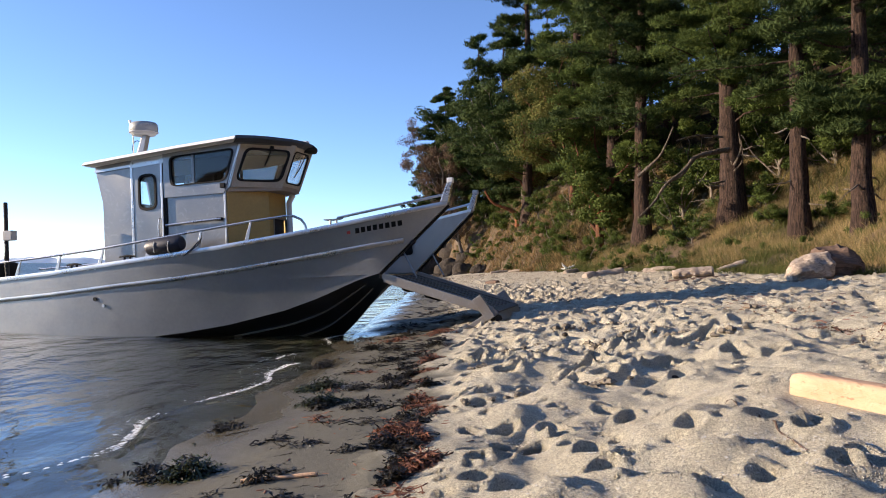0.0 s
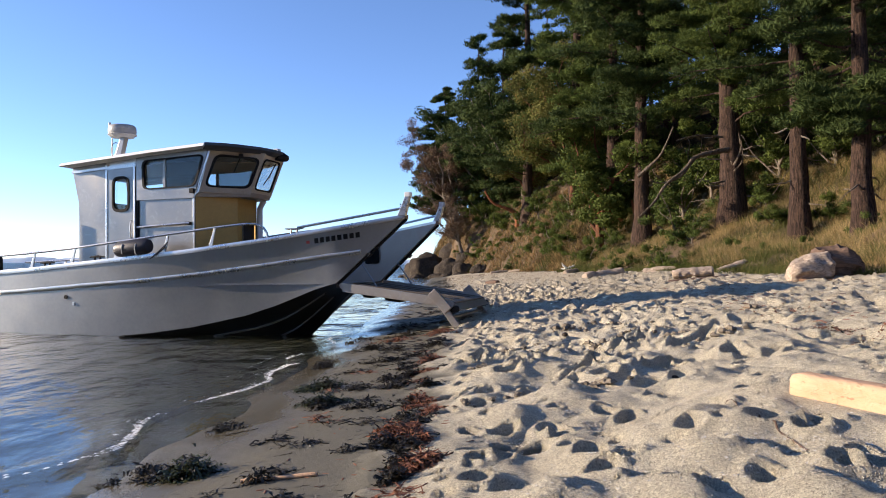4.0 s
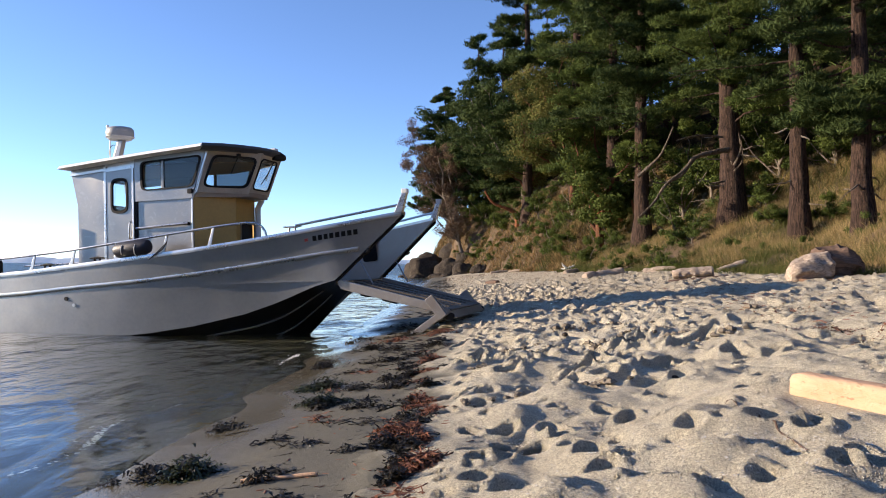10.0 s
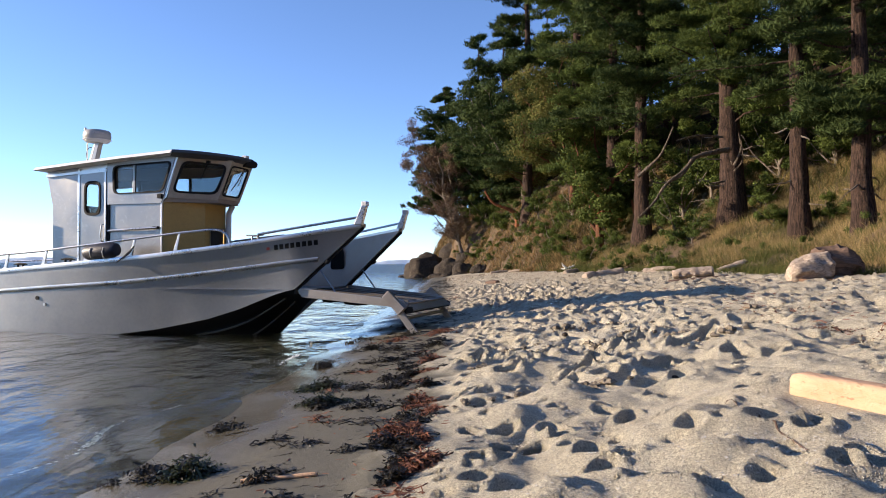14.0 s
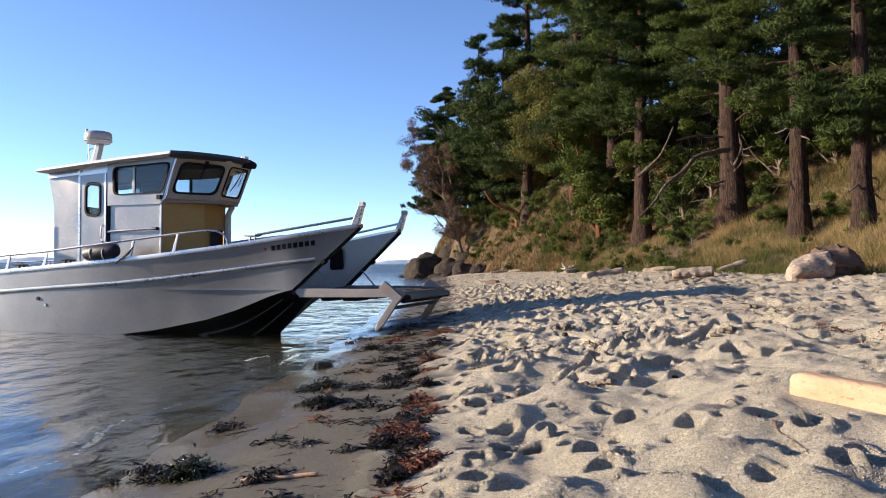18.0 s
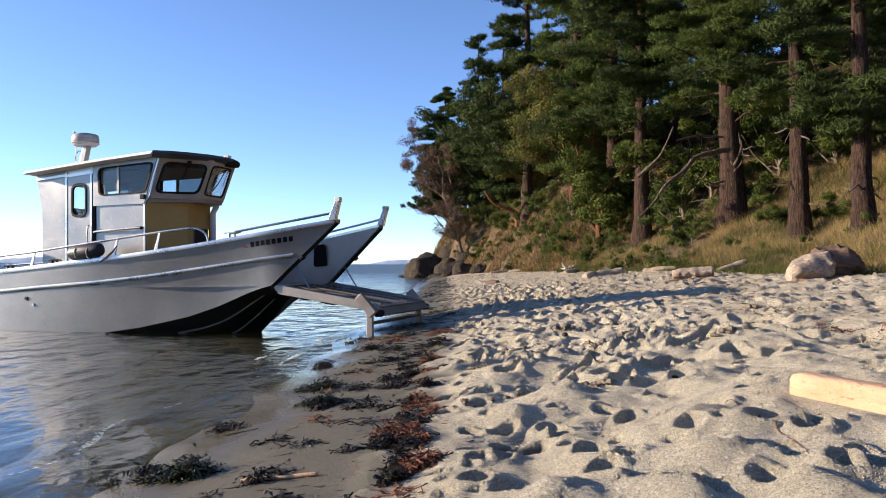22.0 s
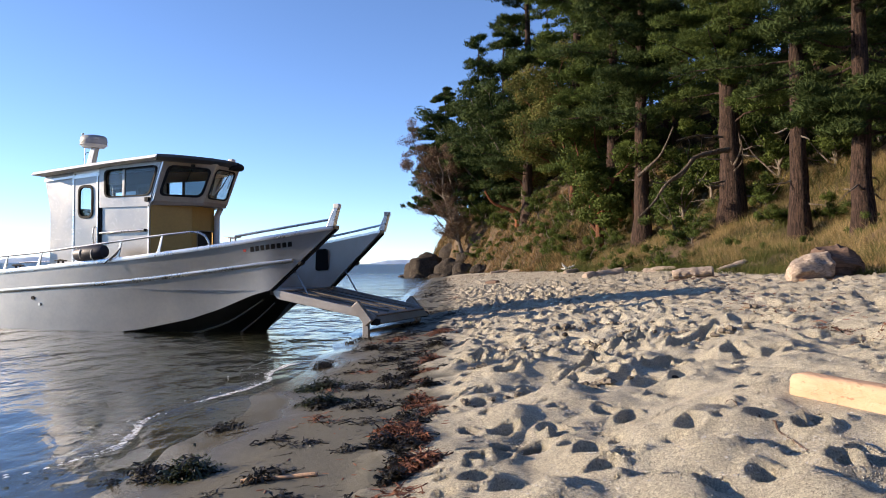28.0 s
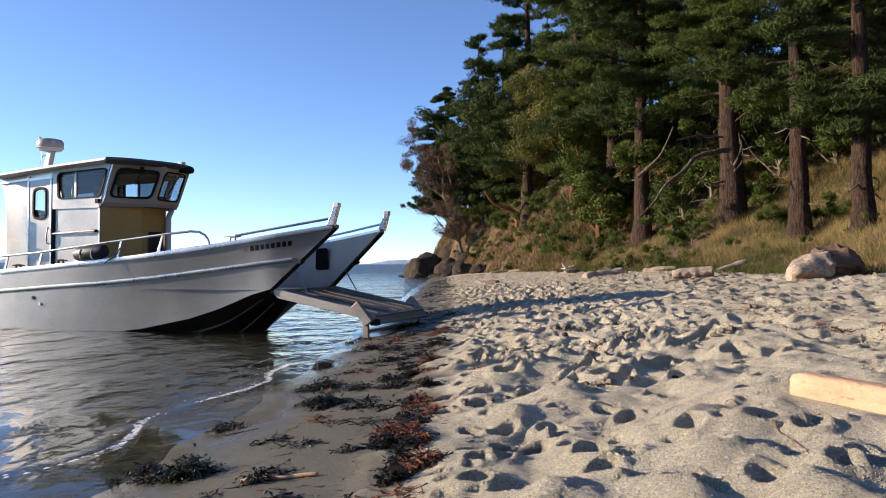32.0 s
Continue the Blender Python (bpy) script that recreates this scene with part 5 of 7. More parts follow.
        Geo().tube(br, [0.035, 0.03, 0.024, 0.016, 0.006], 6).out("dead_branch", BARK_GREY, tree, "bare grey dead branch", smooth=True, angle=80)
    centres, dirs = np.concatenate(centres), np.concatenate(dirs)
    v, q = leaf_quads(centres, dirs + np.array([0, 0, 0.25]), leaf_len * 1.8, leaf_len * 0.29, rng, radial=0.85, pointed=True)
    array_mesh("crown", v, q, needle, tree)
    return tree


def build_broadleaf(seed, h, r0, spread_r, leaves, leaf_mat, bark, leaf_len=0.13, lean=(0, 0), bare=0.0, label="", at=None, kind_name="madrone_tree", low=0.25):
    rng = np.random.default_rng(seed)
    tree = thing(kind_name, label, "tree", "trees on the bank", at)
    g = Geo()
    fork = np.array([lean[0] * 0.4, lean[1] * 0.4, h * 0.28])
    tr = bend((0, 0, -0.5), fork, rng, 6, 0.1)
    g.tube(tr, [r0 * (1.25 - 0.5 * i / 5) for i in range(6)], 10)
    g.out("trunk", bark, tree, smooth=True, angle=80)
    limbs = Geo()
    ends = []
    for i in range(9):
        a = 2 * math.pi * (i + rng.random() * 0.8) / 9
        rr = spread_r * rng.uniform(0.4, 0.95)
        tip = np.array([lean[0] + math.cos(a) * rr, lean[1] + math.sin(a) * rr, h * rng.uniform(low + 0.1, 0.98)])
        br = bend(tr[-1 - int(rng.integers(0, 3))], tip, rng, 8, 0.22)
        limbs.tube(br, [r0 * 0.55 * (1 - 0.88 * k / 7) for k in range(8)], 6, cap=False)
        for j in range(7 if h > 3 else 3):
            s = int(rng.integers(2, 8))
            d = rng.normal(0, 1, 3)
            d[2] = abs(d[2]) * 0.5 + 0.05
            d *= spread_r * rng.uniform(0.16, 0.36) / np.linalg.norm(d)
            tw = bend(br[s], br[s] + d, rng, 5, 0.3)
            limbs.tube(tw, [r0 * 0.14 * (1 - 0.8 * k / 4) + 0.004 for k in range(5)], 4, cap=False)
            ends.append(tw[-1])
            ends.append(tw[2])
            if bare:
                for _ in range(10):
                    e = rng.normal(0, 1, 3)
                    e *= spread_r * rng.uniform(0.06, 0.18) / np.linalg.norm(e)
                    q0 = tw[int(rng.integers(1, 5))]
                    limbs.tube(bend(q0, q0 + e, rng, 3, 0.4), [0.012, 0.008, 0.003], 3, cap=False)
    tagged(limbs.out("branchwork", bark, tree, smooth=True, angle=80), kind="stuff")
    ends = np.array(ends)
    n = leaves
    which = rng.integers(0, len(ends), n)
    off = rng.normal(0, 1, (n, 3))
    off /= np.linalg.norm(off, axis=1, keepdims=True)
    off *= (rng.random(n) ** 0.35)[:, None]
    rad = spread_r * (0.13 + 0.10 * rng.random(len(ends)))
    c = ends[which] + off * rad[which][:, None] * np.array([1, 1, 0.75])
    v, q = leaf_quads(c, off, leaf_len * 1.1, leaf_len * 0.75, rng, pointed=True)
    array_mesh("crown", v, q, leaf_mat, tree)
    return tree


def stand(x, y, turn=0.0, sc=1.0, sink=0.1):
    return Matrix.Translation((x, y, height(x, y) - sink)) @ Matrix.Rotation(radians(turn), 4, "Z") @ Matrix.Diagonal((sc, sc, sc, 1))


def at_column(col, y):
    """Sideways place of a thing seen at a column of the view, at a distance."""
    return (col - 784.0) / 1300.0 * y


def seen_at(col, row, y):
    """A place at a distance, by its column and row in the view."""
    return Vector((at_column(col, y), y, 1.13 + (467.5 - row) / 1300.0 * y))


def bare_limb(tree, pts, y, r, mat, label, name="dead_branch"):
    way = [seen_at(c, w, y - 0.25 * k) - tree.location for k, (c, w) in enumerate(pts)]
    n = len(way)
    fine = []
    for i in range(n - 1):
        a, b, c, d = way[max(0, i - 1)], way[i], way[i + 1], way[min(n - 1, i + 2)]
        for k in range(4):
            t = k / 4
            fine.append(0.5 * (2 * b + (c - a) * t + (2 * a - 5 * b + 4 * c - d) * t * t + (3 * b - a - 3 * c + d) * t ** 3))
    fine.append(way[-1])
    m = len(fine)
    Geo().tube(fine, [r * (1 - 0.72 * k / (m - 1)) * (1 + 0.12 * math.sin(k * 2.3)) for k in range(m)], 8).out(name, mat, tree, label, smooth=True, angle=80)


def build_trees():
    # the four firs at the edge of the grass
    build_fir(11, 15, 0.28, 0.17, 3.0, 80000, NEEDLE, 0.095, "fir with a bare reddish-brown trunk rising from dry grass", stand(10.33, 18.0), (0.2, 0.4), 4, 0.5, ((2.7, 3.9, 12, 1.6, 220, 50), (6.0, 12, 16, 1.6, 240, 60)))
    build_fir(12, 17, 0.29, 0.26, 3.0, 66000, NEEDLE, 0.095, "fir with a straight dark furrowed trunk in dry grass", stand(10.25, 21.0), (-0.2, 0.2), 7, 0.5, ((5.6, 12.0, 22, 1.5, 265, 60),))
    old = build_fir(13, 16.0, 0.47, 0.22, 4.4, 96000, NEEDLE_SUNLIT, 0.10, "old fir with a thick flared trunk and dead lower branches", stand(10.27, 26.0), (-0.6, 0.3), 14, 0.55, ((4.2, 14.0, 46, 1.9, 265, 65),))
    build_fir(14, 17, 0.36, 0.30, 4.4, 85000, NEEDLE, 0.125, "tall fir with drooping boughs at the wood's edge", stand(at_column(1138, 31), 31.0), (0.1, 0.3), 8, 0.65, ((6.5, 14.0, 24, 2.0, 265, 70),))
    for pts, r in ((((1290, 262), (1268, 266), (1232, 276), (1210, 300), (1178, 326), (1158, 356), (1130, 384)), 0.085), (((1232, 276), (1205, 310), (1172, 322), (1150, 318)), 0.04),
                   (((1280, 240), (1235, 237), (1198, 246)), 0.035), (((1130, 310), (1150, 292), (1172, 268), (1192, 222)), 0.06), (((1300, 290), (1312, 262), (1308, 232)), 0.045),
                   (((1300, 300), (1315, 280), (1312, 240)), 0.03), (((1283, 318), (1262, 322), (1240, 314)), 0.03), (((1240, 68), (1252, 50), (1268, 20), (1285, 0)), 0.04), (((1240, 68), (1236, 58), (1242, 46)), 0.02)):
        bare_limb(old, pts, 25.4, r * 1.2, BARK_LIMB, "bare weathered grey-brown dead limb")
    # edge trees towards the point
    build_broadleaf(21, 11.5, 0.22, 4.3, 46000, MADRONE, BARK_RED, 0.12, (-0.2, -0.6), 0.0, "madrone with yellow-green leaves and red bark", stand(at_column(1012, 43), 43.0), low=0.10)
    leaning = build_broadleaf(22, 7.5, 0.20, 3.6, 26000, MADRONE, BARK_RED, 0.12, (1.0, -0.5), 0.0, "leaning madrone with red bark over the bank", stand(at_column(925, 52), 52.0))
    bare_limb(leaning, ((916, 400), (915, 385), (908, 374), (893, 367), (872, 358), (858, 338)), 50.0, 0.20, BARK_ORANGE, "peeling orange-red limb", "limb")
    small = build_broadleaf(23, 8.4, 0.20, 2.7, 22000, BUSH, BARK_RED, 0.13, (-0.5, -1.0), 0.0, "small leafy tree at the foot of the slope", stand(at_column(1065, 34), 34.0))
    for pts in (((1128, 385), (1122, 368), (1118, 352)), ((1084, 366), (1066, 350), (1048, 338)), ((1100, 388), (1078, 372), (1058, 376)), ((1135, 382), (1150, 370), (1168, 366))):
        bare_limb(small, pts, 33.0, 0.11, BARK_ORANGE, "peeling orange-red limb", "limb")
    build_broadleaf(24, 10.6, 0.26, 3.2, 24000, DRYLEAF, BARK_GREY, 0.10, (-1.9, -0.5), 1.0, "half-bare grey madrone leaning over the point", stand(at_column(815, 62), 62.0), "bare_tree", 0.30)
    build_broadleaf(25, 12.5, 0.26, 4.4, 41800, NEEDLE, BARK_GREY, 0.145, (-0.6, 0.0), 0.0, "dense dark evergreen on the point", stand(at_column(824, 68), 68.0), "evergreen_tree", 0.10)
    build_broadleaf(27, 8.5, 0.24, 2.6, 20000, NEEDLE, BARK_GREY, 0.145, (-1.0, 0.0), 0.0, "low dark evergreen leaning over the rocks", stand(at_column(800, 70), 70.0), "evergreen_tree", 0.10)
    build_broadleaf(28, 12.0, 0.26, 4.2, 38000, NEEDLE, BARK_GREY, 0.145, (-0.4, 0.0), 0.0, "dense dark evergreen above the rocks", stand(at_column(882, 61), 61.0), "evergreen_tree", 0.10)
    build_broadleaf(26, 11.0, 0.26, 4.4, 38000, NEEDLE, BARK_GREY, 0.145, (-0.3, 0.0), 0.0, "dense dark evergreen above the bank", stand(at_column(930, 56), 56.0), "evergreen_tree", 0.12)
    build_broadleaf(30, 6.2, 0.16, 2.6, 9000, DRYLEAF, BARK_GREY, 0.08, (-1.9, -0.4), 1.0, "tangle of bare grey branches over the rocks", stand(at_column(822, 60), 60.0), "bare_tree", 0.25)
    build_broadleaf(36, 7.6, 0.18, 2.3, 17000, NEEDLE, BARK_GREY, 0.13, (-2.3, 0.0), 0.0, "dark evergreen boughs hanging over the point", stand(at_column(808, 65), 65.0), "evergreen_tree", 0.22)
    build_fir(31, 13.2, 0.30, 0.40, 3.8, 36000, NEEDLE, 0.19, "dark wind-shaped pine on the point", stand(at_column(797, 70), 70.0), (-0.5, 0), 0, 0.8, ((3, 11, 12, 3.0, 240, 80),))
    build_fir(32, 12, 0.28, 0.10, 4.6, 34000, NEEDLE, 0.19, "dark pine beside the point", stand(at_column(862, 62), 62.0), (-0.3, 0), 0, 0.75)
    build_fir(33, 21, 0.40, 0.14, 4.7, 70000, NEEDLE, 0.16, "tall fir with long boughs reaching over the beach", stand(at_column(935, 49), 49.0), (-0.4, 0), 0, 0.85, ((9.2, 10.0, 3, 3.6, 182, 10),))
    build_fir(34, 22, 0.40, 0.12, 5.0, 66000, NEEDLE_SUNLIT, 0.15, "tall fir in the wood behind the beach", stand(at_column(1020, 45), 45.0), (0, 0), 0, 0.8, ((4.0, 18.0, 14, 3.2, 260, 80),))
    build_fir(35, 20, 0.36, 0.10, 4.6, 70000, NEEDLE_SUNLIT, 0.14, "tall fir with sunlit boughs", stand(at_column(1085, 38), 38.0), (0, 0), 0, 0.7, ((2.5, 15.0, 16, 3.0, 260, 80),))
    far = [build_fir(40 + k, 15 + 2 * k, 0.24, 0.03, 4.2, 9500, (NEEDLE, NEEDLE_SUNLIT)[k % 2], 0.25, "dark fir deep in the wood", stand(24 + 3 * k, 40 + 9 * k), (0, 0), 0, 0.8) for k in range(3)]
    rng = np.random.default_rng(5)
    placed = []
    tries = 0
    for col, y in ((1195, 42), (1215, 50), (1180, 47), (1330, 40), (1500, 34), (1450, 38)):
        placed.append((at_column(col, y), y))
        copy_thing(far[len(placed) % 3], stand(*placed[-1], col, 0.9))
    while len(placed) < 32 and tries < 4000:
        tries += 1
        y = rng.uniform(19, 74)
        x = float(grass_x(y)) + 4.2 + rng.random() ** 1.4 * 19
        if y < 29 and x < 14.5 or any((x - a) ** 2 + (y - b) ** 2 < 5.5 for a, b in placed):
            continue
        placed.append((x, y))
        copy_thing(far[len(placed) % 3], stand(x, y, rng.uniform(0, 360), rng.uniform(0.75, 1.15)))
    build_broadleaf(29, 4.8, 0.12, 1.3, 6000, NEEDLE, BARK_GREY, 0.11, (-4.0, 0.0), 0.0, "low evergreen bough reaching over the rocks", stand(at_column(815, 64), 64.0), "evergreen_tree", 0.3)
    # shrubs along the top of the bank
    bush = [build_broadleaf(60 + k, 2.4, 0.06, 1.35, 6400, (BUSH, NEEDLE_SUNLIT)[k % 2], BARK_GREY, 0.066, (0, 0), 0.0, "dense green shrub on the bank", stand(at_column((1070, 1010)[k], (35, 40)[k]), (35, 40)[k]), "shrub", 0.05) for k in range(2)]
    for col, y, sc in ((1165, 25, 0.45), (1195, 27, 0.9), (1225, 26, 0.6), (1040, 33, 0.7), (1085, 32.5, 0.6), (1120, 27, 0.45), (845, 58, 0.6), (870, 55, 0.5), (902, 50, 0.6), (925, 48, 0.7), (940, 46, 0.5), (884, 53, 0.4), (855, 60, 0.8), (962, 43, 0.6), (975, 41, 0.8), (1000, 38, 0.7), (1020, 36, 0.5), (828, 62, 0.6), (890, 54, 0.9), (915, 52, 0.9), (955, 46, 0.9), (985, 42, 0.8), (860, 60, 1.6),
                       (1350, 26, 1.0), (1380, 28, 1.4), (1480, 25, 1.1), (1560, 25, 1.4), (1260, 30, 1.5), (1320, 31, 1.5), (1450, 30, 1.6), (800, 70, 1.6), (835, 66, 1.7), (1500, 17.5, 0.4), (1545, 18, 0.5), (1330, 20, 0.45), (1470, 21, 0.6), (1370, 23, 0.7), (1210, 22, 0.4), (1440, 17, 0.3), (1180, 23, 0.55), (1085, 27, 0.45), (818, 60, 0.5), (842, 57, 0.7), (868, 52, 0.6), (880, 56, 0.9), (905, 46, 0.5), (918, 50, 0.8), (938, 44, 0.6), (950, 48, 0.9), (968, 42, 0.5), (832, 63, 0.9), (896, 55, 1.0), (992, 38, 0.6), (1215, 29, 1.2), (1238, 32, 1.5), (1185, 32, 1.3)):
        copy_thing(bush[int(col) % 2], stand(at_column(col, y), y, col * 7, sc, 0.3))


build_trees()


# ---- rocks at the point ----
def build_rock(seed, c, s, label, name="boulder"):
    bm = bmesh.new()
    bmesh.ops.create_icosphere(bm, subdivisions=4, radius=1.0)
    for v in bm.verts:
        p = v.co.copy()
        d = 1 + 0.22 * noise.noise(p * 1.1 + Vector((seed * 7.1, 0, 0))) + 0.12 * noise.noise(p * 2.7 + Vector((0, seed * 3.3, 0))) + 0.07 * noise.noise(p * 6.5) - 0.10 * abs(noise.noise(p * 1.9 + Vector((seed, 4.0, 0)))) ** 0.5
        v.co = Vector((p.x * s[0] * d, p.y * s[1] * d, p.z * s[2] * d))
    me = bpy.data.meshes.new(name)
    for fc in bm.faces:
        fc.smooth = True
    bm.to_mesh(me)
    bm.free()
    me.materials.append(ROCK)
    ob = new(name, me)
    ob.location = c
    return tagged(ob, label, "rock", "rocks at the point")


for i, (col, y, wx, hz, z0) in enumerate(((755, 62, 1.9, 1.55, 0.55), (795, 60, 1.3, 1.25, 0.45), (822, 57, 0.95, 0.85, 0.5), (849, 53, 0.7, 0.6, 0.6), (775, 58, 0.7, 0.35, 0.1), (790, 55, 0.6, 0.3, 0.15), (812, 55, 0.5, 0.3, 0.25),
                                              (872, 54, 0.6, 0.55, 0.9), (718, 63, 0.7, 0.25, 0.0), (738, 60, 0.6, 0.3, 0.0), (915, 49, 0.55, 0.5, 1.6), (836, 61, 0.9, 0.7, 1.9), (806, 64, 1.5, 1.9, 1.3), (828, 60, 1.2, 1.2, 1.1), (985, 40, 0.5, 0.5, 1.2))):
    build_rock(i + 1, (at_column(col, y), y, z0), (wx, wx * 0.8, hz), "dark weathered shore boulder" if i < 4 else "brown weathered rock at the foot of the bank")


# ---- driftwood ----
def build_log(seed, a, b, r, mat, label, name="driftwood_log", flat=0.8, group="driftwood on the beach", sides=14, taper=1.0, category="driftwood"):
    rng = np.random.default_rng(seed)
    a, b = np.array(a, float), np.array(b, float)
    n = 16
    pts = bend(a, b, rng, n, 0.025 if r > 0.01 else 0.16)
    rad = [r * rng.uniform(0.92, 1.06) * (1 + (taper - 1) * k / (n - 1)) for k in range(n)]
    rad[0], rad[-1] = rad[0] * 0.86, rad[-1] * 0.84
    g = Geo().tube([tuple(p) for p in pts], rad, sides)
    vs = []
    zc = (a[2] + b[2]) / 2
    for p in g.v:
        q = Vector(p)
        k = 1 + 0.26 * noise.noise(q * 4.0 + Vector((seed, 0, 0))) + (0.12 if r < 0.18 else 0.24) * noise.noise(q * 9.0) * (r > 0.08)
        t = min(1.0, max(0.0, float(np.dot(np.array(p) - a, b - a) / np.dot(b - a, b - a))))
        c = a * (1 - t) + b * t
        d = np.array(p) - c
        vs.append(tuple(c + d * k * np.array([1, 1, flat])))
    g.v = vs
    ob = g.out(name, mat, None, "", bevel=r * 0.1, smooth=True, angle=50)
    return tagged(ob, label, category, group)


def beach_log(seed, col0, y0, col1, y1, r, mat, label, lift=0.3, flat=0.8):
    p = [(at_column(c, y), y, height(at_column(c, y), y) + r * lift) for c, y in ((col0, y0), (col1, y1))]
    return build_log(seed, p[0], p[1], r, mat, label, flat=flat)


def build_timber(a, b, half_w, half_h, label):
    """A sawn, sea-worn timber: a rounded square section with a chewed end, lying in the sand."""
    rng = np.random.default_rng(77)
    a, b = Vector(a), Vector(b)
    along = (b - a).normalized()
    side = along.cross(Vector((0, 0, 1))).normalized()
    up = side.cross(along)
    rows = []
    n, seg = 40, 28
    for i in range(n):
        t = i / (n - 1)
        end = min(1.0, 0.78 + 1.6 * min(t, 1 - t) ** 0.5)
        ring = []
        for k in range(seg + 1):
            th = 2 * math.pi * (k % seg) / seg
            c, q = math.cos(th), math.sin(th)
            px, pz = math.copysign(abs(c) ** 0.45, c) * half_w, math.copysign(abs(q) ** 0.45, q) * half_h
            p = a + (b - a) * t + (side * px + up * pz) * end
            dent = 0.007 * noise.noise(Vector((px * 26, pz * 26, t * 9))) + 0.010 * noise.noise(Vector((px * 9, pz * 9, t * 5 + 3)))
            ring.append(p + (side * px + up * pz).normalized() * dent)
        rows.append(ring)
    g = Geo().grid(rows)
    g.add(rows[0][:-1], [tuple(range(seg))])
    g.add(rows[-1][:-1], [tuple(range(seg))])
    return tagged(g.out("pale_log", LOG_PALE, None, "", smooth=True, angle=60), label, "driftwood", "driftwood on the beach")


build_timber(TIMBER[0], TIMBER[1], 0.078, 0.076, "pale smooth sawn log half sunk in the sand")


def loft_chunk(name, sections, mat, seed, rough):
    """A chunk of wood through upright sections: along x, middle y, half width, base z, top z."""
    rows = []
    seg = 26
    for x, y, w, z0, z1 in sections:
        ring = []
        for k in range(seg + 1):
            th = 2 * math.pi * (k % seg) / seg
            p = Vector((x, y + math.cos(th) * w, (z0 + z1) / 2 + math.sin(th) * (z1 - z0) / 2))
            d = Vector((0, math.cos(th), math.sin(th)))
            k1 = noise.noise(Vector((p.x * 3 + seed, p.y * 7, p.z * 7))) * rough + noise.noise(Vector((p.x * 9, p.y * 22, p.z * 22 + seed))) * rough * 0.5
            ring.append(p + d * k1 + Vector((noise.noise(p * 8.0) * rough * 0.8, 0, 0)))
        rows.append(ring)
    g = Geo().grid(rows)
    g.add(rows[0][:-1], [tuple(range(seg))])
    g.add(rows[-1][:-1], [tuple(range(seg))])
    return g.out(name, mat, None, "", smooth=True, angle=45)


def smooth_sections(keys, n):
    """Sections between the given ones, the first value running evenly."""
    xs = [k[0] for k in keys]
    return [tuple([x] + [float(np.interp(x, xs, [k[i] for k in keys])) for i in range(1, 5)]) for x in np.linspace(xs[0], xs[-1], n)]


DRIFT_Z = height(6.2, 12.3)
big_log = loft_chunk("large_drift_log", smooth_sections(((5.74, 12.2, 0.10, DRIFT_Z + 0.0, DRIFT_Z + 0.20), (5.82, 12.22, 0.20, DRIFT_Z - 0.04, DRIFT_Z + 0.30), (6.1, 12.28, 0.29, DRIFT_Z - 0.05, DRIFT_Z + 0.44), (6.36, 12.34, 0.33, DRIFT_Z - 0.05, DRIFT_Z + 0.50), (6.50, 12.38, 0.24, DRIFT_Z, DRIFT_Z + 0.46)), 22), DRIFT, 2, 0.065)
tagged(big_log, "large weathered drift log, dark at its thick end", "driftwood", "driftwood on the beach")
# the thick right end is a separate, darker and rougher chunk
dark_chunk = loft_chunk("dark_log_end", smooth_sections(((6.30, 12.42, 0.28, DRIFT_Z + 0.06, DRIFT_Z + 0.52), (6.45, 12.42, 0.34, DRIFT_Z + 0.02, DRIFT_Z + 0.57), (6.70, 12.46, 0.35, DRIFT_Z + 0.02, DRIFT_Z + 0.57), (6.9, 12.5, 0.34, DRIFT_Z + 0.0, DRIFT_Z + 0.50), (7.02, 12.52, 0.28, DRIFT_Z, DRIFT_Z + 0.38), (7.12, 12.54, 0.16, DRIFT_Z + 0.02, DRIFT_Z + 0.26)), 20), DRIFT_DARK, 5, 0.10)
tagged(dark_chunk, "dark broken end")
dark_chunk.parent = big_log
slab = Geo().prism([(5.80, 11.98), (6.1, 11.84), (6.95, 12.02), (6.9, 12.2), (6.2, 12.22)], 2, DRIFT_Z - 0.06, DRIFT_Z + 0.035).out("split_slab", BOARD, None, "split reddish slab under the log", bevel=0.012)
slab.parent = big_log
beach_log(4, 1190, 16.4, 1262, 16.2, 0.20, DRIFT, "bleached block of driftwood", 0.55, 0.6)
beach_log(14, 1182, 16.0, 1290, 15.8, 0.11, DRIFT_DARK, "dark flat driftwood plank under a bleached block", 0.2, 0.4)
beach_log(5, 1268, 18.2, 1322, 18.4, 0.11, DRIFT, "flat bleached driftwood log")
beach_log(6, 1034, 23.0, 1102, 23.4, 0.20, DRIFT, "bleached driftwood log lying along the grass")
beach_log(7, 1140, 22.5, 1200, 22.0, 0.17, DRIFT, "grey driftwood log at the grass edge")
beach_log(8, 868, 46.0, 898, 46.2, 0.12, DRIFT, "far bleached driftwood log")
beach_log(9, 900, 44.0, 925, 43.5, 0.10, DRIFT, "far bleached driftwood log")
beach_log(10, 862, 27.0, 882, 26.5, 0.11, DRIFT_DARK, "short driftwood stub on the sand")
beach_log(11, 1000, 30, 1022, 31, 0.14, DRIFT, "pale driftwood in the low plants")


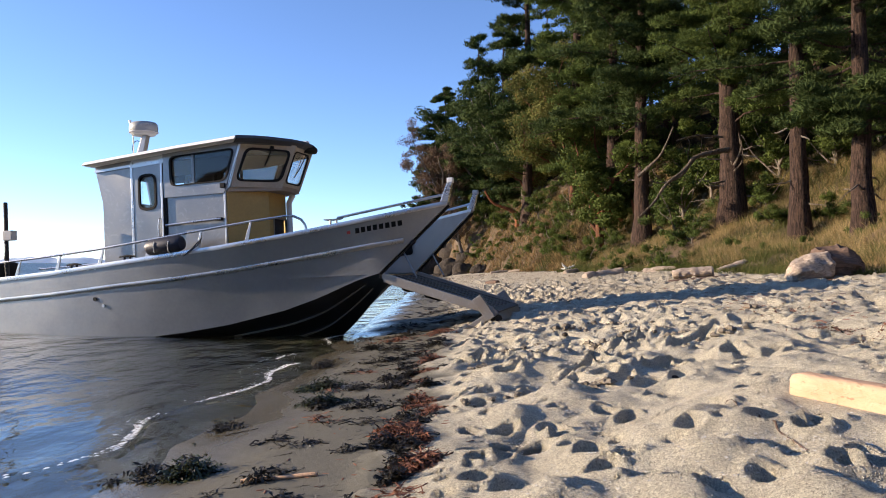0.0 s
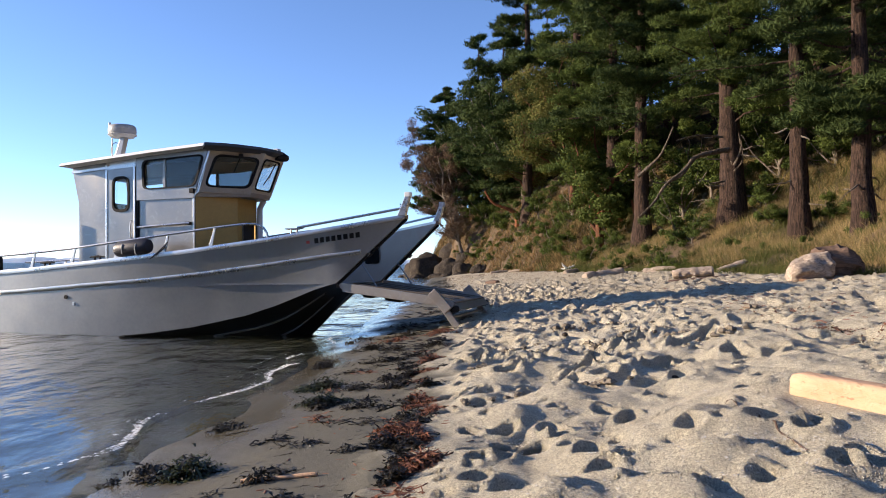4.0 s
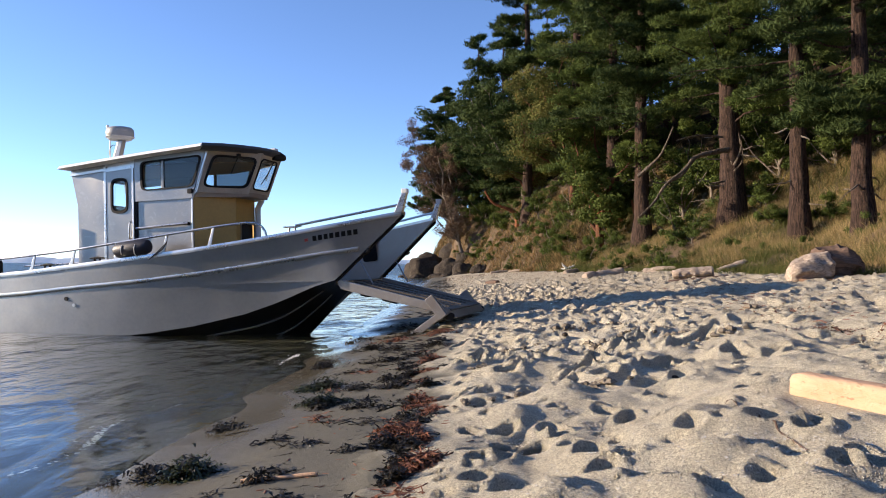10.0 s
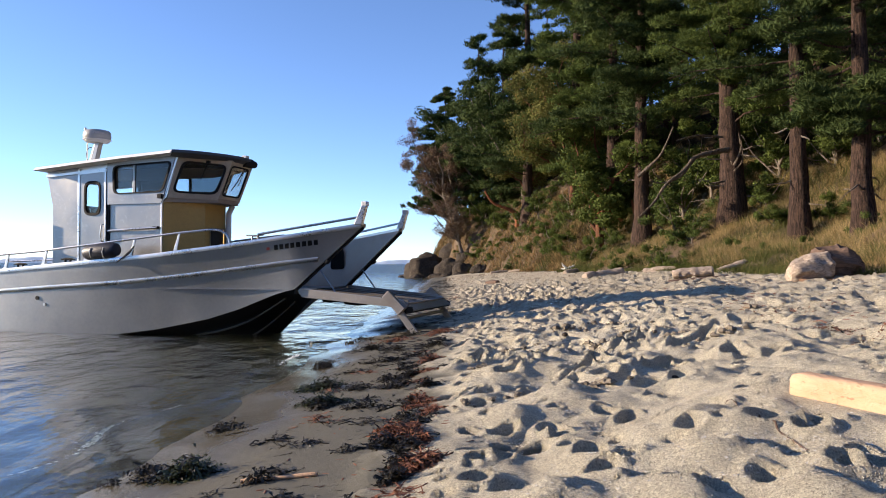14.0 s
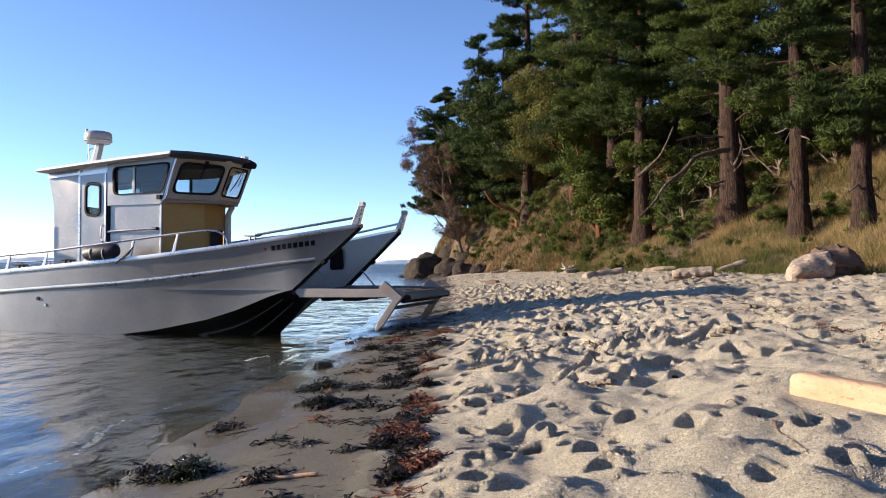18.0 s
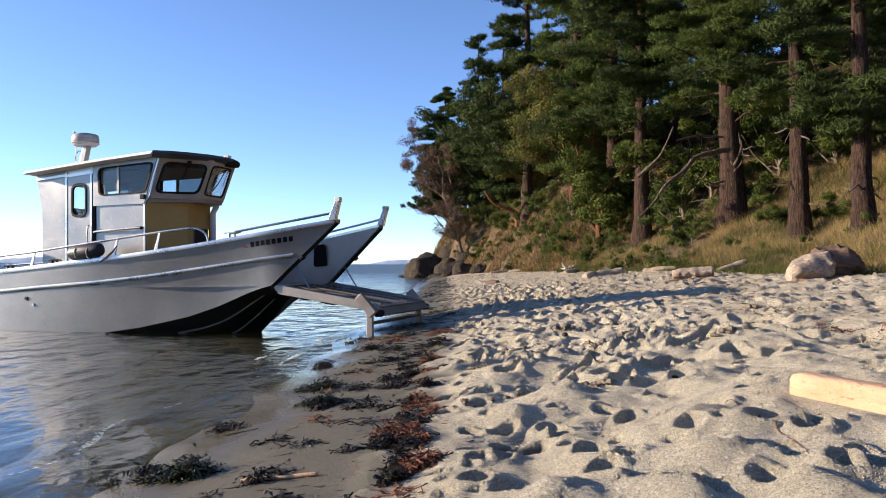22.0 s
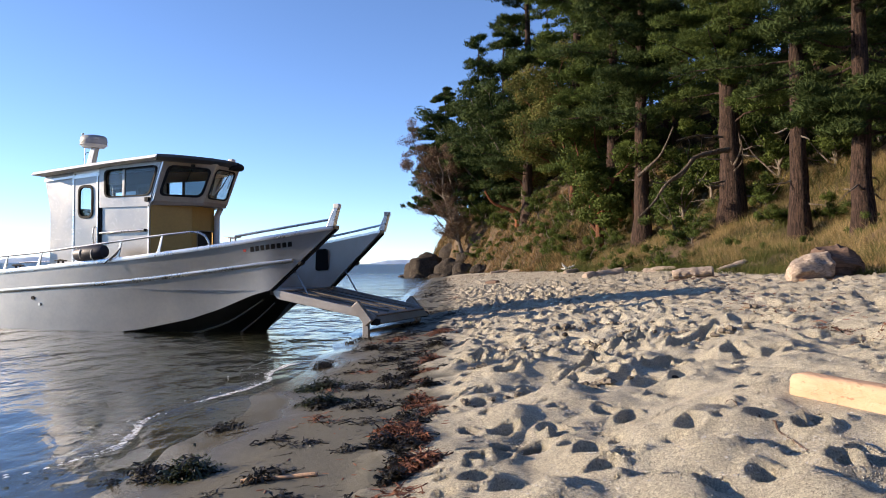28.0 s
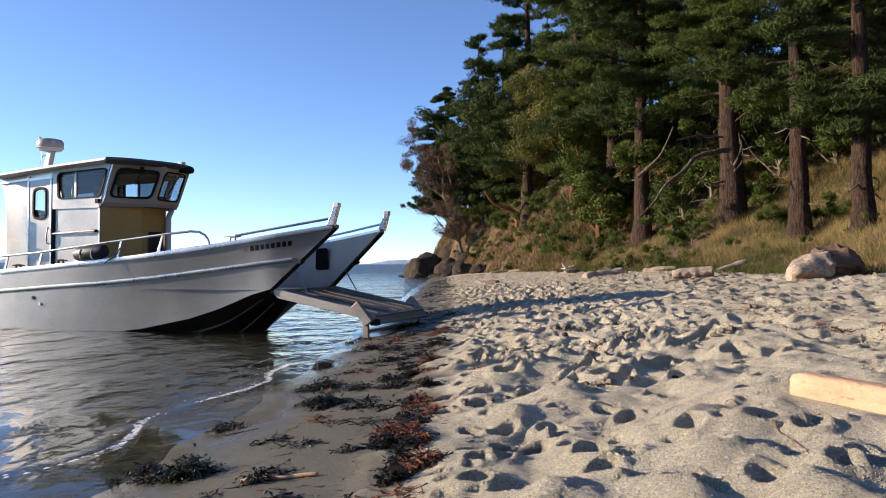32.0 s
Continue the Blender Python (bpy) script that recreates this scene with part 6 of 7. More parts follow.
# ---- grass on the bank ----
def blades(n, seed, mat, name, label, umin, umax, ymin, ymax, hmin, hmax, width):
    rng = np.random.default_rng(seed)
    y = ymin + (ymax - ymin) * rng.random(n) ** 1.4
    u = umin + (umax - umin) * rng.random(n)
    x = grass_x(y) + u
    keep = value_noise(x, y, 1.3, seed) + 0.25 * rng.random(n) > 0.42
    x, y = x[keep], y[keep]
    z = base_height(x, y) + np.clip(x - grass_x(y), 0, 2) * (value_noise(x, y, 2.5, 4) - 0.5) * 0.6 - 0.03
    z += np.clip(x - grass_x(y), 0, 1) * ((y > 30) * (value_noise(x, y, 0.9, 14) - 0.5) * 0.5 + (y > 34) * ((value_noise(x, y, 1.9, 24) - 0.5) * 1.3 + (value_noise(x, y, 0.7, 25) - 0.5) * 0.6))
    n = len(x)
    h = rng.uniform(hmin, hmax, n) * (0.3 + 0.8 * value_noise(x, y, 2.0, seed + 1) + 0.7 * value_noise(x, y, 0.5, seed + 2))
    a = rng.uniform(0, math.pi, n)
    w = width * rng.uniform(0.6, 1.4, n) * (1 + y / 40)
    lx, ly = rng.normal(0.06, 0.5, n) * h, rng.normal(0, 0.5, n) * h
    p0 = np.stack([x - np.cos(a) * w, y - np.sin(a) * w, z], 1)
    p1 = np.stack([x + np.cos(a) * w, y + np.sin(a) * w, z], 1)
    p2 = np.stack([x + lx, y + ly, z + h], 1)
    v = np.stack([p0, p1, p2], 1).reshape(-1, 3)
    ob = array_mesh(name, v, np.arange(n * 3).reshape(n, 3), mat)
    return tagged(ob, label, "grass", kind="stuff")


blades(230000, 71, GRASS, "dry_grass", "tall dry golden grass on the bank", 0.2, 7.5, 11, 40, 0.07, 0.40, 0.0030)
blades(95000, 72, GRASS_FAR, "far_dry_grass", "dry brown grass on the steep far bank", -0.2, 4.5, 35, 74, 0.08, 0.34, 0.007)


def tuft(seed, col, row, z, r, n, hi):
    """A small clump of fresh green grass on the sand."""
    rng = np.random.default_rng(seed)
    x0, y0 = on_beach(col, row, z)
    a, q = rng.uniform(0, 6.28, n), r * rng.random(n) ** 0.6
    x, y = x0 + q * np.cos(a), y0 + q * np.sin(a)
    zz = np.array([height(i, j) for i, j in zip(x, y)]) - 0.01
    h = hi * rng.uniform(0.4, 1.0, n)
    b = rng.uniform(0, 3.14, n)
    p0 = np.stack([x - 0.004 * np.cos(b), y - 0.004 * np.sin(b), zz], 1)
    p1 = np.stack([x + 0.004 * np.cos(b), y + 0.004 * np.sin(b), zz], 1)
    p2 = np.stack([x + (x - x0) * 0.6 + rng.normal(0, 0.04, n), y + (y - y0) * 0.6 + rng.normal(0, 0.04, n), zz + h], 1)
    return tagged(array_mesh("grass_tuft", np.stack([p0, p1, p2], 1).reshape(-1, 3), np.arange(n * 3).reshape(n, 3), BUSH), "small fresh green grass tuft on the sand", "grass", kind="stuff")


blades(24000, 75, GRASS_GREEN, "far_green_grass", "green plants on the steep far bank", -0.2, 4.5, 33, 74, 0.10, 0.35, 0.009)
blades(30000, 73, GRASS_GREEN, "beach_plants", "low green plants at the edge of the sand", -0.7, 1.0, 12, 34, 0.07, 0.22, 0.006)
blades(110000, 74, GRASS_GREEN, "green_grass", "green grass among the dry stalks", 0.3, 7.0, 11, 45, 0.06, 0.32, 0.0042)


# ---- seaweed and litter along the tide line ----
def build_weed(seed, x, y, sx, sy, n, mat, name, label, thick=0.05, width=0.016, length=0.10):
    """A ragged heap: blades thrown along a few arms, high in the middle and thin at the ends."""
    rng = np.random.default_rng(seed)
    verts, quads = [], []
    arms = []
    for _ in range(int(rng.integers(4, 8))):
        a = rng.uniform(0, 2 * math.pi)
        arms.append((math.cos(a) * sx * rng.uniform(0.4, 1.25), math.sin(a) * sy * rng.uniform(0.4, 1.25), rng.uniform(0.06, 0.22)))
    for _ in range(n):
        ax, ay, fat = arms[int(rng.integers(len(arms)))]
        t = rng.random() ** 1.3
        px, py = x + ax * t + rng.normal(0, sx * fat), y + ay * t + rng.normal(0, sy * fat)
        z = height(px, py) + 0.003 + abs(rng.normal(0, thick * 0.55)) * (1 - t) ** 0.7
        a = math.atan2(ay, ax) + rng.normal(0, 1.0)
        w = width * rng.uniform(0.35, 1.5)
        step = length * rng.uniform(0.18, 0.5)
        k = len(verts)
        for i, f in enumerate((0.4, 1.0, 1.1, 0.75, 0.15)):
            curl = rng.normal(0, 0.5)
            verts.append((px - math.sin(a) * w * f, py + math.cos(a) * w * f, z + curl * w))
            verts.append((px + math.sin(a) * w * f, py - math.cos(a) * w * f, z - curl * w))
            a += rng.normal(0, 0.55)
            px, py = px + math.cos(a) * step, py + math.sin(a) * step
            z = max(height(px, py) + 0.002, z + rng.normal(-0.002, 0.007))
        quads += [(k + 2 * i, k + 2 * i + 1, k + 2 * i + 3, k + 2 * i + 2) for i in range(4)]
    ob = array_mesh(name, np.array(verts), np.array(quads), mat, smooth=True)
    return tagged(ob, label, "seaweed", "seaweed on the tide line", "stuff")


def on_beach(col, row, z):
    """The place on the beach, at a height, seen at a column and row of the view."""
    d = (1.13 - z) * 1300.0 / (row - 467.5 - 0.0038 * (col - 784))
    return at_column(col, d), d


for i, (col, row, z, sx, sy, n, kind) in enumerate((
        (345, 848, 0.03, 0.11, 0.07, 150, "g"), (265, 838, 0.02, 0.08, 0.04, 70, "k"), (580, 682, 0.09, 0.16, 0.10, 130, "g"), (565, 722, 0.08, 0.17, 0.10, 170, "g"),
        (575, 636, 0.09, 0.20, 0.10, 110, "k"), (655, 614, 0.13, 0.24, 0.12, 120, "k"), (690, 640, 0.14, 0.2, 0.10, 100, "k"), (700, 690, 0.14, 0.14, 0.08, 90, "k"),
        (725, 668, 0.17, 0.12, 0.12, 120, "k"), (735, 720, 0.17, 0.09, 0.09, 130, "r"), (700, 785, 0.16, 0.09, 0.05, 110, "r"), (690, 815, 0.16, 0.07, 0.09, 130, "k"),
        (730, 855, 0.17, 0.06, 0.05, 120, "r"), (705, 850, 0.16, 0.06, 0.06, 120, "k"), (760, 640, 0.20, 0.14, 0.14, 110, "r"), (770, 612, 0.20, 0.18, 0.2, 110, "k"),
        (780, 590, 0.21, 0.22, 0.3, 120, "r"), (800, 560, 0.22, 0.25, 0.6, 100, "k"), (720, 745, 0.17, 0.06, 0.09, 90, "k"), (690, 880, 0.16, 0.06, 0.05, 90, "k"), (460, 875, 0.07, 0.08, 0.02, 40, "k"),
        (810, 530, 0.25, 0.3, 1.2, 90, "r"), (760, 525, 0.1, 0.3, 1.5, 90, "k"), (790, 510, 0.2, 0.4, 2.5, 120, "k"), (1470, 572, 0.66, 0.5, 0.2, 50, "r"), (1380, 556, 0.62, 0.5, 0.2, 35, "r"), (1545, 580, 0.66, 0.4, 0.2, 40, "r"), (225, 848, 0.02, 0.10, 0.010, 22, "k"), (748, 724, 0.185, 0.09, 0.10, 110, "r"), (728, 788, 0.175, 0.08, 0.07, 110, "r"), (752, 842, 0.185, 0.07, 0.07, 110, "r"), (722, 812, 0.175, 0.07, 0.05, 90, "k"), (738, 756, 0.18, 0.07, 0.06, 90, "k"), (300, 842, 0.03, 0.10, 0.05, 60, "k"), (745, 628, 0.18, 0.2, 0.06, 60, "k"), (640, 596, 0.10, 0.3, 0.10, 50, "k"), (700, 600, 0.14, 0.3, 0.12, 70, "r"), (730, 590, 0.17, 0.3, 0.15, 80, "k"), (690, 672, 0.14, 0.16, 0.06, 60, "k"), (755, 690, 0.19, 0.08, 0.1, 80, "k"), (640, 690, 0.11, 0.14, 0.03, 40, "k"), (755, 845, 0.19, 0.04, 0.06, 70, "r"), (765, 740, 0.19, 0.05, 0.08, 60, "r"), (720, 575, 0.15, 0.4, 0.2, 80, "k"), (760, 555, 0.18, 0.4, 0.5, 90, "k"), (640, 728, 0.12, 0.16, 0.02, 50, "k"), (690, 730, 0.15, 0.12, 0.03, 70, "k"), (715, 655, 0.16, 0.2, 0.03, 70, "k"),
        (675, 800, 0.15, 0.05, 0.07, 90, "k"), (660, 640, 0.13, 0.3, 0.03, 60, "k"), (735, 765, 0.18, 0.06, 0.08, 80, "k"), (705, 618, 0.15, 0.3, 0.08, 70, "k"), (745, 800, 0.18, 0.04, 0.05, 60, "r"), (385, 755, 0.05, 0.14, 0.012, 30, "k"), (405, 748, 0.05, 0.10, 0.012, 30, "k"))):
    x, y = on_beach(col, row, z)
    if sy > 0.03 and row > 585:
        sx, sy, n = sx * 0.85, max(sy, sx * 1.1), int(n * 1.4)
    mat, label = {"k": (WEED, "clump of wet black seaweed"), "g": (WEED_GREEN, "clump of wet olive seaweed"), "r": (WEED_RED, "clump of dry rust-red seaweed")}[kind]
    if kind == "k" and col > 660 and row > 690:
        n = int(n * 0.5)
    if kind == "g":
        sx, sy, n = sx * 1.12, sy * 1.12, int(n * 1.2)
        build_weed(200 + i, x, y, sx, sy, n, WEED, "seaweed_clump", "clump of wet black seaweed", 0.07, 0.0055, 0.05)
    if kind == "r":
        build_weed(200 + i, x, y, sx * 1.1, sy * 1.1, int(n * 0.5), WEED, "seaweed_clump", "clump of wet black seaweed", 0.03, 0.005, 0.05)
    build_weed(100 + i, x, y, sx * 1.25, sy * 1.25, int(n * (1.9 if kind != "r" else 2.5)), mat, "seaweed_clump", label, {"k": 0.06, "g": 0.085, "r": 0.035}[kind], 0.0048 if kind != "r" else 0.0032, 0.042)


rng_weed = np.random.default_rng(404)
for i in range(46):
    y = 2.7 + 6.5 * rng_weed.random() ** 1.5
    x = float(shore_x(y)) + 0.55 + 1.05 * rng_weed.random() ** 0.6
    kind = rng_weed.random()
    mat, label = (WEED_RED, "scrap of dry rust-red seaweed") if kind < 0.25 else (WEED, "scrap of wet black seaweed")
    build_weed(500 + i, x, y, rng_weed.uniform(0.05, 0.16), rng_weed.uniform(0.03, 0.10), int(rng_weed.integers(14, 50)), mat, "seaweed_scrap", label, 0.025, rng_weed.uniform(0.002, 0.005), 0.06)


def build_litter(n, seed, name, label, category, mat, place, size, flat):
    """Small loose bits strewn over the sand."""
    rng = np.random.default_rng(seed)
    verts, quads = [], []
    for _ in range(n):
        x, y = place(rng)
        a = rng.uniform(0, math.pi)
        ln, wd = size * rng.uniform(0.5, 1.6), size * flat * rng.uniform(0.6, 1.4)
        z = height(x, y) + 0.002
        k = len(verts)
        c, s = math.cos(a), math.sin(a)
        for u, v, h in ((-1, -1, 0), (1, -1, 0), (1, 1, 0), (-1, 1, 0), (-0.8, 0, 1), (0.8, 0, 1)):
            verts.append((x + c * ln * u - s * wd * v, y + s * ln * u + c * wd * v, z + h * wd * 0.8 - 0.001))
        quads += [(k, k + 1, k + 5, k + 4), (k + 2, k + 3, k + 4, k + 5)]
    return tagged(array_mesh(name, np.array(verts), np.array(quads), mat), label, category, kind="stuff")


def tide_place(rng):
    y = 2.6 + 14 * rng.random() ** 1.6
    return float(shore_x(y)) + rng.normal(1.25, 0.3), y


def near_sand(rng):
    y = 2.4 + 5 * rng.random() ** 1.4
    return rng.uniform(0.15, 0.62 * y), y


def shell_patch(rng):
    return rng.normal(1.2, 0.3), rng.normal(2.8, 0.3)


def far_line(rng):
    y = 8 + 36 * rng.random()
    return float(shore_x(y)) + rng.normal(1.2, 0.35), y


def far_sand(rng):
    y = 8 + 40 * rng.random()
    return float(shore_x(y)) + 1.4 + rng.random() * float(grass_x(y) - shore_x(y) - 1.3), y


def top_sand(rng):
    y = rng.uniform(6.5, 14)
    return float(np.interp(y, [6, 14], [3.2, 5.0])) + rng.normal(0, 0.4), y


build_litter(150, 81, "tide_litter", "black twigs and weed scraps on wet sand", "litter", WEED, tide_place, 0.018, 0.09)
build_litter(160, 82, "red_scraps", "rust-red weed scraps along the tide line", "litter", WEED_RED, tide_place, 0.018, 0.2)
build_litter(1500, 83, "shell_grit", "white broken shell bits on dry sand", "shells", SHELL, near_sand, 0.0042, 0.7)
build_litter(900, 87, "tide_line", "dark line of weed scraps along the far shore", "seaweed", WEED, far_line, 0.05, 0.3)
build_litter(5200, 86, "beach_scraps", "dark twigs and bark scraps strewn over the upper beach", "litter", DRIFT_DARK, far_sand, 0.034, 0.22)
build_litter(420, 85, "shell_bed", "dense patch of white broken shells on dry sand", "shells", SHELL, shell_patch, 0.0036, 0.7)
build_litter(620, 84, "wood_scraps", "reddish bark scraps on dry sand", "litter", WEED_RED, top_sand, 0.032, 0.18)


def build_crumbs(n, seed, y0, y1, size, name):
    """Coarse grains and crumbs that roughen the dry sand."""
    rng = np.random.default_rng(seed)
    y = y0 + (y1 - y0) * rng.random(n) ** 1.3
    x = shore_x(y) + 1.75 + rng.random(n) * (0.63 * y - shore_x(y) - 1.75)
    s = size * rng.uniform(0.5, 1.6, n)
    z = np.array([height(a, b) for a, b in zip(x, y)])
    turn = rng.uniform(0, 6.28, n)
    pts = [np.stack([x + s * np.cos(turn + k * 2.09), y + s * np.sin(turn + k * 2.09), z - 0.0005], 1) for k in range(3)]
    pts.append(np.stack([x + s * rng.normal(0, 0.3, n), y + s * rng.normal(0, 0.3, n), z + s * rng.uniform(0.5, 1.1, n)], 1))
    v = np.stack(pts, 1).reshape(-1, 3)
    k = np.arange(n)[:, None] * 4
    f = np.concatenate([k + np.array([0, 1, 3]), k + np.array([1, 2, 3]), k + np.array([2, 0, 3])])
    return tagged(array_mesh(name, v, f, CRUMB), "coarse sand grains and crumbs on the beach", "sand", kind="stuff")


def build_clods(seed, x, y, sx, sy, n, big):
    """Crumbled damp lumps thrown up where the sand was dug over."""
    rng = np.random.default_rng(seed)
    g = Geo()
    for _ in range(n):
        px, py = x + rng.normal(0, sx * 0.5), y + rng.normal(0, sy * 0.5)
        r = big * rng.uniform(0.25, 1.0) ** 1.5
        c = Vector((px, py, height(px, py) + r * 0.3))
        vs, fs = [], []
        for i in range(5):
            for k in range(7):
                th, ph = math.pi * (i + 0.5) / 5, 2 * math.pi * k / 7
                d = Vector((math.sin(th) * math.cos(ph), math.sin(th) * math.sin(ph), math.cos(th) * 0.6)) * r * rng.uniform(0.5, 1.35)
                vs.append(c + d)
        for i in range(4):
            fs += [(i * 7 + k, (i + 1) * 7 + k, (i + 1) * 7 + (k + 1) % 7, i * 7 + (k + 1) % 7) for k in range(7)]
        fs += [tuple(range(7)), tuple(range(34, 27, -1))]
        g.add(vs, fs)
    return tagged(g.out("sand_clods", DAMP_SAND, None, "", smooth=True, angle=30), "crumbled damp sand clods on the dug sand", "sand clods", kind="stuff")


for i, (col, row, sx, sy, n, big) in enumerate(((1002, 594, 0.22, 0.10, 26, 0.05), (1074, 588, 0.2, 0.08, 20, 0.04), (1067, 620, 0.34, 0.10, 40, 0.045), (982, 622, 0.26, 0.08, 26, 0.04), (1198, 620, 0.22, 0.1, 26, 0.045), (858, 636, 0.2, 0.06, 20, 0.04),
                                                (963, 687, 0.3, 0.05, 40, 0.03), (1048, 684, 0.2, 0.05, 26, 0.035), (1276, 631, 0.15, 0.05, 16, 0.04), (1338, 582, 0.1, 0.06, 9, 0.06), (1021, 546, 0.2, 0.08, 16, 0.06), (832, 692, 0.12, 0.04, 14, 0.03), (1185, 595, 0.2, 0.06, 20, 0.04), (920, 610, 0.25, 0.08, 24, 0.04), (1130, 605, 0.3, 0.08, 26, 0.035))):
    xk, yk = on_beach(col, row, 0.36)
    build_clods(300 + i, xk, yk, sx, sy, n, big)

def sand_root(way, r, label):
    """A dead root half sunk in the sand, following the ground."""
    pts = []
    for (c0, r0), (c1, r1) in zip(way[:-1], way[1:]):
        for k in range(8):
            x, y = on_sand(c0 + (c1 - c0) * k / 8, r0 + (r1 - r0) * k / 8)
            pts.append((x, y + 0.012 * math.sin(len(pts) * 1.7), height(x, y) - r * 0.1))
    n = len(pts)
    ob = Geo().tube(pts, [r * (0.5 + 0.5 * math.sin(math.pi * (k + 0.6) / n)) for k in range(n)], 6).out("beach_root", DRIFT_DARK, None, "", smooth=True)
    return tagged(ob, label, "root", "driftwood on the beach")


sand_root(((1281, 720), (1330, 742), (1381, 770), (1470, 816), (1566, 863)), 0.0045, "thin dark dead root half buried in the sand")
for k, (col, row, r) in enumerate(((1194, 664, 0.024), (1337, 581, 0.05), (1000, 600, 0.03))):
    xk, yk = on_sand(col, row)
    pebble = build_rock(60 + k, (xk, yk, height(xk, yk) + r * 0.4), (r, r, r * 0.8), "small dark pebble on the sand", "pebble")
    pebble["group"] = "pebbles on the sand"
# a bleached root stump with upright prongs at the grass edge
xk, yk = at_column(1004, 33.0), 33.0
g = Geo()
rng_root = np.random.default_rng(9)
for k in range(7):
    a = k * 0.9
    p = np.array((xk, yk, height(xk, yk) + 0.05))
    g.tube(bend(p, p + np.array((math.cos(a) * 0.30, math.sin(a) * 0.2, rng_root.uniform(0.05, 0.28))), rng_root, 6, 0.3), [0.07, 0.065, 0.055, 0.045, 0.035, 0.015], 7)
tagged(g.out("root_stump", SHELL, None, "", smooth=True), "bleached white root stump with upright prongs", "driftwood", "driftwood on the beach")
tuft(95, 1556, 508, 0.62, 0.30, 700, 0.28)
tuft(96, 1540, 500, 0.62, 0.22, 400, 0.22)
tuft(97, 1035, 488, 0.60, 0.5, 500, 0.16)
build_crumbs(36000, 91, 2.25, 4.2, 0.0026, "sand_grains")
build_crumbs(24000, 92, 3.6, 9.0, 0.0045, "sand_crumbs")
x0, y0 = on_beach(430, 876, 0.06)
build_log(31, (x0, y0, height(x0, y0) + 0.01), (x0 + 0.36, y0 - 0.03, height(x0 + 0.36, y0) + 0.008), 0.011, LOG_PALE, "thin pale stick on wet sand", "beach_stick", 1.0, "driftwood on the beach", 8)
for k, (col, row, dx, dy) in enumerate(((520, 818, -0.10, -0.03), (535, 800, 0.03, -0.10), (400, 758, 0.20, 0.05), (548, 757, 0.16, -0.04), (600, 770, 0.09, 0.03), (655, 700, 0.32, 0.10))):
    xk, yk = on_beach(col, row, 0.08)
    build_log(40 + k, (xk, yk, height(xk, yk) + 0.004), (xk + dx, yk + dy, height(xk + dx, yk + dy) + 0.003), 0.0024, WEED, "thin dark weed stalk on wet sand", "weed_stalk", 1.0, "weed stalks on the sand", 6)


# ---- far land across the water ----
def build_island(seed, x0, x1, y, h, label):
    rng = np.random.default_rng(seed)
    n = 60
    xs = np.linspace(x0, x1, n)
    t = np.linspace(0, 1, n)
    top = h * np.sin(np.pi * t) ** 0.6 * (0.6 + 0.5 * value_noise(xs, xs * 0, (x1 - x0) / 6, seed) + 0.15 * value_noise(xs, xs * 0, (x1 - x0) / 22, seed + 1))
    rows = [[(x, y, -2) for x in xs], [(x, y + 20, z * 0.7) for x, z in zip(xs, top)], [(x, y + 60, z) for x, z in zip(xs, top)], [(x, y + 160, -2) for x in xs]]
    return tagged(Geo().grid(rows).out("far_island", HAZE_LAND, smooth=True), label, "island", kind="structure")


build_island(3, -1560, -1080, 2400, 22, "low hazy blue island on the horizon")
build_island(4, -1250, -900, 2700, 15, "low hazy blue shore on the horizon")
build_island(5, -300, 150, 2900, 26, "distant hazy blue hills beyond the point")


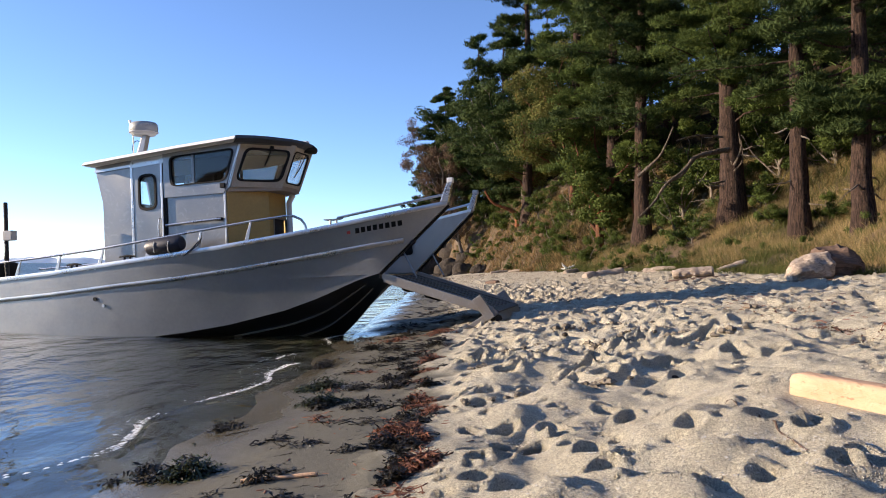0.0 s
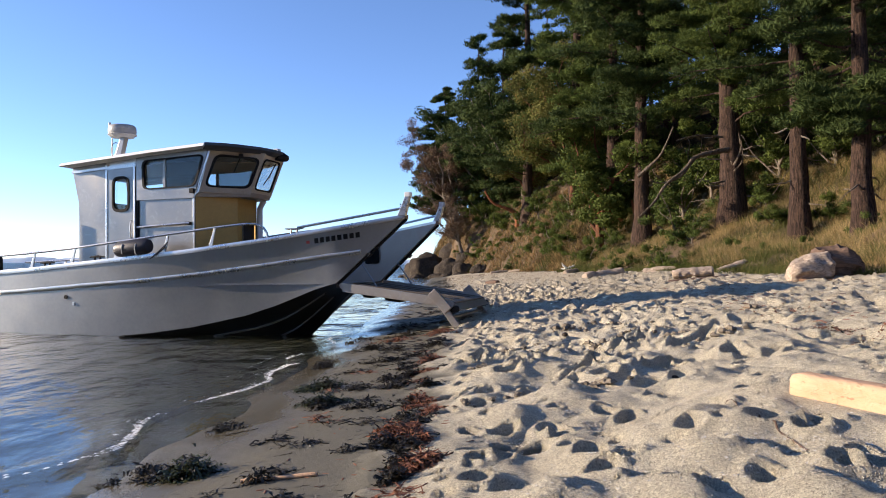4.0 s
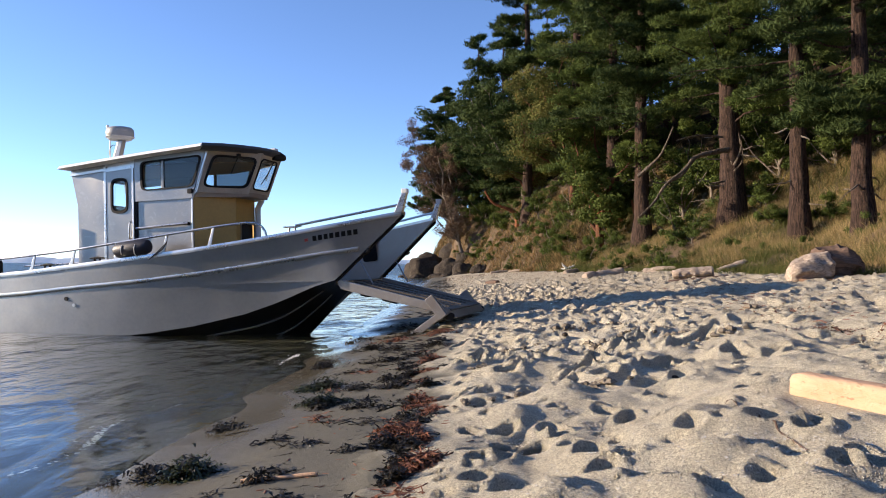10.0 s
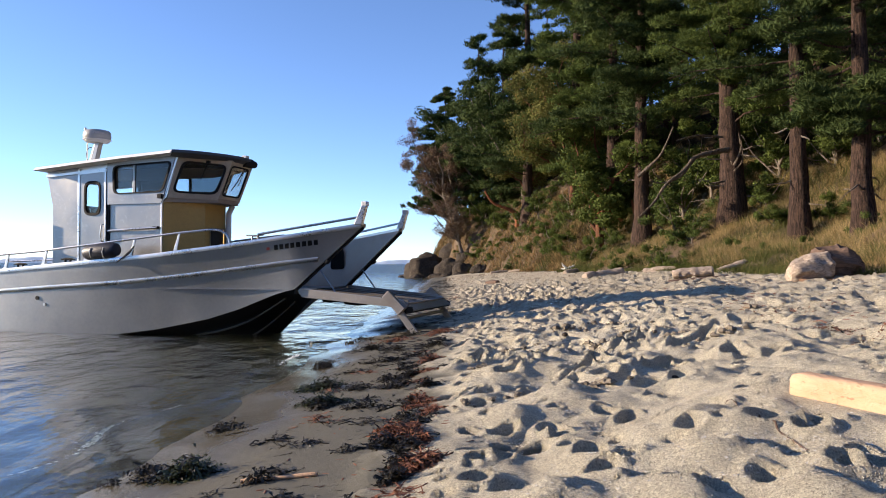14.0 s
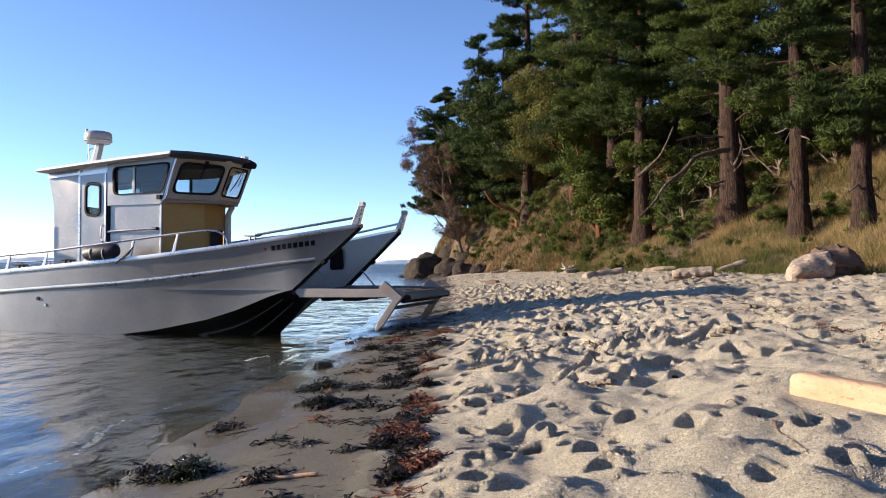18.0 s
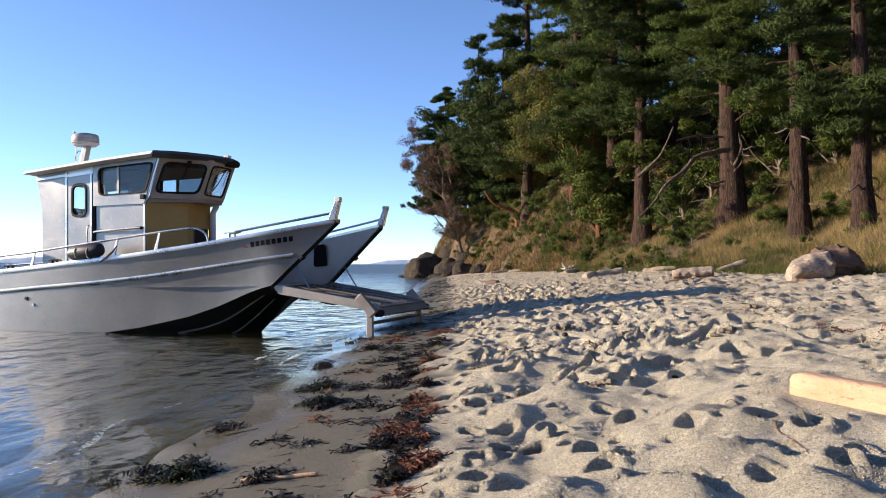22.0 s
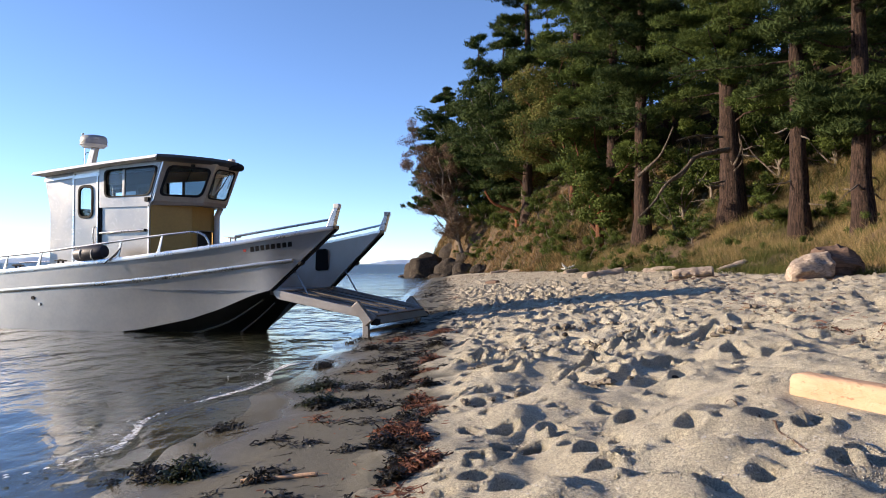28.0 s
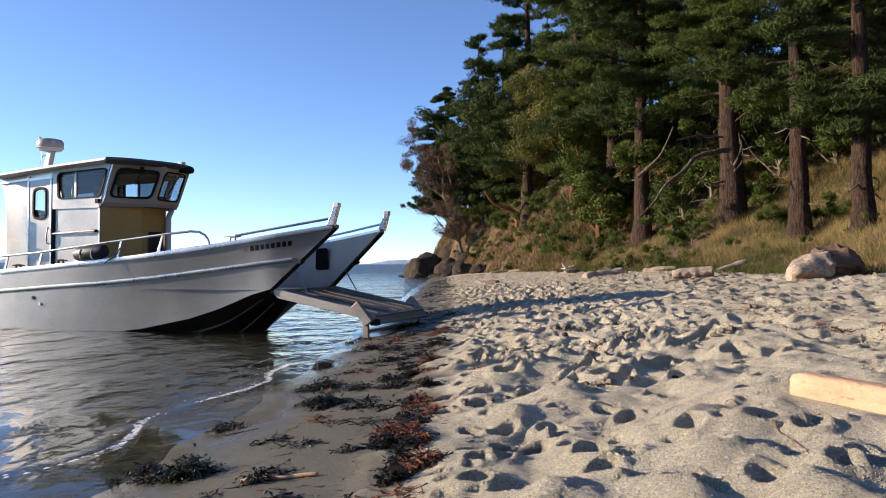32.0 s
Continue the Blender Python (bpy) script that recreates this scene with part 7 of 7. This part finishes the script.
# ---- all that moves ----
def motions():
    # seconds, x, y, z, yaw and pitch of the craft, then ramp and leg angles (degrees)
    rows = [
        (0.0, 0.439, 11.214, 0.188, -14.11, -3.13, -18.5, -39.6),
        (0.5, 0.385, 11.236, 0.212, -14.26, -3.31, -18.75, -32.6),
        (1.0, 0.287, 11.265, 0.246, -14.43, -3.39, -18.25, -18.1),
        (1.5, 0.158, 11.287, 0.26, -14.83, -3.52, -18.0, 4.5),
        (2.0, 0.008, 11.311, 0.236, -15.28, -3.48, -17.75, 12.3),
        (2.5, -0.172, 11.35, 0.132, -15.63, -2.51, -17.0, 40.5),
        (3.0, -0.198, 11.36, 0.043, -15.66, -1.75, -14.0, 48.3),
        (3.5, -0.206, 11.378, -0.007, -15.73, -0.99, -11.25, 46.3),
        (5.5, -0.231, 11.423, 0.007, -15.88, -1.24, 1.5, 24.3),
        (6.0, -0.235, 11.435, -0.001, -15.91, -1.08, 1.75, 9.2),
        (6.5, -0.238, 11.437, -0.006, -15.89, -1.03, 2.0, -5.0),
        (7.0, -0.24, 11.448, -0.005, -15.83, -1.03, 2.0, -21.0),
        (7.5, -0.243, 11.467, 0.003, -15.71, -1.16, 1.75, -40.9),
        (8.0, -0.244, 11.471, -0.004, -15.73, -1.03, 2.0, -44.0),
        (8.5, -0.244, 11.474, -0.006, -15.67, -0.98, -3.25, -37.7),
        (9.0, -0.258, 11.468, -0.006, -15.86, -1.19, -7.25, -42.9),
        (9.5, -0.265, 11.459, 0.003, -15.89, -1.47, -10.5, -47.0),
        (10.0, -0.235, 11.466, 0.055, -15.70, -1.93, -13.5, -42.4),
        (10.5, -0.255, 11.49, 0.051, -15.51, -1.88, -13.25, -38.6),
        (11.0, -0.367, 11.518, 0.091, -15.76, -2.19, -13.0, -23.2),
        (11.5, -0.496, 11.547, 0.105, -16.07, -2.29, -13.0, -1.3),
        (12.0, -0.649, 11.581, 0.091, -16.24, -2.15, -12.75, 19.6),
        (12.5, -0.807, 11.611, 0.011, -16.39, -1.52, -12.5, 34.0),
        (13.0, -0.846, 11.642, -0.035, -16.32, -1.03, -12.75, 38.7),
        (13.5, -0.877, 11.641, -0.118, -16.61, -0.35, -9.25, 38.9),
        (14.0, -0.881, 11.665, -0.119, -16.64, -0.18, -4.75, 42.6),
        (14.5, -0.889, 11.651, -0.126, -17.02, -0.23, -1.75, 35.5),
        (16.5, -0.901, 11.661, -0.131, -17.18, -0.10, 0.75, -2.9),
        (17.0, -0.9, 11.659, -0.134, -17.19, -0.07, 1.0, -13.1),
        (17.5, -0.911, 11.637, -0.126, -17.57, -0.25, 0.5, -29.7),
        (18.0, -0.909, 11.637, -0.127, -17.57, -0.24, 0.75, -36.0),
        (18.5, -0.905, 11.654, -0.139, -17.53, 0.04, -2.75, -35.2),
        (19.0, -0.897, 11.615, -0.125, -17.73, -0.41, -6.75, -38.7),
        (19.5, -0.876, 11.638, -0.063, -17.64, -1.01, -10.0, -41.0),
        (20.0, -0.886, 11.636, -0.075, -17.84, -0.93, -9.75, -41.2),
        (20.5, -0.963, 11.651, -0.059, -17.94, -0.94, -8.5, -29.4),
        (21.0, -1.093, 11.676, -0.04, -18.19, -1.04, -9.0, -5.0),
        (21.5, -1.235, 11.711, -0.05, -18.65, -0.89, -8.0, 5.1),
        (22.0, -1.222, 11.713, -0.051, -18.78, -1.11, -9.0, 7.9),
        (22.5, -1.215, 11.728, -0.059, -18.97, -1.05, -9.25, 8.2),
        (23.0, -1.174, 11.726, -0.086, -19.08, -0.60, -9.5, 8.9),
        (23.5, -1.277, 11.744, -0.101, -19.57, -0.38, -9.0, 8.6),
        (24.0, -1.173, 11.717, -0.094, -19.55, -0.56, -9.75, 9.2),
        (24.5, -1.277, 11.747, -0.127, -19.71, -0.38, -9.5, 9.1),
        (25.0, -1.239, 11.75, -0.129, -19.90, -0.31, -9.75, 9.4),
        (25.5, -1.287, 11.758, -0.136, -20.18, -0.36, -10.0, 9.6),
        (27.5, -1.252, 11.761, -0.143, -20.32, -0.21, -10.0, 9.8),
        (28.0, -1.255, 11.765, -0.144, -20.33, -0.16, -9.75, 9.6),
        (28.5, -1.255, 11.763, -0.143, -20.28, -0.17, -9.75, 9.6),
        (29.0, -1.255, 11.757, -0.143, -20.11, -0.15, -9.75, 9.6),
        (29.5, -1.255, 11.757, -0.143, -20.11, -0.15, -9.75, 9.6),
        (30.0, -1.253, 11.756, -0.141, -20.11, -0.18, -10.0, 9.8),
        (30.5, -1.249, 11.753, -0.138, -20.10, -0.34, -10.0, 9.7),
        (31.0, -1.249, 11.753, -0.127, -20.09, -0.37, -10.5, 10.1),
        (31.5, -1.25, 11.759, -0.13, -20.15, -0.28, -10.5, 10.2),
        (32.0, -1.253, 11.766, -0.129, -20.41, -0.29, -10.5, 10.2),
    ]
    walk(craft, [(t, pose(x, y, z, 0, pitch, yaw)) for t, x, y, z, yaw, pitch, up, leg in rows])
    walk(ramp, [(t, pose(*HINGE, 0, -up, 0)) for t, x, y, z, yaw, pitch, up, leg in rows])
    for ob in legs:
        walk(ob, [(t, pose(*LEG_PIVOT, 0, -leg, 0)) for t, x, y, z, yaw, pitch, up, leg in rows])
    for strut, top, foot in zip(struts, STRUT_TOP, STRUT_FOOT):
        aims = []
        for t, x, y, z, yaw, pitch, up, leg in rows:
            d = pose(*HINGE, 0, -up, 0) @ foot - top
            aims.append((t, pose(*top, 0, -math.degrees(math.atan2(d.z, d.x)), 0)))
        walk(strut, aims)
    walk(cabin, [(t, pose(x, 0, 0)) for t, x in ((0.0, 0.0), (28.0, 0.0), (28.5, -0.005), (29.0, -0.16), (29.5, -0.32), (30.0, -0.465), (30.5, -0.62), (31.0, -0.77), (31.5, -0.925), (32.0, -1.075))])
    # ripples drift to the shore while the level laps up and down
    drift = []
    for k in range(65):
        t = k * 0.5
        drift.append((t, pose(0.16 * t - 2.5, -0.03 * t, 0.012 * math.sin(t * 3.0) + 0.006 * math.sin(t * 1.27 + 1))))
    walk(sea, drift)
    for wave, start, period, reach in waves:
        walk(wave, wave_rows(start, period, reach))


motions()
